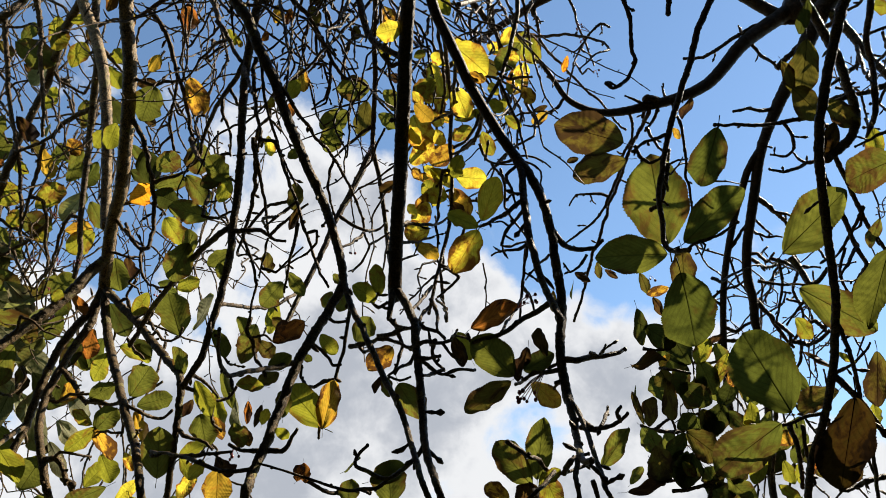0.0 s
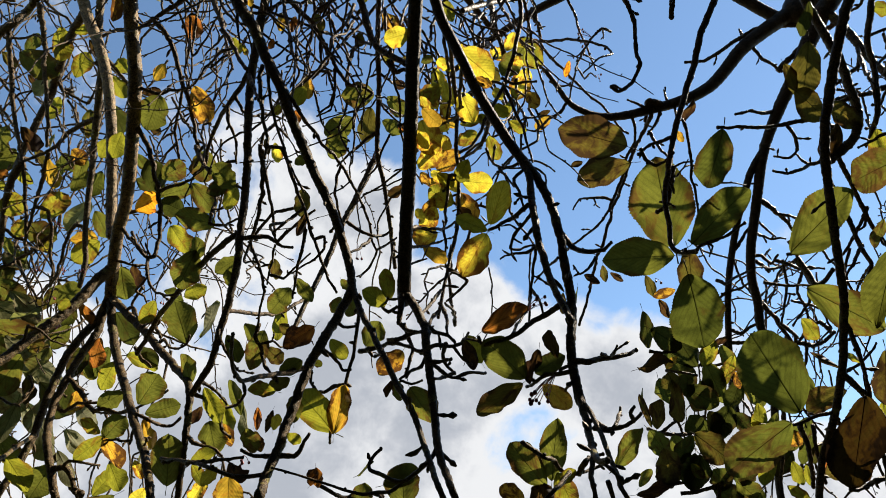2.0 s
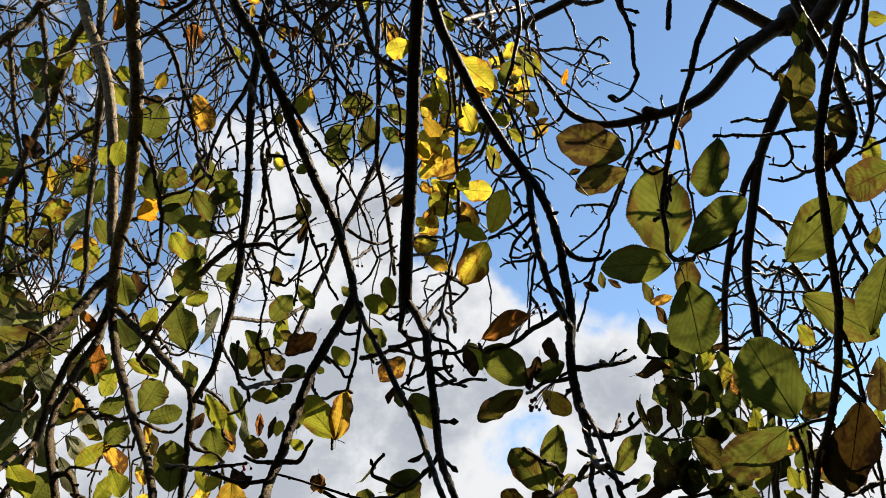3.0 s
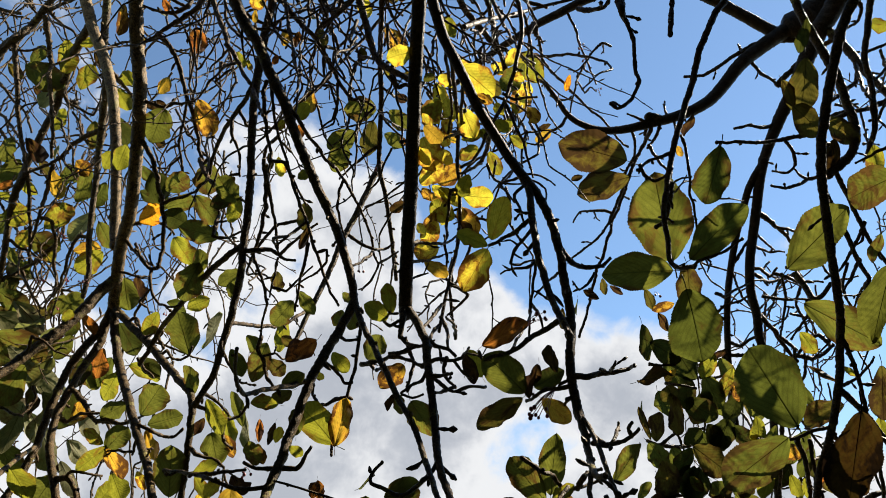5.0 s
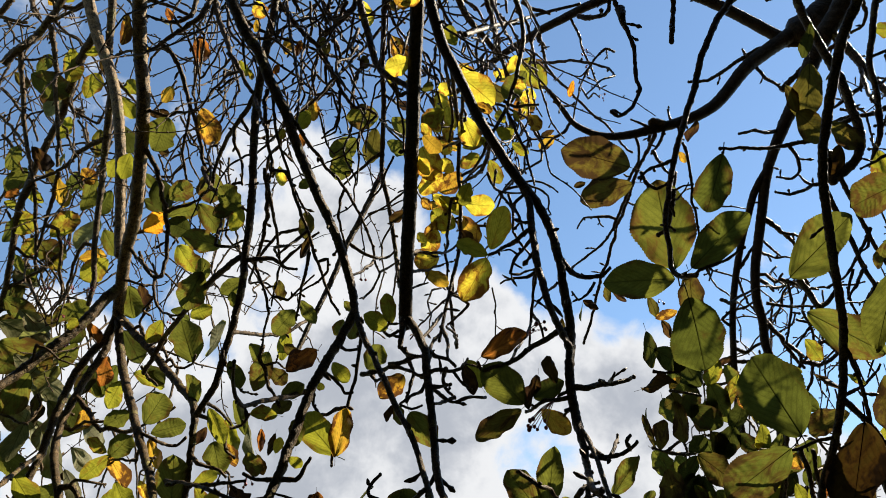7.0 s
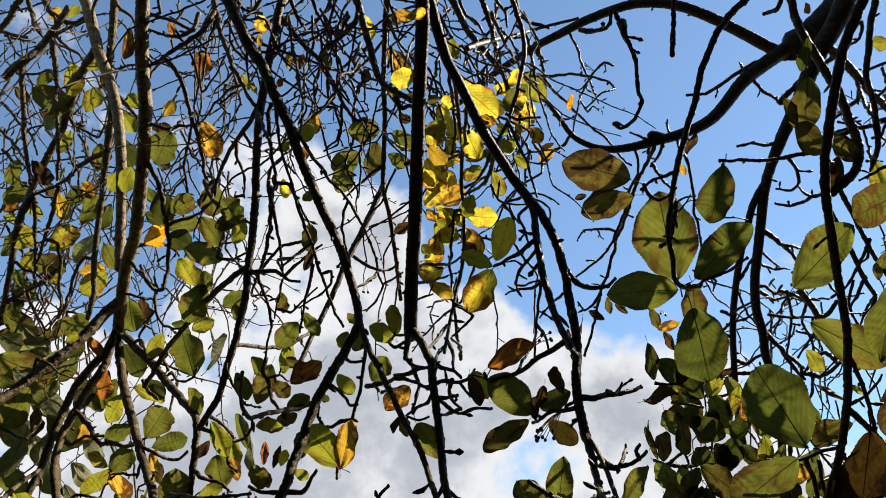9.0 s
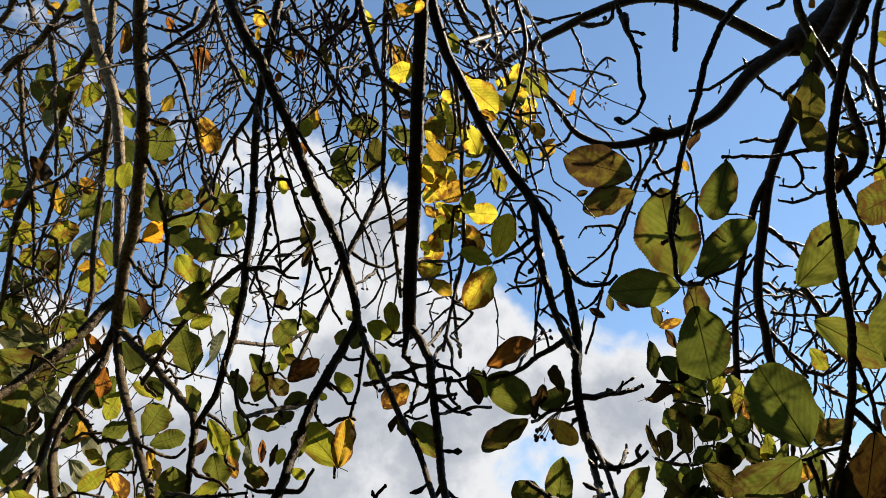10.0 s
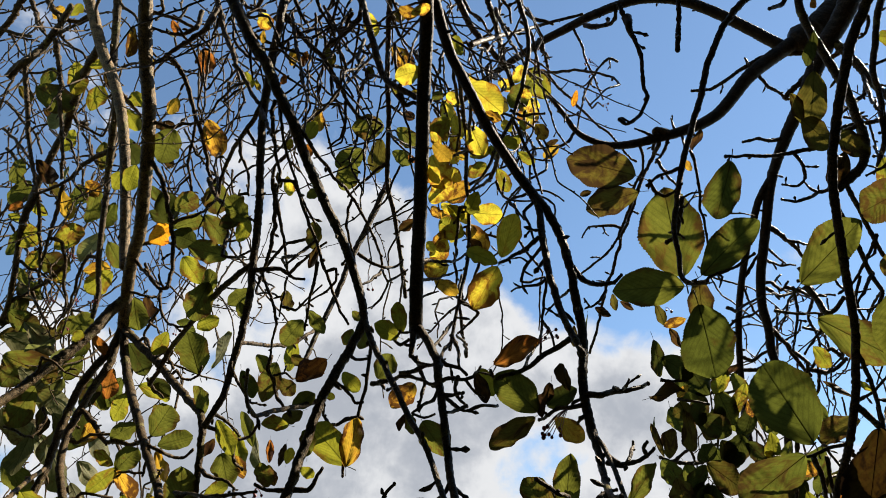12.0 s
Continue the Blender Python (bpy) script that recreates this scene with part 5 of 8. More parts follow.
stem("twig", 5.5, 3.2, (-0.661, 1.277, 2.678), (-0.633, 1.297, 2.631), (-0.620, 1.317, 2.592), (-0.613, 1.342, 2.549), (-0.601, 1.350, 2.503), (-0.608, 1.391, 2.463), (-0.609, 1.393, 2.417), (-0.629, 1.402, 2.417), (-0.642, 1.377, 2.426), (-0.664, 1.381, 2.467))
stem("twig", 4.3, 2.4, (-0.704, 1.424, 2.546), (-0.675, 1.430, 2.559), (-0.652, 1.449, 2.565), (-0.634, 1.464, 2.560), (-0.624, 1.479, 2.555))
stem("twig", 4.1, 2.2, (-0.611, 1.342, 2.545), (-0.584, 1.336, 2.555), (-0.553, 1.324, 2.556), (-0.535, 1.326, 2.572), (-0.511, 1.306, 2.579))
stem("twig", 4.8, 2.3, (-0.526, 1.285, 2.624), (-0.497, 1.249, 2.560), (-0.469, 1.235, 2.523), (-0.433, 1.203, 2.478), (-0.397, 1.163, 2.440), (-0.363, 1.133, 2.403))
stem("twig", 3.2, 1.5, (-0.411, 1.217, 2.532), (-0.435, 1.208, 2.514), (-0.446, 1.217, 2.481), (-0.441, 1.229, 2.433))
stem("twig", 3.7, 1.8, (-0.442, 1.228, 2.437), (-0.436, 1.203, 2.372), (-0.415, 1.207, 2.371), (-0.389, 1.171, 2.352), (-0.365, 1.158, 2.354))
stem("twig", 4.4, 2.2, (-0.724, 1.456, 2.530), (-0.692, 1.443, 2.485), (-0.645, 1.413, 2.441), (-0.613, 1.392, 2.411))
stem("twig", 3.7, 1.8, (-0.755, 1.518, 2.476), (-0.732, 1.503, 2.467), (-0.709, 1.502, 2.457), (-0.682, 1.491, 2.445))
stem("twig", 3.4, 2.0, (-0.626, 1.402, 2.417), (-0.614, 1.380, 2.379), (-0.605, 1.382, 2.347), (-0.585, 1.379, 2.319), (-0.543, 1.343, 2.295), (-0.518, 1.332, 2.296))
stem("twig", 2.7, 1.6, (-0.608, 1.381, 2.358), (-0.637, 1.404, 2.338), (-0.625, 1.420, 2.333), (-0.618, 1.428, 2.322))
stem("twig", 3.6, 2.2, (-0.712, 1.540, 2.357), (-0.689, 1.527, 2.360), (-0.661, 1.500, 2.319), (-0.637, 1.488, 2.294))
stem("twig", 4.5, 2.2, (-0.358, 1.155, 2.309), (-0.330, 1.153, 2.310), (-0.311, 1.160, 2.316), (-0.295, 1.159, 2.304), (-0.284, 1.160, 2.295), (-0.267, 1.163, 2.295))
stem("twig", 2.7, 1.8, (-0.261, 1.057, 2.278), (-0.294, 1.099, 2.302), (-0.297, 1.133, 2.307), (-0.297, 1.158, 2.303))
stem("twig", 3.4, 1.8, (-0.295, 1.159, 2.304), (-0.274, 1.149, 2.319), (-0.247, 1.130, 2.331), (-0.223, 1.113, 2.339))
stem("twig", 2.9, 1.8, (-0.342, 1.154, 2.309), (-0.341, 1.168, 2.298), (-0.324, 1.166, 2.264), (-0.314, 1.165, 2.235), (-0.310, 1.183, 2.217), (-0.316, 1.185, 2.184), (-0.314, 1.184, 2.153))
stem("twig", 2.3, 1.4, (-0.297, 1.161, 2.300), (-0.301, 1.170, 2.261), (-0.305, 1.171, 2.225))
stem("twig", 3.7, 2.2, (-0.305, 1.006, 2.402), (-0.302, 1.041, 2.378), (-0.300, 1.075, 2.360), (-0.300, 1.120, 2.349), (-0.294, 1.137, 2.302))
stem("twig", 4.3, 2.7, (-0.303, 1.015, 2.397), (-0.307, 1.059, 2.373), (-0.315, 1.097, 2.351), (-0.329, 1.132, 2.326), (-0.341, 1.164, 2.314))
stem("twig", 2.8, 1.4, (-0.303, 1.171, 2.243), (-0.278, 1.171, 2.236), (-0.258, 1.169, 2.260), (-0.233, 1.153, 2.277))
stem("twig", 5.5, 3.3, (-0.809, 1.556, 2.207), (-0.768, 1.538, 2.171), (-0.739, 1.516, 2.138), (-0.714, 1.498, 2.114), (-0.671, 1.472, 2.105), (-0.638, 1.455, 2.090), (-0.596, 1.414, 2.089))
stem("twig", 4.0, 2.1, (-0.813, 1.538, 2.132), (-0.797, 1.550, 2.127), (-0.761, 1.522, 2.132), (-0.726, 1.497, 2.128), (-0.696, 1.506, 2.134), (-0.658, 1.485, 2.145))
stem("twig", 3.6, 2.3, (-0.578, 1.392, 2.069), (-0.544, 1.380, 2.052), (-0.533, 1.410, 2.053), (-0.506, 1.394, 2.047), (-0.491, 1.389, 2.059))
stem("twig", 3.0, 1.9, (-0.567, 1.375, 2.037), (-0.578, 1.395, 2.018), (-0.597, 1.387, 2.015), (-0.643, 1.424, 2.031))
stem("twig", 3.8, 2.2, (-0.429, 1.239, 2.053), (-0.413, 1.254, 2.050), (-0.398, 1.277, 2.046), (-0.379, 1.279, 2.043), (-0.364, 1.296, 2.051), (-0.348, 1.285, 2.068))
stem("twig", 3.3, 1.8, (-0.412, 1.229, 2.072), (-0.401, 1.257, 2.070), (-0.386, 1.264, 2.060), (-0.377, 1.284, 2.048))
stem("twig", 3.3, 2.2, (-0.385, 1.278, 2.044), (-0.388, 1.298, 2.022), (-0.383, 1.302, 2.006), (-0.371, 1.317, 1.998))
stem("twig", 3.3, 1.7, (-0.379, 1.187, 2.156), (-0.378, 1.182, 2.133), (-0.374, 1.210, 2.121), (-0.358, 1.201, 2.099), (-0.348, 1.212, 2.085), (-0.331, 1.198, 2.076))
stem("twig", 3.8, 2.5, (-0.314, 1.185, 2.157), (-0.316, 1.190, 2.133), (-0.310, 1.211, 2.111), (-0.297, 1.198, 2.085), (-0.281, 1.197, 2.067))
stem("twig", 3.8, 3.1, (-0.372, 1.179, 2.181), (-0.363, 1.218, 2.195), (-0.347, 1.269, 2.217), (-0.328, 1.301, 2.231), (-0.316, 1.347, 2.258), (-0.295, 1.360, 2.280), (-0.281, 1.412, 2.327))
stem("twig", 3.8, 2.1, (-0.442, 1.287, 1.995), (-0.419, 1.264, 1.974), (-0.397, 1.275, 1.970), (-0.381, 1.272, 1.965), (-0.368, 1.268, 1.953))
stem("twig", 3.0, 1.6, (-0.337, 1.028, 1.877), (-0.312, 1.012, 1.871), (-0.293, 0.999, 1.872), (-0.276, 0.990, 1.870), (-0.261, 0.993, 1.872))
stem("twig", 3.7, 1.9, (-0.209, 0.985, 1.873), (-0.229, 0.994, 1.875), (-0.247, 0.989, 1.874), (-0.262, 0.984, 1.879))
stem("twig", 3.7, 1.9, (-0.214, 0.986, 1.873), (-0.193, 0.985, 1.874), (-0.185, 0.983, 1.882), (-0.180, 0.975, 1.890), (-0.173, 0.963, 1.895))
stem("branch", 6.1, 4.1, (-0.759, 1.487, 1.992), (-0.725, 1.470, 1.990), (-0.705, 1.465, 1.971), (-0.685, 1.452, 1.940))
stem("twig", 3.1, 2.0, (-0.725, 1.470, 1.990), (-0.711, 1.452, 1.998), (-0.683, 1.457, 1.995), (-0.662, 1.477, 1.996))
stem("twig", 4.0, 2.1, (-0.952, 1.536, 2.161), (-0.915, 1.525, 2.147), (-0.863, 1.500, 2.121))
stem("twig", 3.4, 2.1, (-0.870, 1.515, 2.194), (-0.855, 1.518, 2.170), (-0.861, 1.517, 2.151), (-0.871, 1.504, 2.126))
stem("twig", 3.4, 1.6, (-0.873, 1.462, 2.242), (-0.853, 1.429, 2.272), (-0.827, 1.430, 2.260), (-0.807, 1.448, 2.245), (-0.780, 1.465, 2.242))
stem("twig", 3.4, 2.2, (-0.646, 1.481, 2.244), (-0.643, 1.522, 2.235), (-0.622, 1.516, 2.215))
stem("twig", 3.3, 2.1, (-0.580, 1.429, 2.224), (-0.569, 1.431, 2.237), (-0.563, 1.453, 2.232), (-0.547, 1.462, 2.233), (-0.532, 1.462, 2.243), (-0.527, 1.452, 2.257))
stem("twig", 4.2, 2.6, (-0.643, 1.492, 2.321), (-0.604, 1.460, 2.284), (-0.572, 1.420, 2.240))
stem("twig", 2.2, 1.4, (-0.314, 1.199, 2.124), (-0.293, 1.210, 2.135), (-0.282, 1.225, 2.130), (-0.267, 1.247, 2.144))
stem("twig", 3.2, 1.9, (-0.138, 1.053, 1.995), (-0.163, 1.068, 1.997), (-0.177, 1.080, 1.993), (-0.185, 1.068, 1.989), (-0.197, 1.077, 2.009), (-0.195, 1.076, 2.025))
stem("twig", 2.7, 1.8, (-0.174, 1.009, 2.033), (-0.162, 1.030, 2.032), (-0.151, 1.038, 2.023), (-0.146, 1.045, 2.016), (-0.135, 1.046, 2.018))
stem("twig", 2.8, 1.9, (-0.154, 1.019, 2.077), (-0.146, 1.031, 2.077), (-0.127, 1.042, 2.083))
stem("twig", 2.7, 1.7, (-0.064, 0.958, 2.073), (-0.074, 0.954, 2.062), (-0.082, 0.949, 2.066), (-0.077, 0.921, 2.066))
stem("twig", 3.5, 2.0, (-0.062, 0.960, 2.051), (-0.054, 0.960, 2.041), (-0.040, 0.937, 2.025))
stem("twig", 3.7, 2.0, (-0.123, 1.043, 2.043), (-0.103, 1.013, 2.033), (-0.088, 1.006, 2.035), (-0.066, 0.974, 2.023), (-0.048, 0.959, 2.013), (-0.027, 0.934, 1.998))
stem("twig", 3.1, 1.7, (-0.077, 0.981, 2.033), (-0.056, 0.958, 2.026), (-0.038, 0.948, 2.029), (-0.023, 0.930, 2.019))
stem("twig", 3.1, 1.7, (-0.055, 0.958, 2.047), (-0.049, 0.970, 2.035), (-0.042, 0.963, 2.010), (-0.045, 0.959, 1.991), (-0.051, 0.960, 1.975))
stem("twig", 2.5, 1.3, (-0.024, 0.923, 1.982), (-0.031, 0.926, 1.971), (-0.046, 0.908, 1.956), (-0.057, 0.914, 1.949), (-0.042, 0.905, 1.940), (-0.027, 0.892, 1.939))
stem("twig", 3.4, 2.1, (-0.026, 0.940, 2.040), (-0.011, 0.954, 2.032), (0.005, 0.957, 2.029), (0.014, 0.968, 2.024))
stem("twig", 3.3, 1.9, (-0.024, 0.928, 1.995), (-0.010, 0.921, 1.999), (0.008, 0.908, 1.991), (0.024, 0.909, 1.995))
stem("twig", 3.3, 1.9, (-0.019, 0.922, 1.975), (-0.007, 0.910, 1.970), (0.009, 0.890, 1.965))
stem("twig", 2.9, 1.6, (-0.016, 0.920, 1.972), (0.001, 0.936, 1.967), (0.012, 0.949, 1.965), (0.022, 0.936, 1.960))
stem("twig", 2.9, 1.7, (0.003, 0.911, 1.996), (-0.001, 0.934, 1.990), (0.005, 0.942, 1.977), (0.014, 0.950, 1.969))
stem("twig", 2.5, 1.7, (0.019, 0.940, 1.962), (0.031, 0.942, 1.968), (0.046, 0.954, 1.974), (0.058, 0.967, 1.979))
stem("twig", 2.1, 1.2, (0.023, 0.908, 1.995), (0.027, 0.880, 1.990), (0.030, 0.847, 1.981))
stem("twig", 3.1, 1.5, (0.020, 1.115, 2.118), (0.020, 1.093, 2.119), (0.014, 1.042, 2.109), (0.003, 1.009, 2.104))
stem("twig", 3.3, 1.7, (-0.005, 1.007, 2.103), (0.005, 0.988, 2.074), (0.005, 0.954, 2.030))
stem("twig", 2.8, 1.7, (-0.007, 1.001, 2.087), (-0.018, 0.983, 2.063), (-0.019, 0.934, 2.021))
stem("twig", 2.5, 1.3, (0.012, 0.908, 1.991), (0.021, 0.912, 1.981), (0.036, 0.914, 1.969))
stem("twig", 2.9, 1.6, (0.014, 0.947, 1.971), (0.001, 0.935, 1.959), (-0.011, 0.906, 1.946))
stem("branch", 4.0, 2.1, (0.160, 0.875, 2.034), (0.145, 0.866, 2.026), (0.130, 0.880, 2.022), (0.113, 0.882, 2.013), (0.094, 0.874, 1.994), (0.075, 0.870, 1.983), (0.059, 0.861, 1.976), (0.048, 0.868, 1.974), (0.043, 0.871, 1.986))
stem("twig", 2.0, 1.4, (0.085, 0.872, 1.991), (0.100, 0.910, 2.026), (0.113, 0.927, 2.053), (0.125, 0.963, 2.090))
stem("twig", 3.0, 1.9, (0.154, 0.860, 1.937), (0.137, 0.863, 1.934), (0.123, 0.881, 1.940), (0.112, 0.886, 1.933), (0.103, 0.915, 1.939))
stem("twig", 2.7, 1.6, (0.157, 0.860, 1.934), (0.155, 0.877, 1.932), (0.152, 0.905, 1.932))
stem("branch", 4.2, 2.0, (0.156, 0.862, 1.950), (0.170, 0.847, 1.945), (0.191, 0.862, 1.954), (0.203, 0.843, 1.948), (0.221, 0.848, 1.954), (0.221, 0.820, 1.947))
stem("twig", 2.3, 1.2, (0.199, 0.846, 1.950), (0.194, 0.811, 1.941), (0.196, 0.805, 1.945))
stem("twig", 3.0, 1.5, (0.160, 0.807, 1.851), (0.168, 0.793, 1.845), (0.175, 0.781, 1.843), (0.185, 0.769, 1.842), (0.194, 0.767, 1.847), (0.199, 0.759, 1.851))
stem("twig", 2.3, 1.4, (0.175, 0.781, 1.843), (0.182, 0.787, 1.853), (0.192, 0.815, 1.870), (0.193, 0.815, 1.876))
stem("twig", 2.0, 1.5, (0.193, 0.768, 1.845), (0.188, 0.753, 1.849), (0.192, 0.750, 1.854))
stem("twig", 2.3, 1.4, (0.169, 0.790, 1.845), (0.167, 0.806, 1.856), (0.165, 0.828, 1.867))
stem("twig", 2.4, 1.5, (0.072, 0.719, 1.809), (0.086, 0.732, 1.805), (0.093, 0.721, 1.795), (0.105, 0.747, 1.800), (0.112, 0.754, 1.792), (0.123, 0.756, 1.789), (0.139, 0.766, 1.794), (0.154, 0.776, 1.802), (0.163, 0.763, 1.806))
stem("twig", 2.8, 1.5, (0.131, 0.762, 1.791), (0.135, 0.739, 1.797), (0.145, 0.759, 1.807), (0.155, 0.757, 1.808))
stem("twig", 7.2, 3.8, (0.741, 1.878, 2.259), (0.732, 1.900, 2.236), (0.695, 1.895, 2.220), (0.661, 1.900, 2.199), (0.629, 1.908, 2.187), (0.580, 1.883, 2.177), (0.548, 1.893, 2.186), (0.526, 1.896, 2.194))
stem("twig", 5.7, 3.2, (0.735, 1.886, 2.250), (0.722, 1.886, 2.217), (0.699, 1.889, 2.189), (0.685, 1.885, 2.170))
stem("twig", 4.1, 2.6, (0.554, 1.891, 2.184), (0.595, 1.874, 2.210), (0.608, 1.889, 2.194), (0.614, 1.908, 2.184))
stem("twig", 4.1, 2.6, (0.604, 1.895, 2.179), (0.605, 1.910, 2.143))
stem("twig", 3.4, 2.1, (0.474, 1.512, 2.200), (0.496, 1.484, 2.184), (0.529, 1.489, 2.181))
stem("twig", 4.0, 2.1, (0.438, 1.490, 2.235), (0.464, 1.492, 2.230), (0.494, 1.493, 2.234))
stem("twig", 4.9, 3.3, (0.739, 1.783, 2.394), (0.715, 1.804, 2.372), (0.690, 1.845, 2.367), (0.674, 1.865, 2.353))
stem("twig", 4.1, 2.7, (0.747, 1.818, 2.343), (0.719, 1.833, 2.346), (0.683, 1.865, 2.355))
stem("twig", 4.9, 3.1, (0.740, 1.769, 2.413), (0.759, 1.757, 2.398), (0.785, 1.748, 2.413), (0.812, 1.731, 2.419))
stem("twig", 4.9, 3.1, (0.743, 1.787, 2.386), (0.774, 1.783, 2.385), (0.783, 1.763, 2.382), (0.797, 1.730, 2.386))
stem("twig", 6.3, 3.8, (0.799, 1.701, 2.463), (0.852, 1.742, 2.416), (0.876, 1.752, 2.380), (0.900, 1.772, 2.363))
stem("twig", 6.3, 3.8, (0.892, 1.760, 2.374), (0.939, 1.773, 2.371), (0.980, 1.782, 2.387), (1.002, 1.769, 2.406))
stem("twig", 5.6, 3.2, (0.998, 1.772, 2.403), (0.955, 1.737, 2.420), (0.927, 1.754, 2.406), (0.900, 1.764, 2.376))
stem("twig", 4.1, 2.6, (0.924, 1.770, 2.370), (0.922, 1.802, 2.333), (0.910, 1.822, 2.306), (0.905, 1.852, 2.284))
stem("twig", 3.8, 2.0, (0.791, 1.422, 2.155), (0.812, 1.405, 2.162), (0.833, 1.391, 2.178), (0.844, 1.363, 2.195))
stem("twig", 3.2, 2.0, (0.805, 1.386, 2.212), (0.834, 1.387, 2.227), (0.866, 1.382, 2.234))
stem("twig", 3.9, 2.4, (0.486, 1.016, 1.923), (0.502, 1.047, 1.902), (0.510, 1.069, 1.877), (0.513, 1.083, 1.853))
stem("twig", 3.0, 2.0, (0.501, 1.016, 1.922), (0.513, 1.044, 1.894), (0.524, 1.074, 1.857))
stem("twig", 4.1, 2.7, (0.630, 1.357, 2.071), (0.626, 1.378, 2.019), (0.610, 1.402, 1.928))
stem("twig", 3.8, 2.5, (0.861, 1.463, 2.090), (0.853, 1.496, 2.032), (0.879, 1.533, 1.984))
stem("twig", 3.3, 2.0, (0.738, 1.657, 2.569), (0.753, 1.676, 2.514), (0.787, 1.710, 2.486), (0.806, 1.699, 2.446))
stem("twig", 4.8, 2.5, (0.744, 1.649, 2.581), (0.765, 1.616, 2.611), (0.794, 1.601, 2.636))
stem("twig", 4.5, 2.5, (0.655, 1.587, 2.458), (0.688, 1.615, 2.465), (0.716, 1.625, 2.486), (0.779, 1.653, 2.526))
stem("twig", 4.1, 2.5, (0.730, 1.737, 2.458), (0.703, 1.724, 2.474), (0.723, 1.707, 2.490), (0.757, 1.691, 2.493), (0.783, 1.664, 2.508))
stem("twig", 4.7, 2.5, (0.262, 1.368, 2.906), (0.248, 1.361, 2.926), (0.243, 1.385, 2.957))
stem("twig", 5.4, 3.0, (0.555, 1.448, 2.733), (0.547, 1.455, 2.687))
stem("twig", 3.3, 1.7, (-0.325, 1.039, 2.862), (-0.304, 1.030, 2.759), (-0.279, 1.002, 2.651), (-0.255, 0.977, 2.541), (-0.253, 0.971, 2.469))
stem("twig", 2.8, 1.7, (-0.287, 1.073, 2.903), (-0.283, 1.100, 2.855), (-0.297, 1.141, 2.831), (-0.274, 1.154, 2.776), (-0.287, 1.184, 2.757))
stem("twig", 3.9, 2.2, (-0.201, 1.045, 2.869), (-0.228, 1.077, 2.829), (-0.263, 1.099, 2.819), (-0.276, 1.155, 2.791))
stem("twig", 3.3, 1.6, (-0.247, 1.082, 2.834), (-0.219, 1.123, 2.794), (-0.232, 1.155, 2.761), (-0.205, 1.170, 2.719))
stem("twig", 4.8, 2.9, (-0.101, 1.044, 2.635), (-0.085, 1.066, 2.624), (-0.070, 1.066, 2.629), (-0.048, 1.076, 2.619))
stem("twig", 2.7, 1.6, (-0.272, 1.168, 2.724), (-0.235, 1.159, 2.716), (-0.219, 1.177, 2.670), (-0.227, 1.185, 2.638), (-0.254, 1.195, 2.628))
stem("twig", 2.8, 1.5, (-0.174, 1.154, 2.797), (-0.135, 1.111, 2.746), (-0.105, 1.080, 2.686), (-0.090, 1.066, 2.641))
stem("twig", 2.7, 1.7, (-0.296, 0.953, 2.518), (-0.288, 0.977, 2.462), (-0.273, 0.997, 2.417), (-0.253, 1.025, 2.366), (-0.231, 1.042, 2.329))
stem("twig", 2.9, 1.7, (-0.535, 1.163, 2.892), (-0.550, 1.161, 2.888), (-0.538, 1.195, 2.801), (-0.502, 1.163, 2.820), (-0.466, 1.118, 2.858))
stem("twig", 2.9, 1.8, (-0.606, 1.145, 2.943), (-0.573, 1.170, 2.898), (-0.559, 1.214, 2.856), (-0.569, 1.250, 2.804), (-0.561, 1.293, 2.775))
stem("twig", 4.8, 2.6, (0.878, 1.633, 2.597), (0.910, 1.659, 2.537), (0.902, 1.706, 2.489), (0.930, 1.733, 2.431), (0.915, 1.761, 2.366))
stem("twig", 3.2, 1.5, (0.815, 1.302, 2.374), (0.802, 1.325, 2.323), (0.823, 1.348, 2.271), (0.803, 1.373, 2.221), (0.831, 1.412, 2.177))
stem("twig", 4.7, 2.6, (0.833, 1.695, 2.397), (0.885, 1.734, 2.377), (0.880, 1.778, 2.342), (0.922, 1.841, 2.306))
stem("twig", 3.1, 1.5, (0.833, 1.278, 2.322), (0.824, 1.314, 2.279), (0.845, 1.361, 2.228), (0.831, 1.395, 2.182))
stem("twig", 4.0, 1.9, (0.854, 1.619, 2.547), (0.938, 1.612, 2.559), (0.973, 1.622, 2.517), (1.032, 1.623, 2.525))
stem("twig", 3.2, 2.0, (0.867, 1.677, 2.450), (0.945, 1.701, 2.439), (0.981, 1.742, 2.404), (0.936, 1.761, 2.365))
stem("twig", 4.0, 2.2, (0.741, 1.573, 2.102), (0.770, 1.616, 2.055), (0.756, 1.646, 1.991))
stem("twig", 3.4, 2.2, (0.771, 1.579, 2.092), (0.797, 1.629, 2.046), (0.813, 1.656, 1.993))
stem("twig", 2.6, 2.2, (-0.155, 0.977, 1.833), (-0.136, 0.983, 1.823), (-0.124, 1.006, 1.823), (-0.099, 0.991, 1.828), (-0.079, 0.986, 1.823))
stem("twig", 4.3, 3.3, (0.731, 1.236, 1.909), (0.692, 1.226, 1.900), (0.685, 1.251, 1.895), (0.649, 1.240, 1.887))
stem("twig", 4.8, 4.1, (0.600, 1.509, 2.025), (0.580, 1.539, 1.997), (0.555, 1.545, 1.964), (0.548, 1.568, 1.930))
stem("twig", 4.1, 3.5, (0.472, 1.543, 1.953), (0.512, 1.542, 1.957), (0.554, 1.537, 1.971))
stem("branch", 6.7, 6.1, (-0.776, 1.520, 2.028), (-0.749, 1.534, 2.003), (-0.739, 1.549, 1.971), (-0.716, 1.548, 1.959))
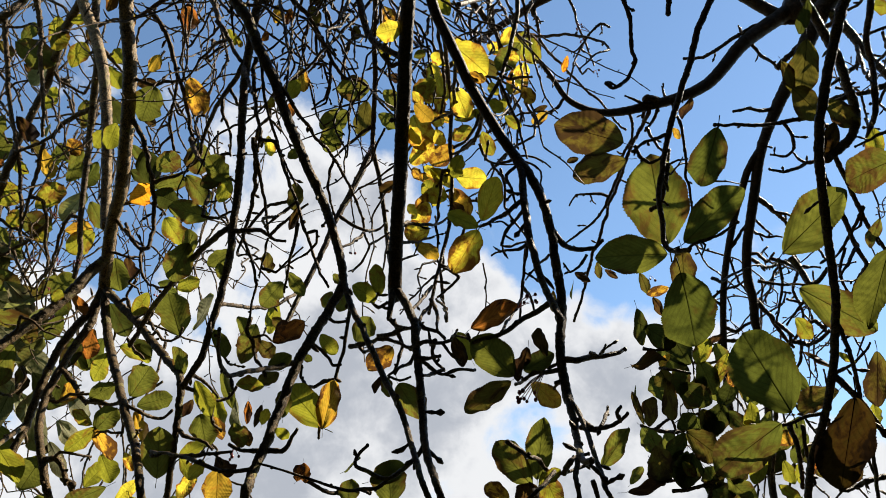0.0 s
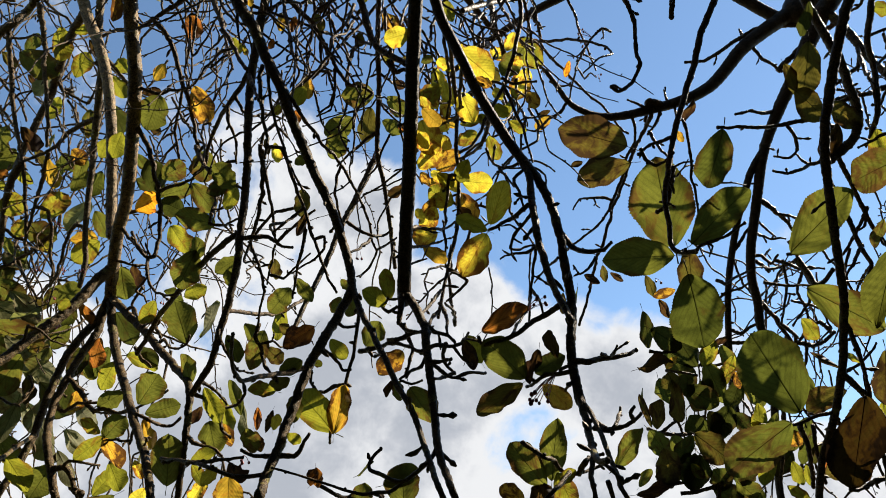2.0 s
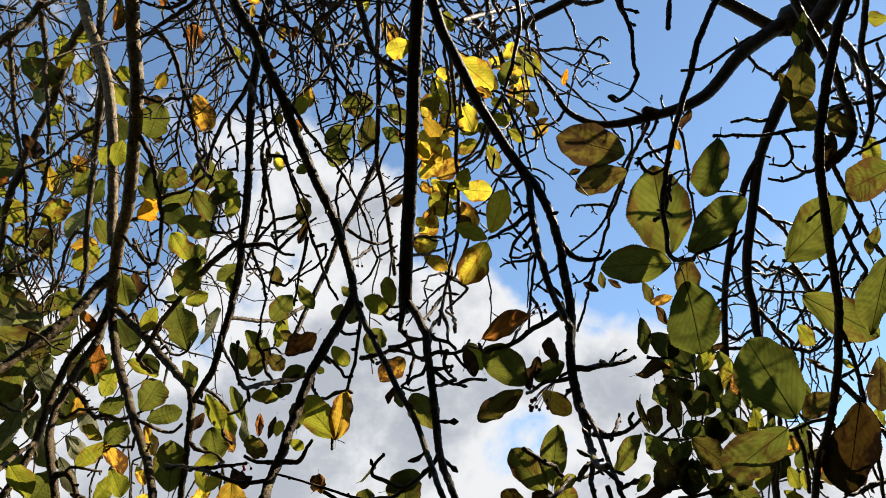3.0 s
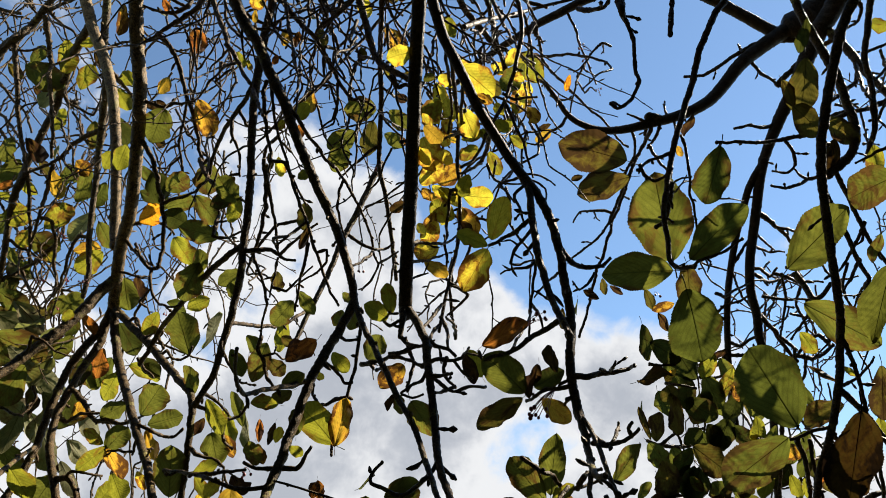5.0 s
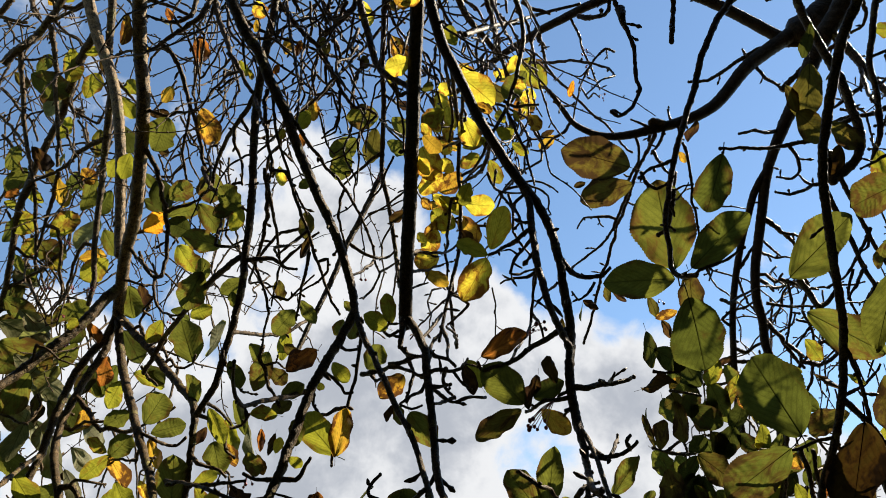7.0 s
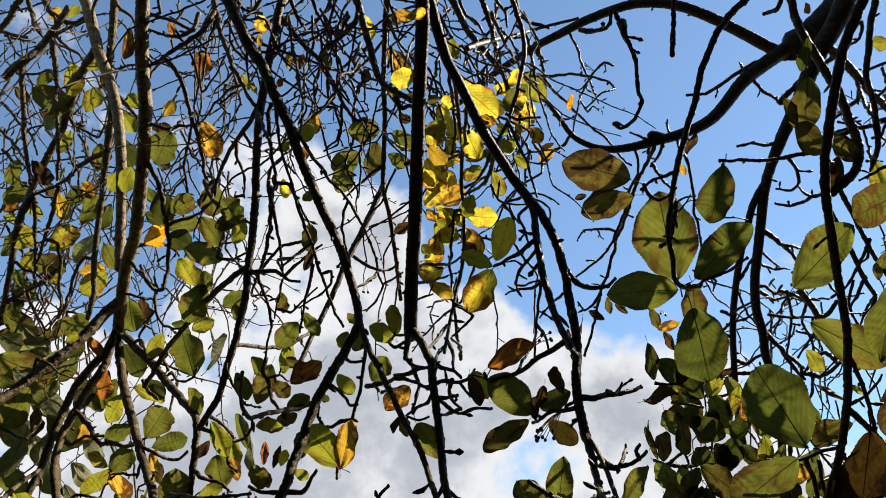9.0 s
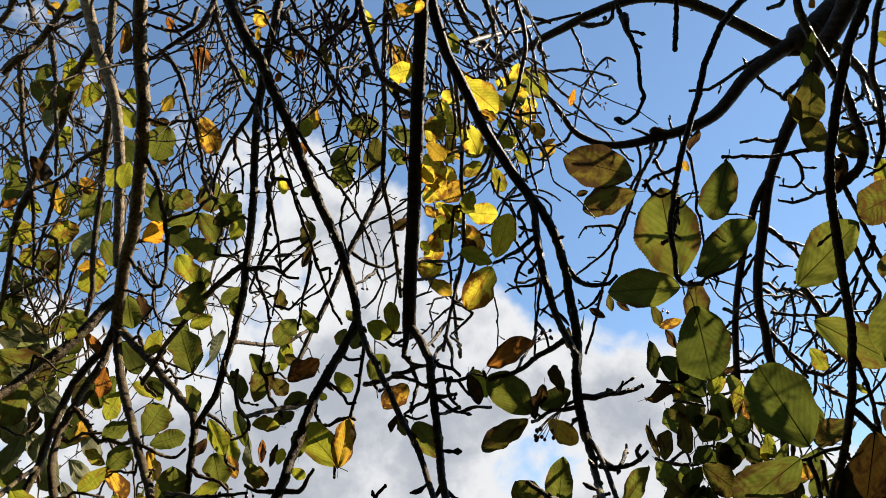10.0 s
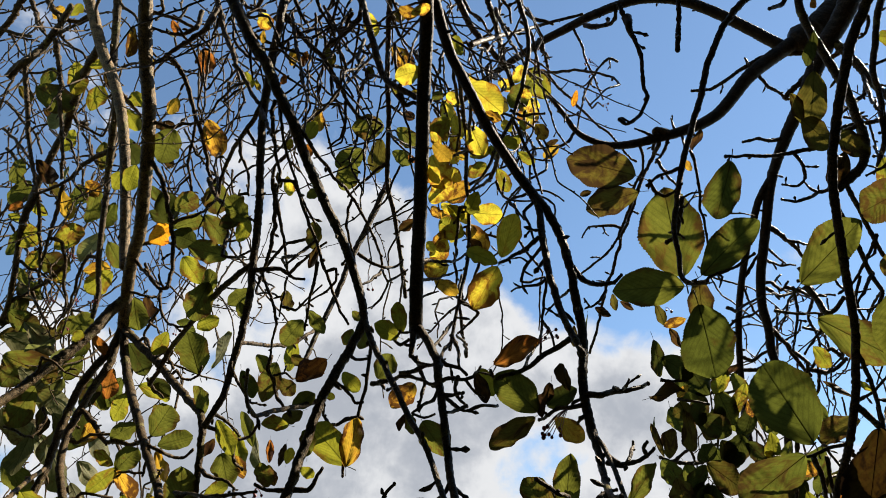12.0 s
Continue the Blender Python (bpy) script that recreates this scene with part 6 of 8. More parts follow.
stem("twig", 2.6, 2.3, (0.158, 0.762, 1.784), (0.163, 0.770, 1.770), (0.164, 0.768, 1.754))
stem("twig", 8.7, 6.8, (-1.201, 1.387, 3.386), (-1.240, 1.427, 3.342), (-1.284, 1.462, 3.299), (-1.315, 1.477, 3.270))
stem("twig", 5.0, 4.0, (-1.279, 1.449, 3.304), (-1.231, 1.456, 3.292), (-1.188, 1.457, 3.283))
stem("twig", 6.8, 5.0, (-1.197, 1.397, 3.394), (-1.177, 1.435, 3.338), (-1.150, 1.449, 3.294))
stem("twig", 8.5, 4.9, (-1.118, 1.360, 3.346), (-1.092, 1.380, 3.294), (-1.057, 1.398, 3.280), (-1.029, 1.410, 3.287), (-0.993, 1.406, 3.315))
stem("twig", 4.9, 3.4, (-0.733, 1.187, 3.063), (-0.698, 1.203, 3.063), (-0.655, 1.207, 3.047), (-0.610, 1.224, 3.035))
stem("twig", 4.2, 2.6, (-0.685, 1.170, 3.088), (-0.681, 1.195, 3.063), (-0.713, 1.207, 3.066))
stem("twig", 4.1, 2.8, (-0.310, 0.979, 2.844), (-0.298, 0.993, 2.811), (-0.287, 1.012, 2.803))
stem("twig", 3.5, 2.2, (-0.269, 0.979, 2.844), (-0.248, 1.004, 2.806), (-0.230, 1.026, 2.779))
stem("twig", 3.7, 2.3, (-0.234, 1.056, 2.941), (-0.247, 1.074, 2.890), (-0.262, 1.096, 2.860))
stem("twig", 3.7, 2.3, (-0.209, 1.068, 2.908), (-0.236, 1.092, 2.876), (-0.254, 1.092, 2.855))
stem("twig", 4.9, 3.6, (-0.178, 1.009, 2.881), (-0.186, 1.035, 2.834), (-0.217, 1.061, 2.822), (-0.247, 1.068, 2.803))
stem("twig", 5.8, 4.4, (0.076, 1.055, 2.937), (0.099, 1.091, 2.869), (0.111, 1.123, 2.798))
stem("twig", 5.2, 3.6, (0.192, 1.264, 3.127), (0.223, 1.290, 3.130), (0.263, 1.297, 3.123))
stem("twig", 5.4, 3.9, (0.766, 1.122, 3.015), (0.758, 1.143, 2.999), (0.718, 1.133, 2.972))
stem("twig", 3.9, 2.5, (-0.134, 1.118, 3.018), (-0.116, 1.145, 2.993), (-0.106, 1.143, 2.937), (-0.091, 1.161, 2.936))
stem("twig", 4.7, 3.2, (-0.477, 1.108, 3.011), (-0.456, 1.135, 2.998), (-0.412, 1.123, 2.971))
stem("twig", 4.7, 3.2, (-0.410, 1.099, 3.001), (-0.437, 1.129, 2.982), (-0.471, 1.148, 2.971))
stem("twig", 4.6, 2.9, (-0.888, 1.310, 3.273), (-0.866, 1.329, 3.242), (-0.844, 1.343, 3.232), (-0.826, 1.350, 3.208))
stem("twig", 4.6, 2.9, (-0.924, 1.306, 3.269), (-0.940, 1.327, 3.238), (-0.939, 1.350, 3.210))
stem("twig", 3.8, 3.1, (-0.031, 1.081, 2.969), (-0.007, 1.111, 2.930), (0.011, 1.127, 2.891))
stem("twig", 3.9, 2.5, (0.109, 1.116, 3.015), (0.135, 1.139, 2.993), (0.140, 1.156, 2.963))
stem("twig", 3.9, 2.5, (0.032, 1.116, 3.013), (0.045, 1.147, 2.992), (0.069, 1.141, 2.958), (0.085, 1.157, 2.946))

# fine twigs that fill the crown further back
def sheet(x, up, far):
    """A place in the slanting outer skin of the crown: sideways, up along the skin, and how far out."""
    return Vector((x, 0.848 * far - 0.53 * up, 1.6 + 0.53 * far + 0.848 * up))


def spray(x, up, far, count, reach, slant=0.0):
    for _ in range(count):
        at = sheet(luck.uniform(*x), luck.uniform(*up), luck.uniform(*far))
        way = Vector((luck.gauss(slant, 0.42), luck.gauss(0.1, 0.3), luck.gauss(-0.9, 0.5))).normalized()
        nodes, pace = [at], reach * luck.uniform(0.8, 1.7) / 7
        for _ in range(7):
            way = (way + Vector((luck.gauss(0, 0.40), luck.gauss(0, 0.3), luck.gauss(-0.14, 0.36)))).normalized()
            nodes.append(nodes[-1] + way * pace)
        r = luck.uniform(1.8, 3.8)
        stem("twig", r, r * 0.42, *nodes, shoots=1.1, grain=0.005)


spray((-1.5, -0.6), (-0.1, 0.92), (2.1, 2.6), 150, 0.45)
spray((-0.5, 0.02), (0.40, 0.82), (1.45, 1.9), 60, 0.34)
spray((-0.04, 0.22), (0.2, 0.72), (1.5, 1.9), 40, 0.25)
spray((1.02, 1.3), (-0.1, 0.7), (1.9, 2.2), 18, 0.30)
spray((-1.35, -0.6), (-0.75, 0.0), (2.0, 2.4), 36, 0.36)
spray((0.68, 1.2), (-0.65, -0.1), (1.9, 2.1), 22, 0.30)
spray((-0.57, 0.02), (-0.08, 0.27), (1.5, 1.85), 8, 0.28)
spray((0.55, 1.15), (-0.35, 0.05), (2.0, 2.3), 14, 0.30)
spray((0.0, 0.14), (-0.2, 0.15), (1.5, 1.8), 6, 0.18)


# leaves
leaf("ochre", (-0.685, 1.100, 2.901), (-0.698, 1.142, 2.846), 0.38)
leaf("yellow", (-0.674, 1.173, 2.903), (-0.670, 1.196, 2.860), 0.28)
leaf("green", (-1.126, 1.470, 3.096), (-1.025, 1.497, 3.044), 0.65)
leaf("pale", (-1.059, 1.486, 3.070), (-1.109, 1.527, 2.999), 0.65)
leaf("lime", (-1.008, 1.425, 3.144), (-1.011, 1.470, 3.060), 0.58)
leaf("lime", (-0.968, 1.428, 3.123), (-0.926, 1.419, 3.136), 0.59)
leaf("lime", (-0.987, 1.519, 3.051), (-0.956, 1.485, 3.113), 0.69)
leaf("lime", (-0.850, 1.453, 3.015), (-0.808, 1.441, 3.029), 0.88)
leaf("lime", (-0.855, 1.461, 2.999), (-0.820, 1.497, 2.954), 0.58)
leaf("rust", (-0.556, 1.180, 2.919), (-0.550, 1.210, 2.863), 0.61)
leaf("ochre", (-0.604, 1.214, 2.796), (-0.623, 1.233, 2.764), 0.66)
leaf("ochre", (-0.529, 1.218, 2.735), (-0.502, 1.255, 2.658), 0.56)
leaf("green", (-0.607, 1.236, 2.725), (-0.640, 1.281, 2.664), 0.74)
leaf("brown", (-0.656, 1.253, 2.747), (-0.615, 1.253, 2.752), 0.53)
leaf("brown", (-0.643, 1.301, 2.692), (-0.619, 1.311, 2.681), 0.70)
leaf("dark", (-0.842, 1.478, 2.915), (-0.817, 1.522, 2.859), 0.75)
leaf("green", (-0.942, 1.558, 2.972), (-0.954, 1.598, 2.906), 0.46)
leaf("lime", (-0.838, 1.494, 2.816), (-0.860, 1.521, 2.778), 0.72)
leaf("lime", (-0.713, 1.323, 2.695), (-0.739, 1.355, 2.649), 0.67)
leaf("green", (-1.186, 1.613, 2.963), (-1.229, 1.641, 2.906), 0.75)
leaf("brown", (-1.129, 1.585, 2.935), (-1.084, 1.619, 2.872), 0.51)
leaf("pale", (-1.078, 1.600, 2.931), (-1.093, 1.622, 2.901), 0.38)
leaf("ochre", (-0.991, 1.609, 2.876), (-0.953, 1.630, 2.843), 0.79)
leaf("yellow", (-0.400, 1.068, 2.899), (-0.385, 1.086, 2.867), 0.84)
leaf("ochre", (-0.336, 0.920, 2.671), (-0.338, 0.933, 2.652), 0.47)
leaf("pale", (-0.645, 1.116, 2.932), (-0.628, 1.125, 2.914), 0.67)
leaf("rust", (-0.626, 1.140, 2.965), (-0.613, 1.154, 2.937), 0.53)
leaf("pale", (-0.298, 1.080, 2.888), (-0.283, 1.093, 2.866), 0.59)
leaf("ochre", (-0.326, 1.084, 2.807), (-0.326, 1.101, 2.772), 0.54)
leaf("rust", (-0.288, 1.054, 2.764), (-0.299, 1.073, 2.739), 0.51)
leaf("lime", (-0.439, 1.139, 2.796), (-0.422, 1.156, 2.766), 0.61)
leaf("lime", (-0.360, 0.994, 2.623), (-0.353, 1.003, 2.604), 0.47)
leaf("rust", (-0.289, 0.936, 2.576), (-0.295, 0.944, 2.559), 0.58)
leaf("ochre", (-0.284, 1.167, 2.717), (-0.276, 1.195, 2.675), 0.57)
leaf("lime", (-0.240, 1.002, 2.527), (-0.262, 1.018, 2.501), 0.72)
leaf("pale", (-0.385, 1.120, 2.622), (-0.397, 1.137, 2.594), 0.41)
leaf("rust", (-0.255, 1.012, 2.483), (-0.251, 1.026, 2.462), 0.51)
leaf("lime", (-0.276, 0.984, 2.470), (-0.282, 0.993, 2.454), 0.75)
leaf("yellow", (-0.283, 1.015, 2.413), (-0.279, 1.033, 2.384), 0.56)
leaf("umber", (-0.306, 1.035, 2.438), (-0.301, 1.048, 2.413), 0.34)
leaf("green", (-0.503, 1.285, 2.613), (-0.513, 1.326, 2.557), 0.85)
leaf("green", (-0.382, 1.147, 2.413), (-0.423, 1.123, 2.451), 0.71)
leaf("dark", (-0.403, 1.174, 2.448), (-0.447, 1.188, 2.430), 0.62)
leaf("green", (-0.545, 1.350, 2.574), (-0.492, 1.377, 2.517), 0.55)
leaf("lime", (-0.388, 1.177, 2.439), (-0.412, 1.199, 2.402), 0.59)
leaf("rust", (-0.413, 1.187, 2.460), (-0.419, 1.212, 2.426), 0.30)
leaf("green", (-0.618, 1.358, 2.595), (-0.565, 1.339, 2.620), 0.78)
leaf("dark", (-0.641, 1.333, 2.628), (-0.619, 1.365, 2.566), 0.67)
leaf("dark", (-0.685, 1.381, 2.607), (-0.613, 1.394, 2.572), 0.51)
leaf("orange", (-0.622, 1.367, 2.559), (-0.670, 1.392, 2.529), 0.75)
leaf("green", (-0.612, 1.368, 2.553), (-0.542, 1.352, 2.564), 0.49)
leaf("dark", (-0.559, 1.371, 2.513), (-0.609, 1.357, 2.535), 0.86)
leaf("green", (-0.431, 1.219, 2.381), (-0.506, 1.203, 2.394), 0.58)
leaf("lime", (-0.628, 1.485, 2.551), (-0.588, 1.519, 2.497), 0.69)
leaf("green", (-0.462, 1.236, 2.308), (-0.456, 1.212, 2.349), 0.66)
leaf("green", (-0.458, 1.220, 2.324), (-0.494, 1.254, 2.261), 0.66)
leaf("lime", (-0.507, 1.332, 2.286), (-0.464, 1.320, 2.302), 0.61)
leaf("green", (-0.372, 1.200, 2.295), (-0.414, 1.211, 2.272), 0.62)
leaf("green", (-0.376, 1.159, 2.247), (-0.367, 1.174, 2.220), 0.60)
leaf("green", (-0.547, 1.505, 2.263), (-0.570, 1.449, 2.336), 0.72)
leaf("pale", (-0.526, 1.470, 2.250), (-0.477, 1.425, 2.311), 0.58)
leaf("green", (-0.960, 1.628, 2.869), (-0.992, 1.678, 2.787), 0.50)
leaf("ochre", (-1.048, 1.605, 2.845), (-1.037, 1.655, 2.779), 0.53)
leaf("lime", (-1.200, 1.652, 2.797), (-1.164, 1.661, 2.787), 0.65)
leaf("rust", (-1.236, 1.695, 2.845), (-1.194, 1.688, 2.864), 0.51)
leaf("lime", (-1.181, 1.698, 2.732), (-1.119, 1.672, 2.765), 0.88)
leaf("lime", (-1.068, 1.695, 2.713), (-0.992, 1.655, 2.767), 0.58)
leaf("pale", (-0.969, 1.680, 2.760), (-1.033, 1.725, 2.689), 0.60)
leaf("lime", (-1.165, 1.746, 2.690), (-1.117, 1.727, 2.720), 0.77)
leaf("green", (-1.128, 1.737, 2.710), (-1.049, 1.756, 2.683), 0.74)
leaf("ochre", (-0.988, 1.721, 2.659), (-0.913, 1.718, 2.670), 0.56)
leaf("lime", (-0.903, 1.709, 2.649), (-0.973, 1.736, 2.603), 0.70)
leaf("green", (-0.916, 1.672, 2.719), (-0.877, 1.703, 2.658), 0.62)
leaf("dark", (-1.178, 1.808, 2.639), (-1.234, 1.856, 2.577), 0.63)
leaf("umber", (-1.071, 1.867, 2.541), (-1.247, 1.861, 2.540), 0.37)
leaf("pale", (-0.871, 1.439, 2.306), (-0.940, 1.458, 2.279), 0.34)
leaf("pale", (-0.837, 1.488, 2.316), (-0.909, 1.503, 2.290), 0.27)
leaf("green", (-0.746, 1.538, 2.473), (-0.736, 1.572, 2.403), 0.77)
leaf("brown", (-0.698, 1.495, 2.455), (-0.695, 1.527, 2.410), 0.56)
leaf("lime", (-0.602, 1.427, 2.326), (-0.630, 1.448, 2.282), 0.62)
leaf("dark", (-0.745, 1.568, 2.370), (-0.709, 1.611, 2.306), 0.66)
leaf("rust", (-0.808, 1.516, 2.369), (-0.783, 1.544, 2.328), 0.47)
leaf("lime", (-0.832, 1.484, 2.333), (-0.806, 1.471, 2.352), 0.61)
leaf("umber", (-0.250, 1.127, 2.336), (-0.248, 1.099, 2.378), 0.55)
leaf("brown", (-0.232, 1.082, 2.314), (-0.247, 1.103, 2.281), 0.38)
leaf("umber", (-0.308, 1.202, 2.295), (-0.304, 1.226, 2.263), 0.59)
leaf("green", (-0.257, 1.142, 2.202), (-0.296, 1.169, 2.167), 0.64)
leaf("lime", (-0.313, 1.348, 2.280), (-0.329, 1.388, 2.214), 0.36)
leaf("green", (-0.244, 1.118, 2.207), (-0.217, 1.140, 2.175), 0.48)
leaf("green", (-0.866, 1.461, 2.218), (-0.934, 1.511, 2.155), 0.65)
leaf("pale", (-0.905, 1.449, 2.203), (-0.880, 1.471, 2.173), 0.39)
leaf("sunpale", (-0.900, 1.551, 2.146), (-0.947, 1.605, 2.077), 0.60)
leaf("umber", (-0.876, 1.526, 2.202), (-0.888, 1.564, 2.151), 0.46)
leaf("sunpale", (-0.870, 1.561, 2.200), (-0.822, 1.587, 2.146), 0.55)
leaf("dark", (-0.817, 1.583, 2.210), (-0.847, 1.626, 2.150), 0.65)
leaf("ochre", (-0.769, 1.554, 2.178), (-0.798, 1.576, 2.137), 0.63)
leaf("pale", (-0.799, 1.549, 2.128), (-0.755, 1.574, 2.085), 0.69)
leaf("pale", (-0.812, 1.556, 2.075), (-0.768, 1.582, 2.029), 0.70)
leaf("lime", (-0.647, 1.417, 2.040), (-0.688, 1.405, 2.061), 0.56)
leaf("lime", (-0.644, 1.430, 2.039), (-0.704, 1.457, 2.000), 0.43)
leaf("green", (-0.646, 1.434, 2.035), (-0.606, 1.408, 2.071), 0.71)
leaf("ochre", (-0.635, 1.409, 2.028), (-0.607, 1.444, 1.980), 0.77)
leaf("lime", (-0.655, 1.502, 2.007), (-0.632, 1.527, 1.959), 0.74)
leaf("pale", (-0.580, 1.407, 1.992), (-0.588, 1.434, 1.951), 0.25)
leaf("green", (-0.769, 1.507, 2.005), (-0.819, 1.548, 1.953), 0.76)
leaf("lime", (-0.832, 1.450, 2.006), (-0.786, 1.482, 1.948), 0.67)
leaf("sunpale", (-0.765, 1.507, 2.033), (-0.733, 1.547, 1.973), 0.50)
leaf("lime", (-0.695, 1.511, 2.224), (-0.732, 1.549, 2.177), 0.57)
leaf("rust", (-0.773, 1.583, 2.313), (-0.793, 1.620, 2.255), 0.58)
leaf("green", (-0.637, 1.455, 2.134), (-0.691, 1.470, 2.110), 0.63)
leaf("green", (-0.585, 1.413, 2.095), (-0.543, 1.376, 2.145), 0.76)
leaf("green", (-0.576, 1.431, 2.082), (-0.509, 1.425, 2.100), 0.53)
leaf("ochre", (-0.560, 1.388, 2.057), (-0.542, 1.418, 2.009), 0.40)
leaf("green", (-0.465, 1.307, 1.914), (-0.454, 1.253, 1.987), 0.61)
leaf("green", (-0.451, 1.298, 2.093), (-0.468, 1.275, 2.141), 0.61)
leaf("brown", (-0.418, 1.278, 2.042), (-0.438, 1.292, 2.015), 0.50)
leaf("lime", (-0.408, 1.243, 2.064), (-0.379, 1.269, 2.010), 0.49)
leaf("lime", (-0.397, 1.316, 2.075), (-0.386, 1.362, 2.010), 0.33)
leaf("pale", (-0.378, 1.343, 2.053), (-0.369, 1.382, 2.000), 0.50)
leaf("ochre", (-0.406, 1.334, 2.031), (-0.376, 1.353, 1.996), 0.60)
leaf("green", (-0.408, 1.298, 2.023), (-0.395, 1.326, 1.971), 0.75)
leaf("green", (-0.253, 0.963, 1.902), (-0.245, 0.978, 1.873), 0.72)
leaf("ochre", (-0.253, 1.006, 1.912), (-0.245, 1.021, 1.888), 0.51)
leaf("rust", (-0.299, 1.190, 2.010), (-0.300, 1.208, 1.978), 0.36)
leaf("brown", (-0.236, 1.023, 1.947), (-0.246, 1.041, 1.923), 0.35)
leaf("yellow", (-0.232, 1.021, 1.918), (-0.225, 1.011, 1.937), 0.62)
leaf("lime", (-0.354, 1.073, 1.888), (-0.320, 1.065, 1.902), 0.57)
leaf("lime", (-0.341, 1.042, 1.878), (-0.324, 1.058, 1.853), 0.54)
leaf("brown", (-0.280, 1.001, 1.868), (-0.265, 1.013, 1.843), 0.82)
leaf("yellow", (-0.288, 0.978, 1.857), (-0.308, 0.990, 1.838), 0.59)
leaf("yellow", (-0.524, 1.297, 1.955), (-0.510, 1.311, 1.926), 0.52)
leaf("green", (-0.305, 1.192, 2.147), (-0.332, 1.226, 2.089), 0.53)
leaf("green", (-0.248, 0.804, 1.960), (-0.232, 0.820, 1.934), 0.56)
leaf("lime", (-0.219, 0.953, 1.948), (-0.255, 0.953, 1.952), 0.59)
leaf("umber", (-0.308, 1.232, 2.133), (-0.280, 1.246, 2.109), 0.71)
leaf("rust", (-0.188, 1.018, 2.070), (-0.233, 1.031, 2.046), 0.65)
leaf("green", (-0.222, 0.976, 1.981), (-0.192, 0.968, 1.999), 0.64)
leaf("umber", (-0.214, 1.005, 1.987), (-0.244, 1.014, 1.970), 0.56)
leaf("lime", (-0.157, 1.067, 1.930), (-0.205, 1.029, 1.980), 0.60)
leaf("ochre", (-0.155, 1.059, 1.924), (-0.136, 1.016, 1.978), 0.43)
leaf("green", (-0.205, 1.024, 1.929), (-0.206, 1.001, 1.960), 0.60)
leaf("lime", (-0.205, 0.983, 1.901), (-0.187, 0.989, 1.890), 0.77)
leaf("lime", (-0.163, 1.016, 2.050), (-0.140, 1.029, 2.025), 0.63)
leaf("yellow", (-0.189, 1.034, 2.025), (-0.176, 1.039, 2.018), 0.74)
leaf("green", (-0.113, 1.028, 2.044), (-0.092, 1.011, 2.076), 0.78)
leaf("ochre", (-0.056, 0.971, 2.012), (-0.090, 0.992, 1.986), 0.71)
leaf("brown", (-0.066, 0.918, 1.949), (-0.074, 0.930, 1.931), 0.43)
leaf("green", (-0.064, 0.947, 1.962), (-0.057, 0.965, 1.937), 0.50)
leaf("green", (-0.043, 0.910, 1.936), (-0.012, 0.934, 1.898), 0.65)
leaf("green", (-0.071, 0.903, 1.815), (-0.030, 0.897, 1.832), 0.58)
leaf("rust", (-0.157, 0.911, 1.817), (-0.151, 0.902, 1.834), 0.67)
leaf("rust", (0.047, 0.873, 1.995), (0.104, 0.850, 2.020), 0.41)
leaf("lime", (0.051, 0.953, 1.986), (0.031, 0.933, 2.017), 0.54)
leaf("brown", (0.026, 0.910, 2.001), (0.041, 0.927, 1.967), 0.46)
leaf("green", (0.099, 0.885, 1.938), (0.051, 0.863, 1.982), 0.64, sway=0.06)
leaf("brown", (0.117, 0.875, 1.971), (0.102, 0.896, 1.937), 0.46)
leaf("dark", (0.113, 0.900, 1.951), (0.151, 0.891, 1.971), 0.60)
leaf("brown", (0.140, 0.883, 1.964), (0.128, 0.865, 1.994), 0.46)
leaf("umber", (0.093, 0.860, 1.922), (0.039, 0.883, 1.888), 0.43)
leaf("ochre", (0.124, 0.915, 1.941), (0.160, 0.929, 1.916), 0.58)
leaf("green", (0.103, 0.802, 1.788), (0.065, 0.776, 1.825), 0.53)
leaf("green", (0.109, 0.799, 1.793), (0.113, 0.764, 1.848), 0.43)
leaf("lime", (0.110, 0.753, 1.780), (0.125, 0.747, 1.791), 0.64)
leaf("green", (0.180, 0.812, 1.810), (0.206, 0.786, 1.844), 0.49)
leaf("yellow", (-0.178, 1.057, 2.887), (-0.155, 1.086, 2.842), 0.53)
leaf("umber", (-0.137, 1.149, 2.982), (-0.101, 1.151, 2.973), 0.57)
leaf("lime", (0.022, 1.006, 2.695), (0.000, 0.983, 2.724), 0.65)
leaf("umber", (-0.266, 1.111, 2.837), (-0.248, 1.131, 2.802), 0.64)
leaf("ochre", (-0.130, 1.182, 2.919), (-0.088, 1.209, 2.870), 0.59)
leaf("yellow", (-0.042, 0.718, 2.354), (-0.078, 0.722, 2.346), 0.74)
leaf("umber", (-0.179, 1.172, 2.846), (-0.176, 1.187, 2.818), 0.71)
leaf("lime", (-0.134, 1.253, 2.854), (-0.106, 1.261, 2.844), 0.67)
leaf("yellow", (-0.074, 1.043, 2.640), (-0.057, 1.048, 2.628), 0.65)
leaf("green", (-0.140, 1.196, 2.687), (-0.209, 1.192, 2.687), 0.78)
leaf("green", (-0.190, 1.249, 2.672), (-0.246, 1.270, 2.636), 0.71)
leaf("green", (-0.204, 1.228, 2.622), (-0.231, 1.260, 2.570), 0.69)
leaf("umber", (-0.162, 1.324, 2.769), (-0.174, 1.362, 2.696), 0.51)
leaf("green", (-0.124, 1.317, 2.794), (-0.078, 1.342, 2.759), 0.66)
leaf("green", (-0.135, 1.342, 2.744), (-0.085, 1.357, 2.721), 0.65)
leaf("rust", (-0.098, 1.341, 2.732), (-0.082, 1.352, 2.719), 0.64)
leaf("brown", (-0.114, 1.320, 2.844), (-0.083, 1.324, 2.830), 0.63)
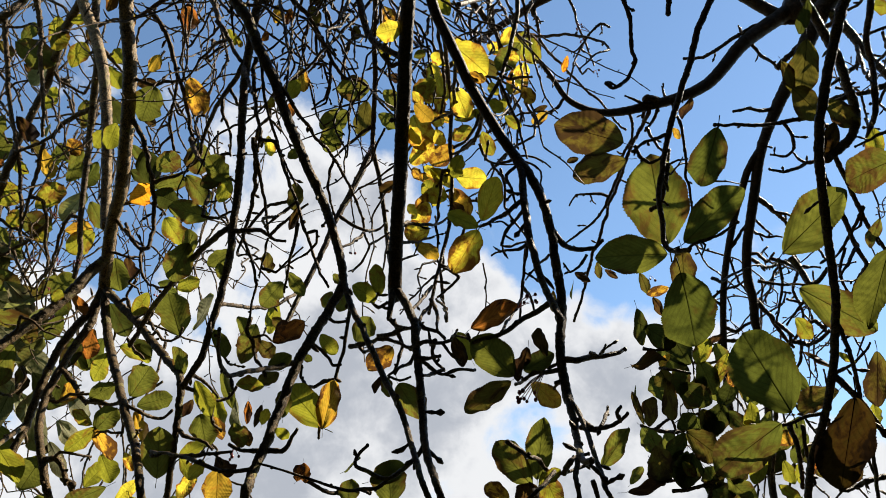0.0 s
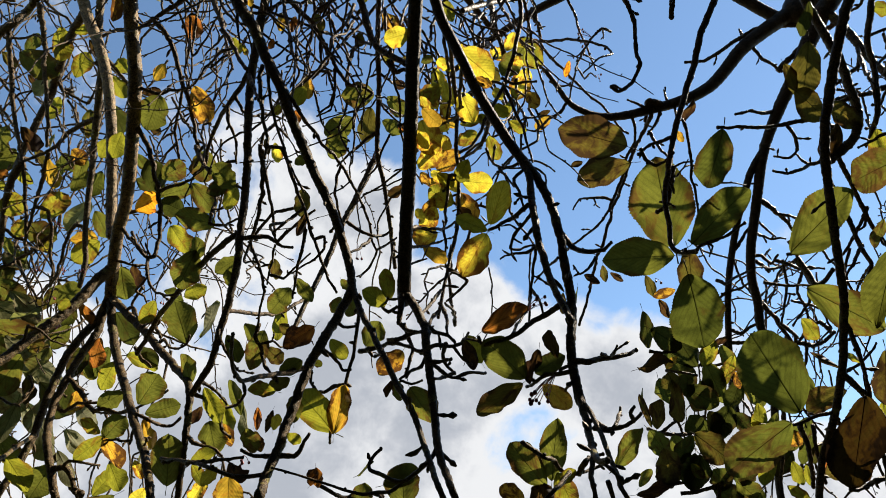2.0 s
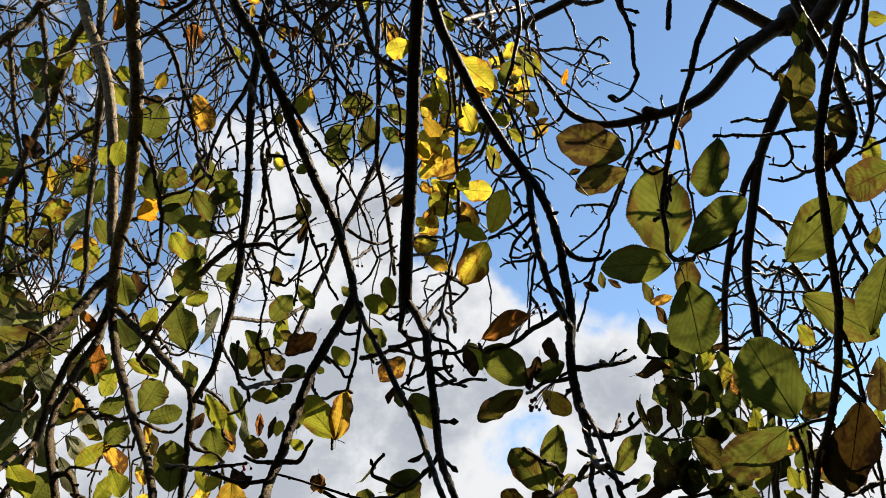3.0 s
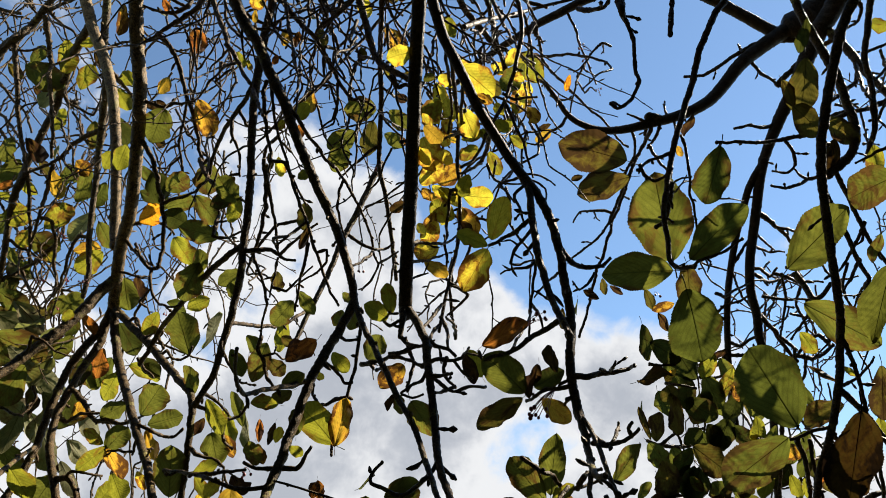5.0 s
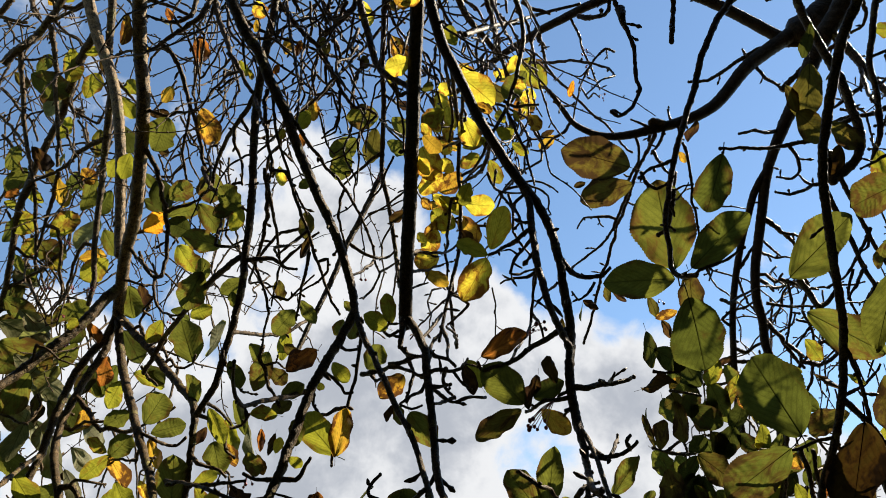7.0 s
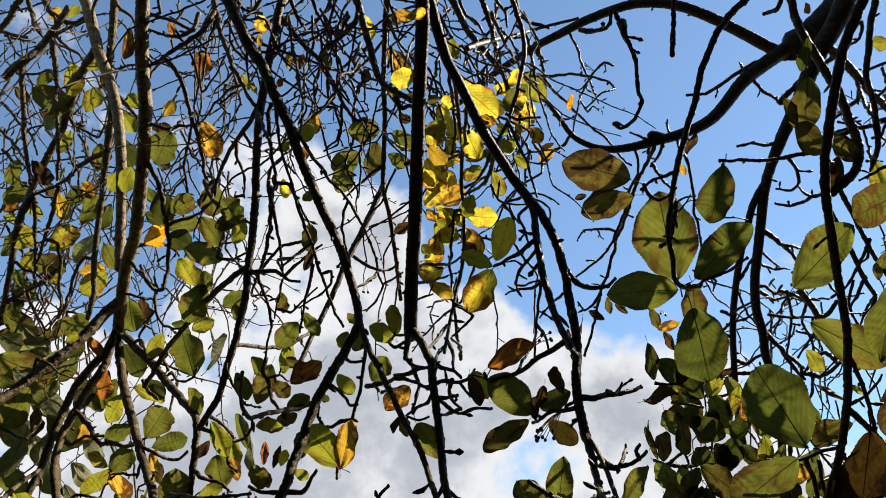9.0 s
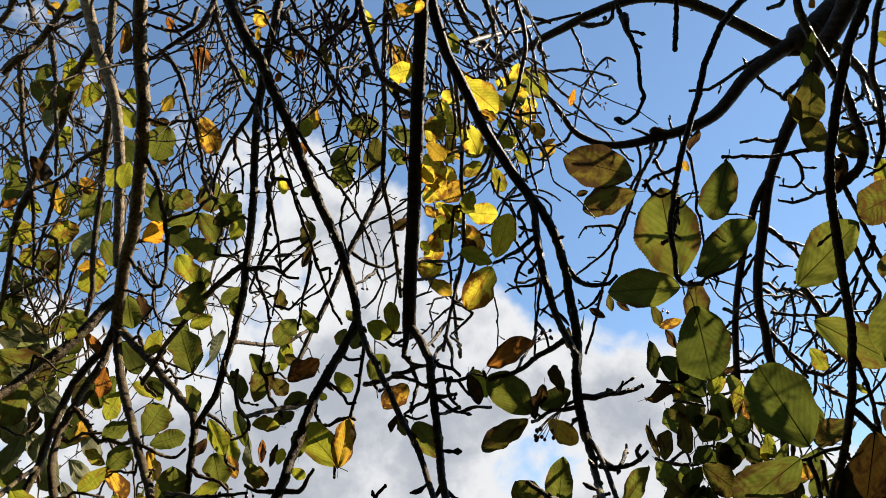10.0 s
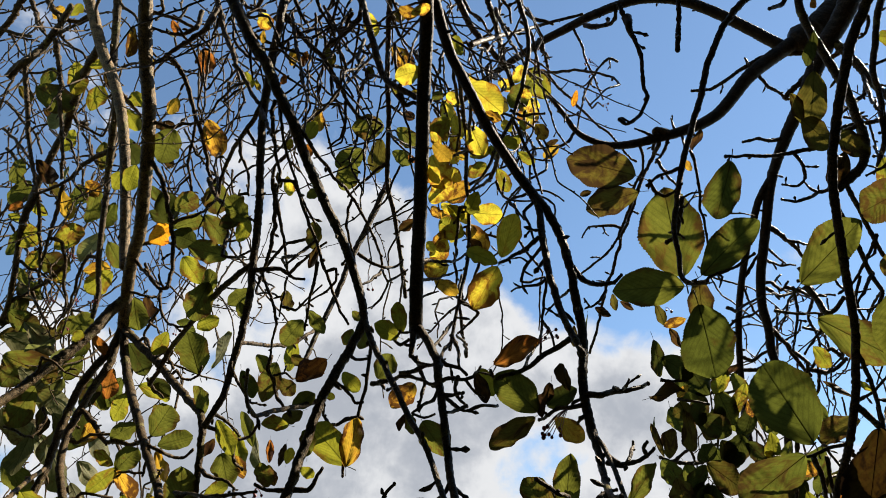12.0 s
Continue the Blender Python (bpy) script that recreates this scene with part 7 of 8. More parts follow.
leaf("green", (-0.029, 0.760, 2.342), (-0.014, 0.756, 2.350), 0.71)
leaf("yellow", (-0.015, 1.102, 2.673), (0.002, 1.133, 2.628), 0.55)
leaf("lime", (-0.001, 0.956, 2.486), (-0.038, 0.971, 2.465), 0.74)
leaf("yellow", (-0.031, 0.796, 2.315), (-0.018, 0.807, 2.298), 0.59)
leaf("yellow", (0.005, 0.975, 2.513), (0.017, 0.999, 2.478), 0.52)
leaf("yellow", (0.030, 0.932, 2.448), (0.051, 0.960, 2.408), 0.69)
leaf("ochre", (-0.028, 0.790, 2.287), (-0.004, 0.803, 2.267), 0.64)
leaf("yellow", (0.001, 0.994, 2.489), (0.011, 1.009, 2.459), 0.56)
leaf("yellow", (0.001, 1.047, 2.491), (0.027, 1.053, 2.479), 0.59)
leaf("lime", (0.062, 1.054, 2.468), (0.028, 1.066, 2.449), 0.65)
leaf("lime", (0.032, 1.040, 2.473), (0.070, 1.034, 2.487), 0.55)
leaf("yellow", (-0.030, 0.812, 2.286), (-0.010, 0.841, 2.249), 0.77)
leaf("yellow", (-0.034, 0.858, 2.238), (-0.001, 0.843, 2.263), 0.67)
leaf("ochre", (0.031, 1.071, 2.440), (-0.011, 1.087, 2.411), 0.73)
leaf("lime", (0.073, 0.947, 2.370), (0.089, 0.971, 2.340), 0.57)
leaf("lime", (0.066, 1.034, 2.492), (0.084, 1.045, 2.476), 0.62)
leaf("yellow", (0.026, 0.853, 2.461), (0.081, 0.876, 2.426), 0.78, sway=0.06)
leaf("umber", (0.102, 1.549, 3.124), (0.168, 1.576, 3.093), 0.60)
leaf("ochre", (0.047, 0.844, 2.395), (0.074, 0.849, 2.386), 0.58)
leaf("yellow", (0.108, 1.222, 2.845), (0.147, 1.232, 2.832), 0.72)
leaf("yellow", (0.143, 1.058, 2.723), (0.126, 1.079, 2.694), 0.58)
leaf("lime", (0.254, 1.403, 2.969), (0.192, 1.358, 3.023), 0.77)
leaf("green", (0.154, 1.036, 2.657), (0.114, 1.069, 2.616), 0.64)
leaf("yellow", (0.220, 1.408, 2.974), (0.187, 1.455, 2.908), 0.61)
leaf("lime", (0.129, 1.052, 2.571), (0.138, 1.064, 2.554), 0.53)
leaf("ochre", (0.157, 1.054, 2.562), (0.180, 1.069, 2.541), 0.79)
leaf("lime", (0.131, 1.077, 2.557), (0.110, 1.094, 2.535), 0.56)
leaf("lime", (0.126, 1.090, 2.525), (0.157, 1.104, 2.510), 0.60)
leaf("ochre", (0.270, 1.429, 2.834), (0.232, 1.446, 2.807), 0.57)
leaf("brown", (0.270, 1.431, 2.852), (0.237, 1.439, 2.840), 0.43)
leaf("orange", (0.328, 1.410, 3.001), (0.318, 1.436, 2.968), 0.40)
leaf("lime", (0.094, 1.048, 2.526), (0.121, 1.058, 2.510), 0.70)
leaf("lime", (0.042, 0.998, 2.363), (0.025, 1.015, 2.330), 0.65)
leaf("yellow", (0.034, 1.060, 2.365), (0.086, 1.062, 2.357), 0.73)
leaf("lime", (0.018, 1.034, 2.299), (-0.024, 1.025, 2.320), 0.77)
leaf("lime", (-0.008, 1.006, 2.341), (0.019, 1.019, 2.323), 0.65)
leaf("ochre", (-0.029, 1.023, 2.341), (-0.005, 1.032, 2.333), 0.61)
leaf("ochre", (-0.013, 1.029, 2.308), (-0.033, 1.047, 2.276), 0.53)
leaf("ochre", (0.024, 1.030, 2.319), (0.057, 1.053, 2.279), 0.61)
leaf("brown", (0.027, 1.019, 2.283), (0.046, 1.026, 2.268), 0.56)
leaf("yellow", (0.065, 0.884, 2.161), (0.085, 0.850, 2.211), 0.53)
leaf("lime", (0.063, 0.923, 2.176), (0.017, 0.917, 2.195), 0.49)
leaf("yellow", (0.061, 0.904, 2.159), (0.026, 0.932, 2.106), 0.62)
leaf("yellow", (-0.011, 1.025, 2.287), (-0.032, 1.046, 2.255), 0.73)
leaf("yellow", (-0.008, 0.981, 2.209), (-0.046, 0.983, 2.200), 0.91)
leaf("ochre", (-0.030, 0.983, 2.186), (0.006, 0.994, 2.165), 0.52)
leaf("lime", (-0.073, 0.926, 2.066), (-0.078, 0.906, 2.105), 0.49)
leaf("lime", (-0.077, 0.932, 2.064), (-0.111, 0.922, 2.079), 0.69)
leaf("green", (-0.135, 1.049, 2.141), (-0.146, 1.068, 2.111), 0.65)
leaf("green", (-0.174, 1.147, 2.221), (-0.160, 1.155, 2.206), 0.75)
leaf("green", (-0.159, 1.062, 2.143), (-0.174, 1.072, 2.121), 0.67)
leaf("brown", (-0.055, 0.898, 2.236), (-0.079, 0.905, 2.224), 0.57)
leaf("green", (-0.245, 1.014, 2.366), (-0.226, 1.007, 2.375), 0.77)
leaf("ochre", (0.154, 0.878, 2.052), (0.154, 0.894, 2.029), 0.36)
leaf("pale", (0.364, 1.737, 2.516), (0.360, 1.763, 2.481), 0.29)
leaf("brown", (0.177, 0.844, 2.060), (0.197, 0.849, 2.049), 0.43)
leaf("umber", (0.391, 1.261, 2.601), (0.246, 1.237, 2.637), 0.60, sway=0.06)
leaf("umber", (0.396, 1.279, 2.572), (0.285, 1.307, 2.549), 0.53)
leaf("brown", (0.297, 1.278, 2.574), (0.273, 1.285, 2.567), 0.53)
leaf("green", (0.397, 1.117, 2.266), (0.353, 1.026, 2.387), 0.70, sway=0.06)
leaf("green", (0.366, 1.039, 2.202), (0.254, 1.052, 2.206), 0.55, sway=0.06)
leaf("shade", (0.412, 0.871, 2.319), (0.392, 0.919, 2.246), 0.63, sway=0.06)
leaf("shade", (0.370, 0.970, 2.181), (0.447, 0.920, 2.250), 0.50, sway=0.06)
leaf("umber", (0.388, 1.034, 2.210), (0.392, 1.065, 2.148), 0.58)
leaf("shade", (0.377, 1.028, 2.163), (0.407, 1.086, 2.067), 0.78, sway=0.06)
leaf("dark", (0.750, 1.066, 2.819), (0.738, 1.103, 2.760), 0.39)
leaf("umber", (0.724, 1.073, 2.713), (0.716, 1.133, 2.615), 0.55)
leaf("umber", (0.676, 1.097, 2.676), (0.703, 1.122, 2.630), 0.49)
leaf("umber", (0.693, 1.117, 2.624), (0.759, 1.152, 2.584), 0.71)
leaf("umber", (0.774, 1.151, 2.626), (0.839, 1.177, 2.583), 0.54)
leaf("withered", (0.782, 1.159, 2.576), (0.771, 1.195, 2.513), 0.53)
leaf("withered", (0.753, 1.165, 2.567), (0.762, 1.203, 2.513), 0.37)
leaf("green", (0.663, 0.879, 2.270), (0.584, 0.891, 2.240), 0.71, sway=0.06)
leaf("green", (0.493, 0.934, 2.144), (0.579, 0.887, 2.215), 0.59, sway=0.06)
leaf("green", (0.536, 0.996, 2.120), (0.645, 1.017, 2.064), 0.47, sway=0.06)
leaf("green", (0.655, 0.947, 2.160), (0.620, 1.002, 2.059), 0.49, sway=0.06)
leaf("lime", (0.860, 1.165, 2.566), (0.870, 1.207, 2.514), 0.64)
leaf("lime", (0.906, 1.106, 2.849), (0.952, 1.109, 2.847), 0.73)
leaf("shade", (0.542, 1.122, 1.975), (0.466, 1.059, 2.077), 0.71, sway=0.06)
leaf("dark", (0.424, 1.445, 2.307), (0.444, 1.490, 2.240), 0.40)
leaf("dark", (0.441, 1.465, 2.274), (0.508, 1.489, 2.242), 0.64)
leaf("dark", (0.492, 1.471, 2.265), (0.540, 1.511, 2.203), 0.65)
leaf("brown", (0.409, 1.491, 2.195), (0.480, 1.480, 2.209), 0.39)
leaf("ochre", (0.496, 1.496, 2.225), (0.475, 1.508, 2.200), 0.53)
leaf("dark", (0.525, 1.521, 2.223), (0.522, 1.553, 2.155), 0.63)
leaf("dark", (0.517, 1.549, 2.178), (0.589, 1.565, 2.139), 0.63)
leaf("umber", (0.456, 1.511, 2.163), (0.496, 1.500, 2.180), 0.81)
leaf("umber", (0.476, 1.494, 2.171), (0.500, 1.531, 2.093), 0.51)
leaf("umber", (0.445, 1.548, 2.085), (0.453, 1.517, 2.139), 0.56)
leaf("umber", (0.435, 1.547, 2.088), (0.407, 1.507, 2.146), 0.19)
leaf("pale", (0.435, 1.539, 2.100), (0.431, 1.507, 2.145), 0.11)
leaf("lime", (0.615, 1.571, 2.294), (0.583, 1.598, 2.246), 0.61)
leaf("brown", (0.643, 1.565, 2.303), (0.611, 1.578, 2.283), 0.38)
leaf("green", (0.593, 1.598, 2.251), (0.629, 1.632, 2.186), 0.68)
leaf("lime", (0.656, 1.588, 2.267), (0.634, 1.632, 2.208), 0.47)
leaf("ochre", (0.621, 1.514, 2.197), (0.631, 1.533, 2.166), 0.48)
leaf("lime", (0.626, 1.452, 2.107), (0.632, 1.477, 2.055), 0.59)
leaf("lime", (0.615, 1.472, 2.075), (0.640, 1.479, 2.058), 0.63)
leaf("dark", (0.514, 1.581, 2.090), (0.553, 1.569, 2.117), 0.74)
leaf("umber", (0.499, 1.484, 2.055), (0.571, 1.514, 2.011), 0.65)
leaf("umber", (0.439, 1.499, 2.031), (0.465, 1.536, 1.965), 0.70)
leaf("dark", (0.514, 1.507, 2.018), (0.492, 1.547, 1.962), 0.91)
leaf("lime", (0.487, 1.496, 1.999), (0.511, 1.508, 1.972), 0.57)
leaf("shade", (0.449, 0.964, 1.907), (0.369, 1.008, 1.854), 0.61, sway=0.06)
leaf("withered", (0.527, 0.917, 1.926), (0.518, 0.990, 1.830), 0.63, sway=0.06)
leaf("umber", (0.693, 1.248, 2.057), (0.623, 1.269, 2.028), 0.62)
leaf("pale", (0.566, 1.150, 2.023), (0.564, 1.172, 1.978), 0.29)
leaf("ochre", (0.589, 1.288, 1.993), (0.618, 1.296, 1.978), 0.89)
leaf("lime", (0.713, 1.363, 2.249), (0.750, 1.391, 2.213), 0.57)
leaf("lime", (0.663, 1.390, 2.206), (0.707, 1.399, 2.193), 0.39)
leaf("brown", (0.681, 1.306, 2.152), (0.731, 1.318, 2.126), 0.21)
leaf("lime", (0.743, 1.306, 2.151), (0.774, 1.314, 2.135), 0.35)
leaf("umber", (0.641, 1.026, 2.034), (0.638, 1.061, 1.963), 0.50)
leaf("lime", (0.696, 1.162, 2.004), (0.705, 1.186, 1.967), 0.56)
leaf("dark", (0.611, 1.552, 2.136), (0.581, 1.583, 2.077), 0.74)
leaf("dark", (0.617, 1.560, 2.123), (0.660, 1.580, 2.089), 0.62)
leaf("umber", (0.564, 1.558, 2.126), (0.602, 1.594, 2.080), 0.61)
leaf("rust", (0.656, 1.311, 1.956), (0.654, 1.329, 1.932), 0.42)
leaf("lime", (0.613, 1.408, 1.989), (0.595, 1.437, 1.942), 0.55)
leaf("lime", (0.648, 1.414, 1.980), (0.670, 1.440, 1.943), 0.49)
leaf("lime", (0.674, 1.417, 1.975), (0.681, 1.434, 1.941), 0.38)
leaf("umber", (0.402, 1.318, 2.322), (0.425, 1.345, 2.288), 0.42)
leaf("ochre", (0.430, 1.244, 2.251), (0.390, 1.255, 2.240), 0.45)
leaf("brown", (0.429, 1.343, 2.282), (0.454, 1.364, 2.248), 0.39)
leaf("umber", (0.339, 1.393, 2.389), (0.346, 1.415, 2.361), 0.46)
leaf("brown", (0.355, 1.402, 2.376), (0.383, 1.410, 2.360), 0.40)
leaf("brown", (0.616, 1.397, 2.855), (0.599, 1.432, 2.812), 0.44)
leaf("ochre", (0.495, 1.244, 2.629), (0.510, 1.255, 2.609), 0.57)
leaf("green", (0.612, 1.657, 2.251), (0.663, 1.701, 2.195), 0.48)
leaf("green", (0.633, 1.585, 2.083), (0.610, 1.624, 2.031), 0.68)
leaf("dark", (0.633, 1.504, 2.024), (0.595, 1.546, 1.971), 0.62)
leaf("lime", (0.734, 1.521, 2.185), (0.767, 1.551, 2.143), 0.43)
leaf("green", (0.364, 1.438, 1.941), (0.385, 1.416, 1.968), 0.51)
leaf("sunpale", (-1.006, 1.608, 2.329), (-0.948, 1.634, 2.280), 0.64)
leaf("sunpale", (-0.905, 1.622, 2.307), (-0.955, 1.661, 2.249), 0.56)
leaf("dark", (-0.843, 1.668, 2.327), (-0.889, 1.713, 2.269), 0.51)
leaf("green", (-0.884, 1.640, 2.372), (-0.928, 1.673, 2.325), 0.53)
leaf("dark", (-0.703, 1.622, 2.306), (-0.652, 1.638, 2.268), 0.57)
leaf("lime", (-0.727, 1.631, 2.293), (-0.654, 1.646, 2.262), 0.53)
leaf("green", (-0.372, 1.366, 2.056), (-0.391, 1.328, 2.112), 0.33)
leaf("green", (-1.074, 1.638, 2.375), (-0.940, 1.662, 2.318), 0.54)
leaf("sunpale", (-0.943, 1.690, 2.387), (-1.035, 1.727, 2.312), 0.58)
leaf("sunpale", (-1.048, 1.657, 2.251), (-0.960, 1.697, 2.188), 0.66)
leaf("sunpale", (-1.022, 1.721, 2.338), (-0.927, 1.760, 2.267), 0.65)
leaf("sunpale", (-0.909, 1.676, 2.220), (-0.953, 1.719, 2.141), 0.62)
leaf("sunpale", (-0.916, 1.654, 2.161), (-0.855, 1.707, 2.072), 0.55)
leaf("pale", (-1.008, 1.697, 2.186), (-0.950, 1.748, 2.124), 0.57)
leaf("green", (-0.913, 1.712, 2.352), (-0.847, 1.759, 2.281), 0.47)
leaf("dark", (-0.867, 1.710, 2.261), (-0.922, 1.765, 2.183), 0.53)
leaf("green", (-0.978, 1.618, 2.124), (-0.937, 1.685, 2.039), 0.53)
leaf("sunpale", (-1.078, 1.685, 2.488), (-0.981, 1.720, 2.406), 0.51)
leaf("pale", (-0.938, 1.594, 2.351), (-0.997, 1.630, 2.307), 0.31)
leaf("pale", (-0.977, 1.610, 2.232), (-0.931, 1.621, 2.205), 0.36)
leaf("pale", (-0.789, 1.561, 2.121), (-0.762, 1.583, 2.080), 0.29)
leaf("pale", (-0.797, 1.536, 2.068), (-0.772, 1.562, 2.031), 0.34)
leaf("shade", (-1.150, 1.714, 2.536), (-1.076, 1.752, 2.487), 0.66)
leaf("shade", (-0.811, 1.715, 2.347), (-0.856, 1.756, 2.286), 0.52)
leaf("green", (-1.141, 1.805, 2.675), (-1.207, 1.831, 2.632), 0.54)
leaf("lime", (-1.053, 1.763, 2.648), (-1.103, 1.740, 2.691), 0.57)
leaf("green", (-0.997, 1.766, 2.547), (-1.044, 1.791, 2.507), 0.63)
leaf("shade", (-0.919, 1.701, 2.464), (-0.946, 1.728, 2.411), 0.61)
leaf("green", (-1.201, 1.693, 2.947), (-1.258, 1.725, 2.886), 0.58)
leaf("shade", (-1.064, 1.697, 2.847), (-1.028, 1.657, 2.899), 0.50)
leaf("lime", (-1.126, 1.705, 2.834), (-1.172, 1.683, 2.858), 0.60)
leaf("rust", (-1.251, 1.703, 2.932), (-1.213, 1.697, 2.949), 0.50)
leaf("brown", (-1.164, 1.582, 3.125), (-1.140, 1.614, 3.086), 0.38)
leaf("shade", (-0.914, 1.647, 2.832), (-0.949, 1.681, 2.773), 0.57)
leaf("shade", (-0.579, 1.522, 2.372), (-0.619, 1.507, 2.394), 0.57)
leaf("green", (-0.365, 1.391, 2.204), (-0.388, 1.364, 2.243), 0.51)
leaf("umber", (-0.287, 1.333, 2.203), (-0.310, 1.323, 2.223), 0.65)
leaf("yellow", (0.012, 1.045, 2.465), (-0.015, 1.032, 2.480), 0.74)
leaf("yellow", (0.016, 1.052, 2.428), (-0.009, 1.044, 2.448), 0.78)
leaf("yellow", (-0.020, 0.818, 2.240), (-0.033, 0.806, 2.259), 0.70)
leaf("yellow", (0.015, 0.914, 2.479), (-0.008, 0.904, 2.497), 0.66)
leaf("yellow", (-0.008, 1.001, 2.475), (-0.024, 0.988, 2.494), 0.76)
leaf("yellow", (-0.019, 1.006, 2.345), (0.002, 1.015, 2.332), 0.68)
leaf("yellow", (0.011, 1.019, 2.350), (0.023, 1.036, 2.323), 0.54)
leaf("ochre", (-0.019, 0.885, 2.229), (-0.031, 0.875, 2.245), 0.63)
leaf("yellow", (-0.004, 1.057, 2.301), (0.010, 1.044, 2.322), 0.67)
leaf("yellow", (-0.028, 0.973, 2.229), (-0.042, 0.967, 2.243), 0.72)
leaf("yellow", (0.083, 1.527, 3.138), (0.033, 1.513, 3.162), 0.60)
leaf("yellow", (0.113, 1.073, 2.560), (0.098, 1.062, 2.580), 0.75)
leaf("yellow", (0.151, 1.035, 2.610), (0.129, 1.026, 2.623), 0.67)
leaf("green", (0.602, 1.616, 2.222), (0.567, 1.650, 2.156), 0.61)
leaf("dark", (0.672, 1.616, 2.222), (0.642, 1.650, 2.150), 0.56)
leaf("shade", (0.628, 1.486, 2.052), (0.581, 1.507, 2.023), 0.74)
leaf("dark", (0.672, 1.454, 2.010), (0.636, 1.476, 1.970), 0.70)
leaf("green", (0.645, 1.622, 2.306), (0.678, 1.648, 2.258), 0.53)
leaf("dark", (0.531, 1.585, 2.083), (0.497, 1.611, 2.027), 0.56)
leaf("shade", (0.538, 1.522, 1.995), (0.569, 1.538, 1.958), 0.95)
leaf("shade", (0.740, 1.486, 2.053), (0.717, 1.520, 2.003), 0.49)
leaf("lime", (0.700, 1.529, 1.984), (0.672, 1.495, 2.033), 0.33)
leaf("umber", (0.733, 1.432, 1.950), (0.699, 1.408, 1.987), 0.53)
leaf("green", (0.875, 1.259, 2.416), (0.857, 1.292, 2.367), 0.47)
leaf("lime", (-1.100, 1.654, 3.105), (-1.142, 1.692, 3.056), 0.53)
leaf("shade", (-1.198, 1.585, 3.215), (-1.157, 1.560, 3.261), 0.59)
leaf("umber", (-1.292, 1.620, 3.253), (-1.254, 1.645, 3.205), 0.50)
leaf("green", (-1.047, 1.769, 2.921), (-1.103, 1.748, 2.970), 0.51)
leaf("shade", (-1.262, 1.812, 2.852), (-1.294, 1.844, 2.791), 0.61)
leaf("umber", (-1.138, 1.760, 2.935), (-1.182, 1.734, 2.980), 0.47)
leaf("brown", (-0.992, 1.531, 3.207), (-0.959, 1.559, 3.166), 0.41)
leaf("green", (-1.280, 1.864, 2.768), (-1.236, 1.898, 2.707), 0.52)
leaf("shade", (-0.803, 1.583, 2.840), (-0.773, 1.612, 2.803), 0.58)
leaf("sunpale", (-1.130, 1.701, 2.464), (-1.018, 1.735, 2.414), 0.68, sway=0.06)
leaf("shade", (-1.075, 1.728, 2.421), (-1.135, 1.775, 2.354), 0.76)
leaf("sunpale", (-1.141, 1.831, 2.633), (-1.203, 1.799, 2.672), 0.85)
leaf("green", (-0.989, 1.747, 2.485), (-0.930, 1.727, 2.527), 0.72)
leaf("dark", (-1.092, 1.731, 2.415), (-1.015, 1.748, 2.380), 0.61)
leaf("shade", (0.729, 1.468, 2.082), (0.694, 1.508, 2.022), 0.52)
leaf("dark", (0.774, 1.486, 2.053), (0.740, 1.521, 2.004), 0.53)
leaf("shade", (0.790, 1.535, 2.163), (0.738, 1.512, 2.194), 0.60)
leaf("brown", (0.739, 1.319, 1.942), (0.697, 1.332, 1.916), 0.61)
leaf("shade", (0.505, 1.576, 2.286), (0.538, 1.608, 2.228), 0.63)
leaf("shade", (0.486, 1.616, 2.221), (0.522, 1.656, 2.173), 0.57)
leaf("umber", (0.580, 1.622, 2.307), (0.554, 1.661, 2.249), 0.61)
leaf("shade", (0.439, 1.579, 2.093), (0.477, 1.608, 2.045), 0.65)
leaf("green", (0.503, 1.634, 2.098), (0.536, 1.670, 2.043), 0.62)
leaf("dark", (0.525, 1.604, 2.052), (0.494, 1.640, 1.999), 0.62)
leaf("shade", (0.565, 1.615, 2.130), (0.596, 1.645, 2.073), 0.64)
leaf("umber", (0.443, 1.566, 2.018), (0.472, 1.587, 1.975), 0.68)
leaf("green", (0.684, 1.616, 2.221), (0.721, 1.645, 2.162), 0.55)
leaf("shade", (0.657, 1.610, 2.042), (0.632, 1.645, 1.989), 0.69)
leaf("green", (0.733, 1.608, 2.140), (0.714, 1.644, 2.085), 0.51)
leaf("lime", (0.606, 1.587, 2.362), (0.631, 1.616, 2.327), 0.49)
leaf("rust", (-0.163, 0.977, 1.855), (-0.158, 0.990, 1.832), 0.57)
leaf("green", (-0.048, 0.930, 1.796), (-0.049, 0.904, 1.840), 0.81)
leaf("green", (-0.101, 0.951, 1.800), (-0.097, 0.936, 1.826), 0.81)
leaf("ochre", (0.079, 0.792, 1.773), (0.054, 0.785, 1.784), 0.64)
leaf("brown", (0.098, 0.798, 1.762), (0.101, 0.784, 1.786), 0.92)
leaf("lime", (0.112, 0.778, 1.796), (0.128, 0.796, 1.766), 0.62)
leaf("ochre", (-0.314, 1.133, 1.887), (-0.319, 1.163, 1.836), 0.72)
leaf("yellow", (-0.363, 1.185, 1.898), (-0.389, 1.210, 1.855), 0.43)
leaf("green", (-0.655, 1.558, 1.958), (-0.744, 1.578, 1.923), 0.37)
leaf("yellow", (-0.553, 1.448, 1.945), (-0.594, 1.471, 1.907), 0.45)
leaf("lime", (-0.699, 1.558, 1.957), (-0.654, 1.533, 1.998), 0.55)
leaf("brown", (0.387, 1.555, 1.953), (0.483, 1.542, 1.974), 0.27)
leaf("dark", (0.504, 1.512, 2.025), (0.498, 1.553, 1.955), 0.44)
leaf("dark", (0.541, 1.546, 1.967), (0.602, 1.565, 1.934), 0.66)
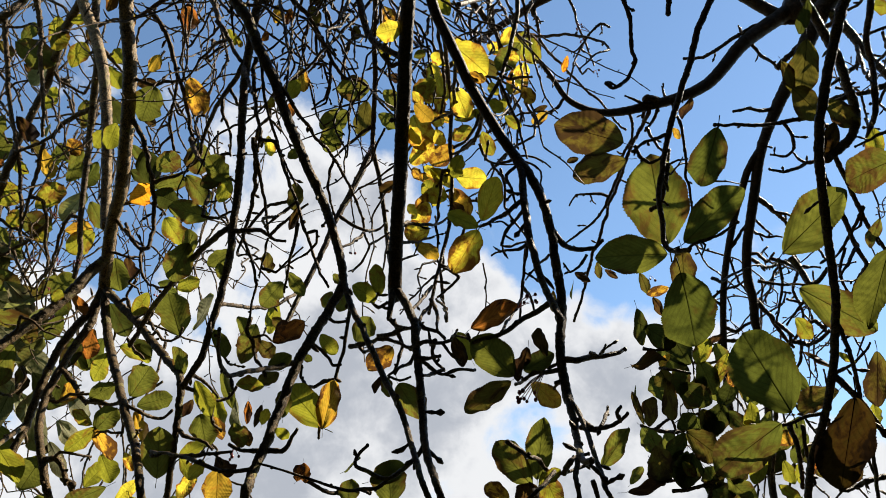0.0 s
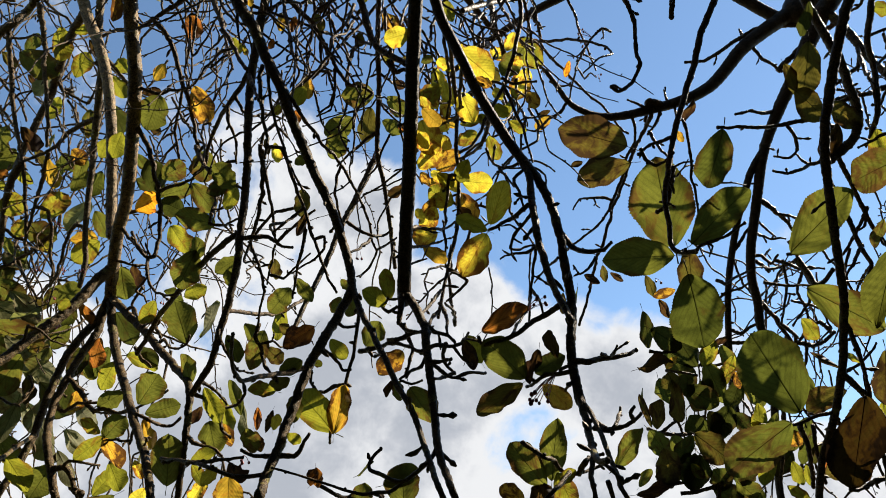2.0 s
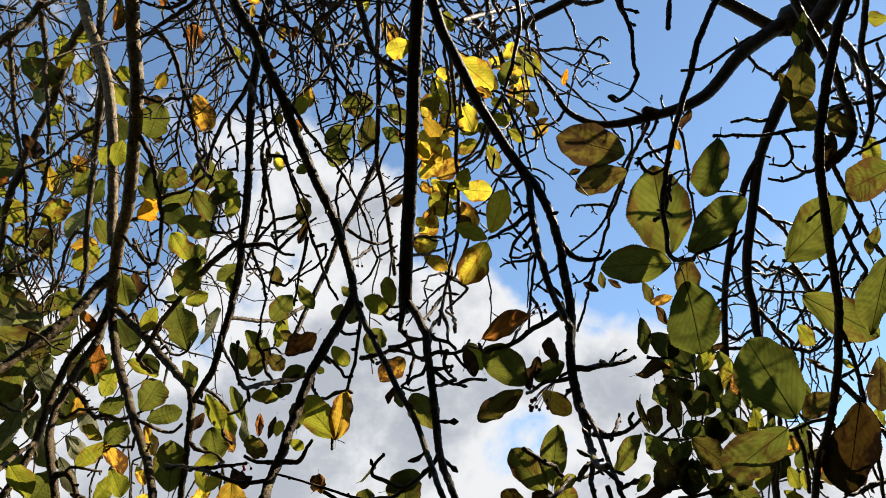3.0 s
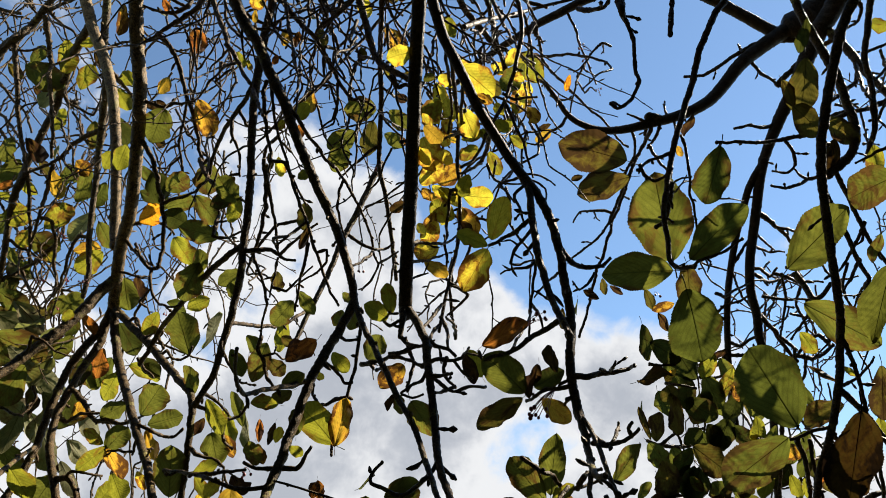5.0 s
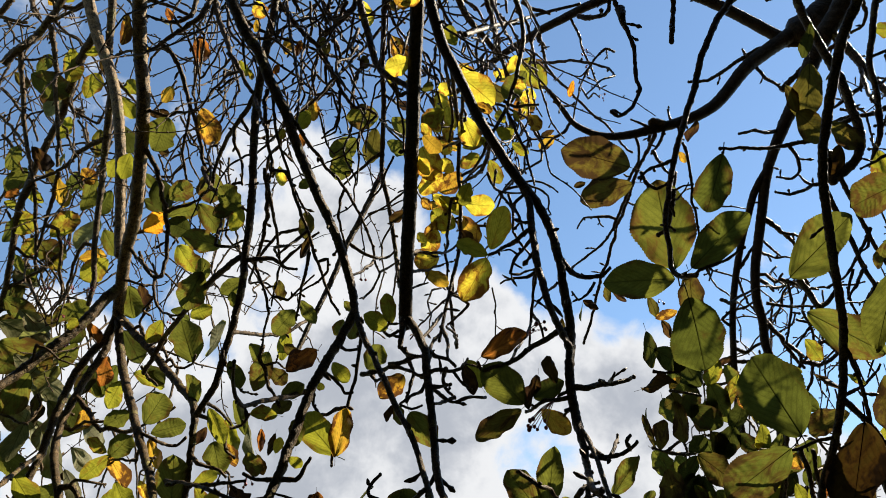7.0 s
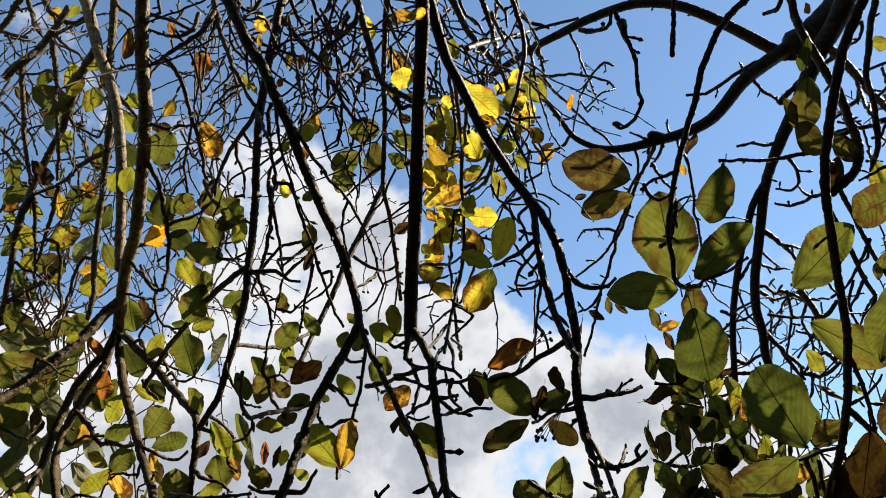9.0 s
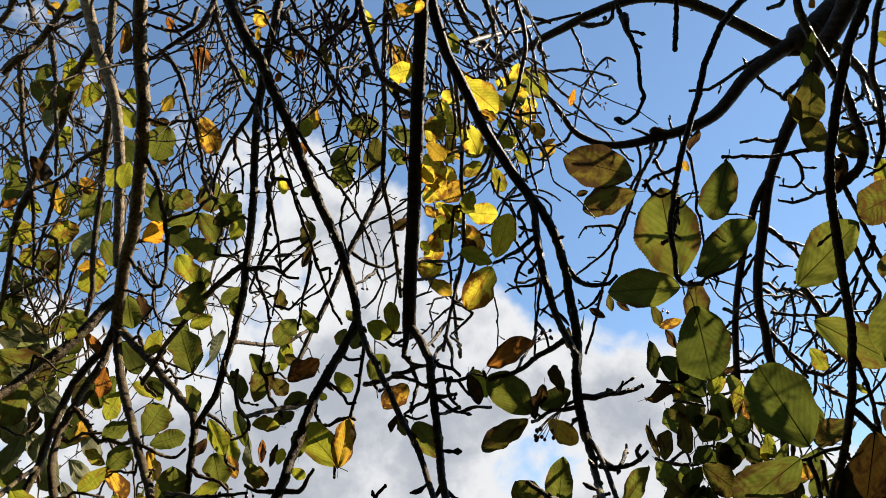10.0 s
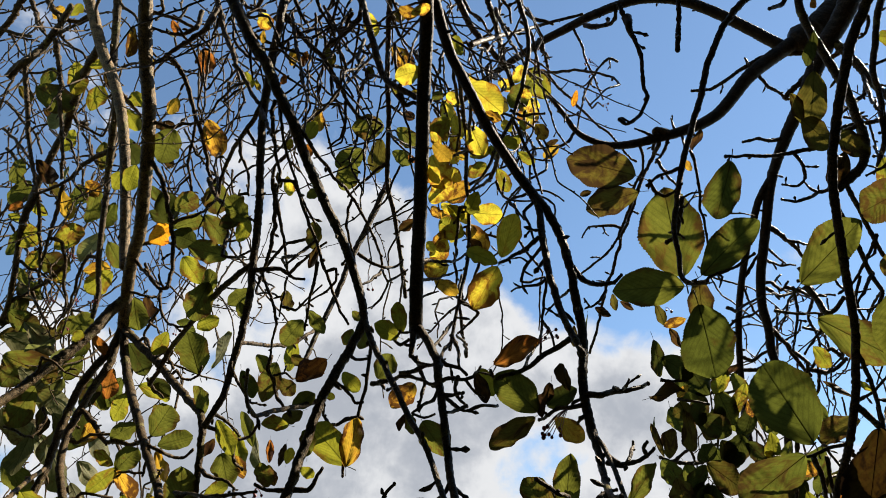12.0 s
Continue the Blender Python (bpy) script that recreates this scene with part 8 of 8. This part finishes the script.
leaf("green", (0.586, 1.541, 1.975), (0.647, 1.565, 1.934), 0.61)
leaf("lime", (0.642, 1.443, 1.943), (0.688, 1.461, 1.913), 0.40)
leaf("shade", (0.659, 1.243, 1.889), (0.630, 1.227, 1.916), 0.42)
leaf("shade", (0.591, 1.450, 1.932), (0.560, 1.477, 1.887), 0.69)
leaf("green", (0.686, 1.455, 1.924), (0.655, 1.477, 1.887), 0.60)
leaf("green", (-0.798, 1.569, 1.939), (-0.741, 1.597, 1.891), 0.57)
leaf("lime", (-0.566, 1.464, 1.918), (-0.534, 1.491, 1.873), 0.58)
leaf("shade", (-0.456, 1.361, 1.896), (-0.417, 1.383, 1.858), 0.66)
leaf("ochre", (-0.102, 0.999, 2.825), (-0.066, 1.009, 2.810), 0.67)
leaf("rust", (0.770, 1.062, 2.921), (0.779, 1.074, 2.902), 0.61)
leaf("yellow", (-0.054, 0.653, 2.389), (-0.028, 0.641, 2.389), 0.50)
leaf("pale", (-0.104, 0.876, 1.799), (-0.084, 0.857, 1.810), 0.60)
leaf("ochre", (-1.109, 1.409, 3.300), (-1.072, 1.386, 3.318), 0.70)
leaf("lime", (-1.056, 1.399, 3.298), (-1.020, 1.375, 3.317), 0.60)




# fruit
berries((0.106, 0.850, 1.900), 9)
berries((-0.317, 1.211, 1.926), 5)
berries((-1.070, 1.745, 2.582), 7)
berries((-0.995, 1.743, 2.585), 7)
berries((-0.922, 1.703, 2.554), 6)
berries((-0.998, 1.740, 2.495), 5)
berries((0.360, 1.378, 3.074), 7)
berries((0.360, 1.398, 3.042), 4)
berries((0.404, 1.443, 2.970), 4)
berries((-0.605, 1.475, 2.353), 2)
berries((-0.157, 1.254, 2.329), 3)
berries((-0.269, 1.165, 2.566), 2)
berries((-0.149, 1.271, 2.585), 3)
berries((0.128, 0.897, 2.051), 6)
berries((-0.944, 1.686, 2.393), 4)
berries((-1.030, 1.725, 2.707), 5)
berries((-1.198, 1.650, 2.922), 4)
berries((0.424, 1.326, 2.308), 2)
berries((-0.349, 1.252, 2.144), 3)
burr((-1.027, 1.571, 3.049))

# added out of view: limbs arching out from the trunk, and a leaf shell round the camera that blocks stray light
DOME = Vector((0.45, -0.35, 1.25))
toward_sun, heart = direction(SUN_AZIMUTH, SUN_HEIGHT), Vector((-0.2, 1.35, 2.4))


def outside(c):
    """True where the added shell is neither before the lens nor in the opening left for the sun."""
    f, u = 0.848 * c.y + 0.53 * (c.z - 1.6), 0.848 * (c.z - 1.6) - 0.53 * c.y
    if f > 0 and abs(c.x / f) < 0.76 and -0.54 < u / f < 0.56:
        return False
    off = c - heart
    return off.dot(toward_sun) < 0 or (off - toward_sun * off.dot(toward_sun)).length > 1.4


for i in range(30):
    way = direction(i * 12 + luck.uniform(-4, 4), 0)
    out = luck.uniform(2.5, 2.95)
    arch = [CROWN + Vector((0, 0, luck.uniform(-0.5, 0.0))), DOME + way * out * 0.42 + Vector((0, 0, luck.uniform(2.25, 2.5))),
            DOME + way * out * 0.8 + Vector((0, 0, luck.uniform(1.5, 1.8))), DOME + way * out + Vector((0, 0, luck.uniform(0.3, 0.6))),
            DOME + way * out * 1.02 + Vector((0, 0, luck.uniform(-0.6, -0.2)))]
    while len(arch) > 2 and not all(outside(Vector(p)) for p in glide(arch, 0.1)[0]):
        arch.pop()
    if all(outside(Vector(p)) for p in glide(arch, 0.1)[0]):
        stem("limb", luck.uniform(15, 24), 7.0 if len(arch) < 5 else 3.0, *arch, shoots=0.3, grain=0.03)

# the light-blocking shell: loose leaves all round, open to lens and sun
rest = Shell()
while len(rest.faces) < 150000:
    way = direction(luck.uniform(-180, 180), math.degrees(math.asin(luck.uniform(-0.32, 1.0))))
    swell = 1 + 0.16 * noise.noise(way * 2.3) + 0.10 * noise.noise(way * 6.0)
    c = DOME + Vector((way.x * 2.95, way.y * 2.95, way.z * 2.6)) * swell * luck.uniform(0.84, 1.0)
    if not outside(c) or noise.noise(c * 2.2) < -0.75:
        continue
    a = Vector([luck.gauss(0, 1) for _ in range(3)]).normalized()
    b = a.cross(Vector([luck.gauss(0, 1) for _ in range(3)])).normalized()
    size = luck.uniform(0.06, 0.11)
    first = len(rest.points)
    rest.points += [c - a * size, c + b * size * 0.62 + a * size * 0.1, c + a * size, c - b * size * 0.62 + a * size * 0.1]
    rest.faces += [(first, first + 1, first + 2), (first, first + 2, first + 3)]
shade_shell_leaves = part("foliage", rest.mesh("foliage", SHELL_LEAF), tree, "unseen shell of leaves added to block stray light")
shade_shell_leaves["kind"] = "stuff"
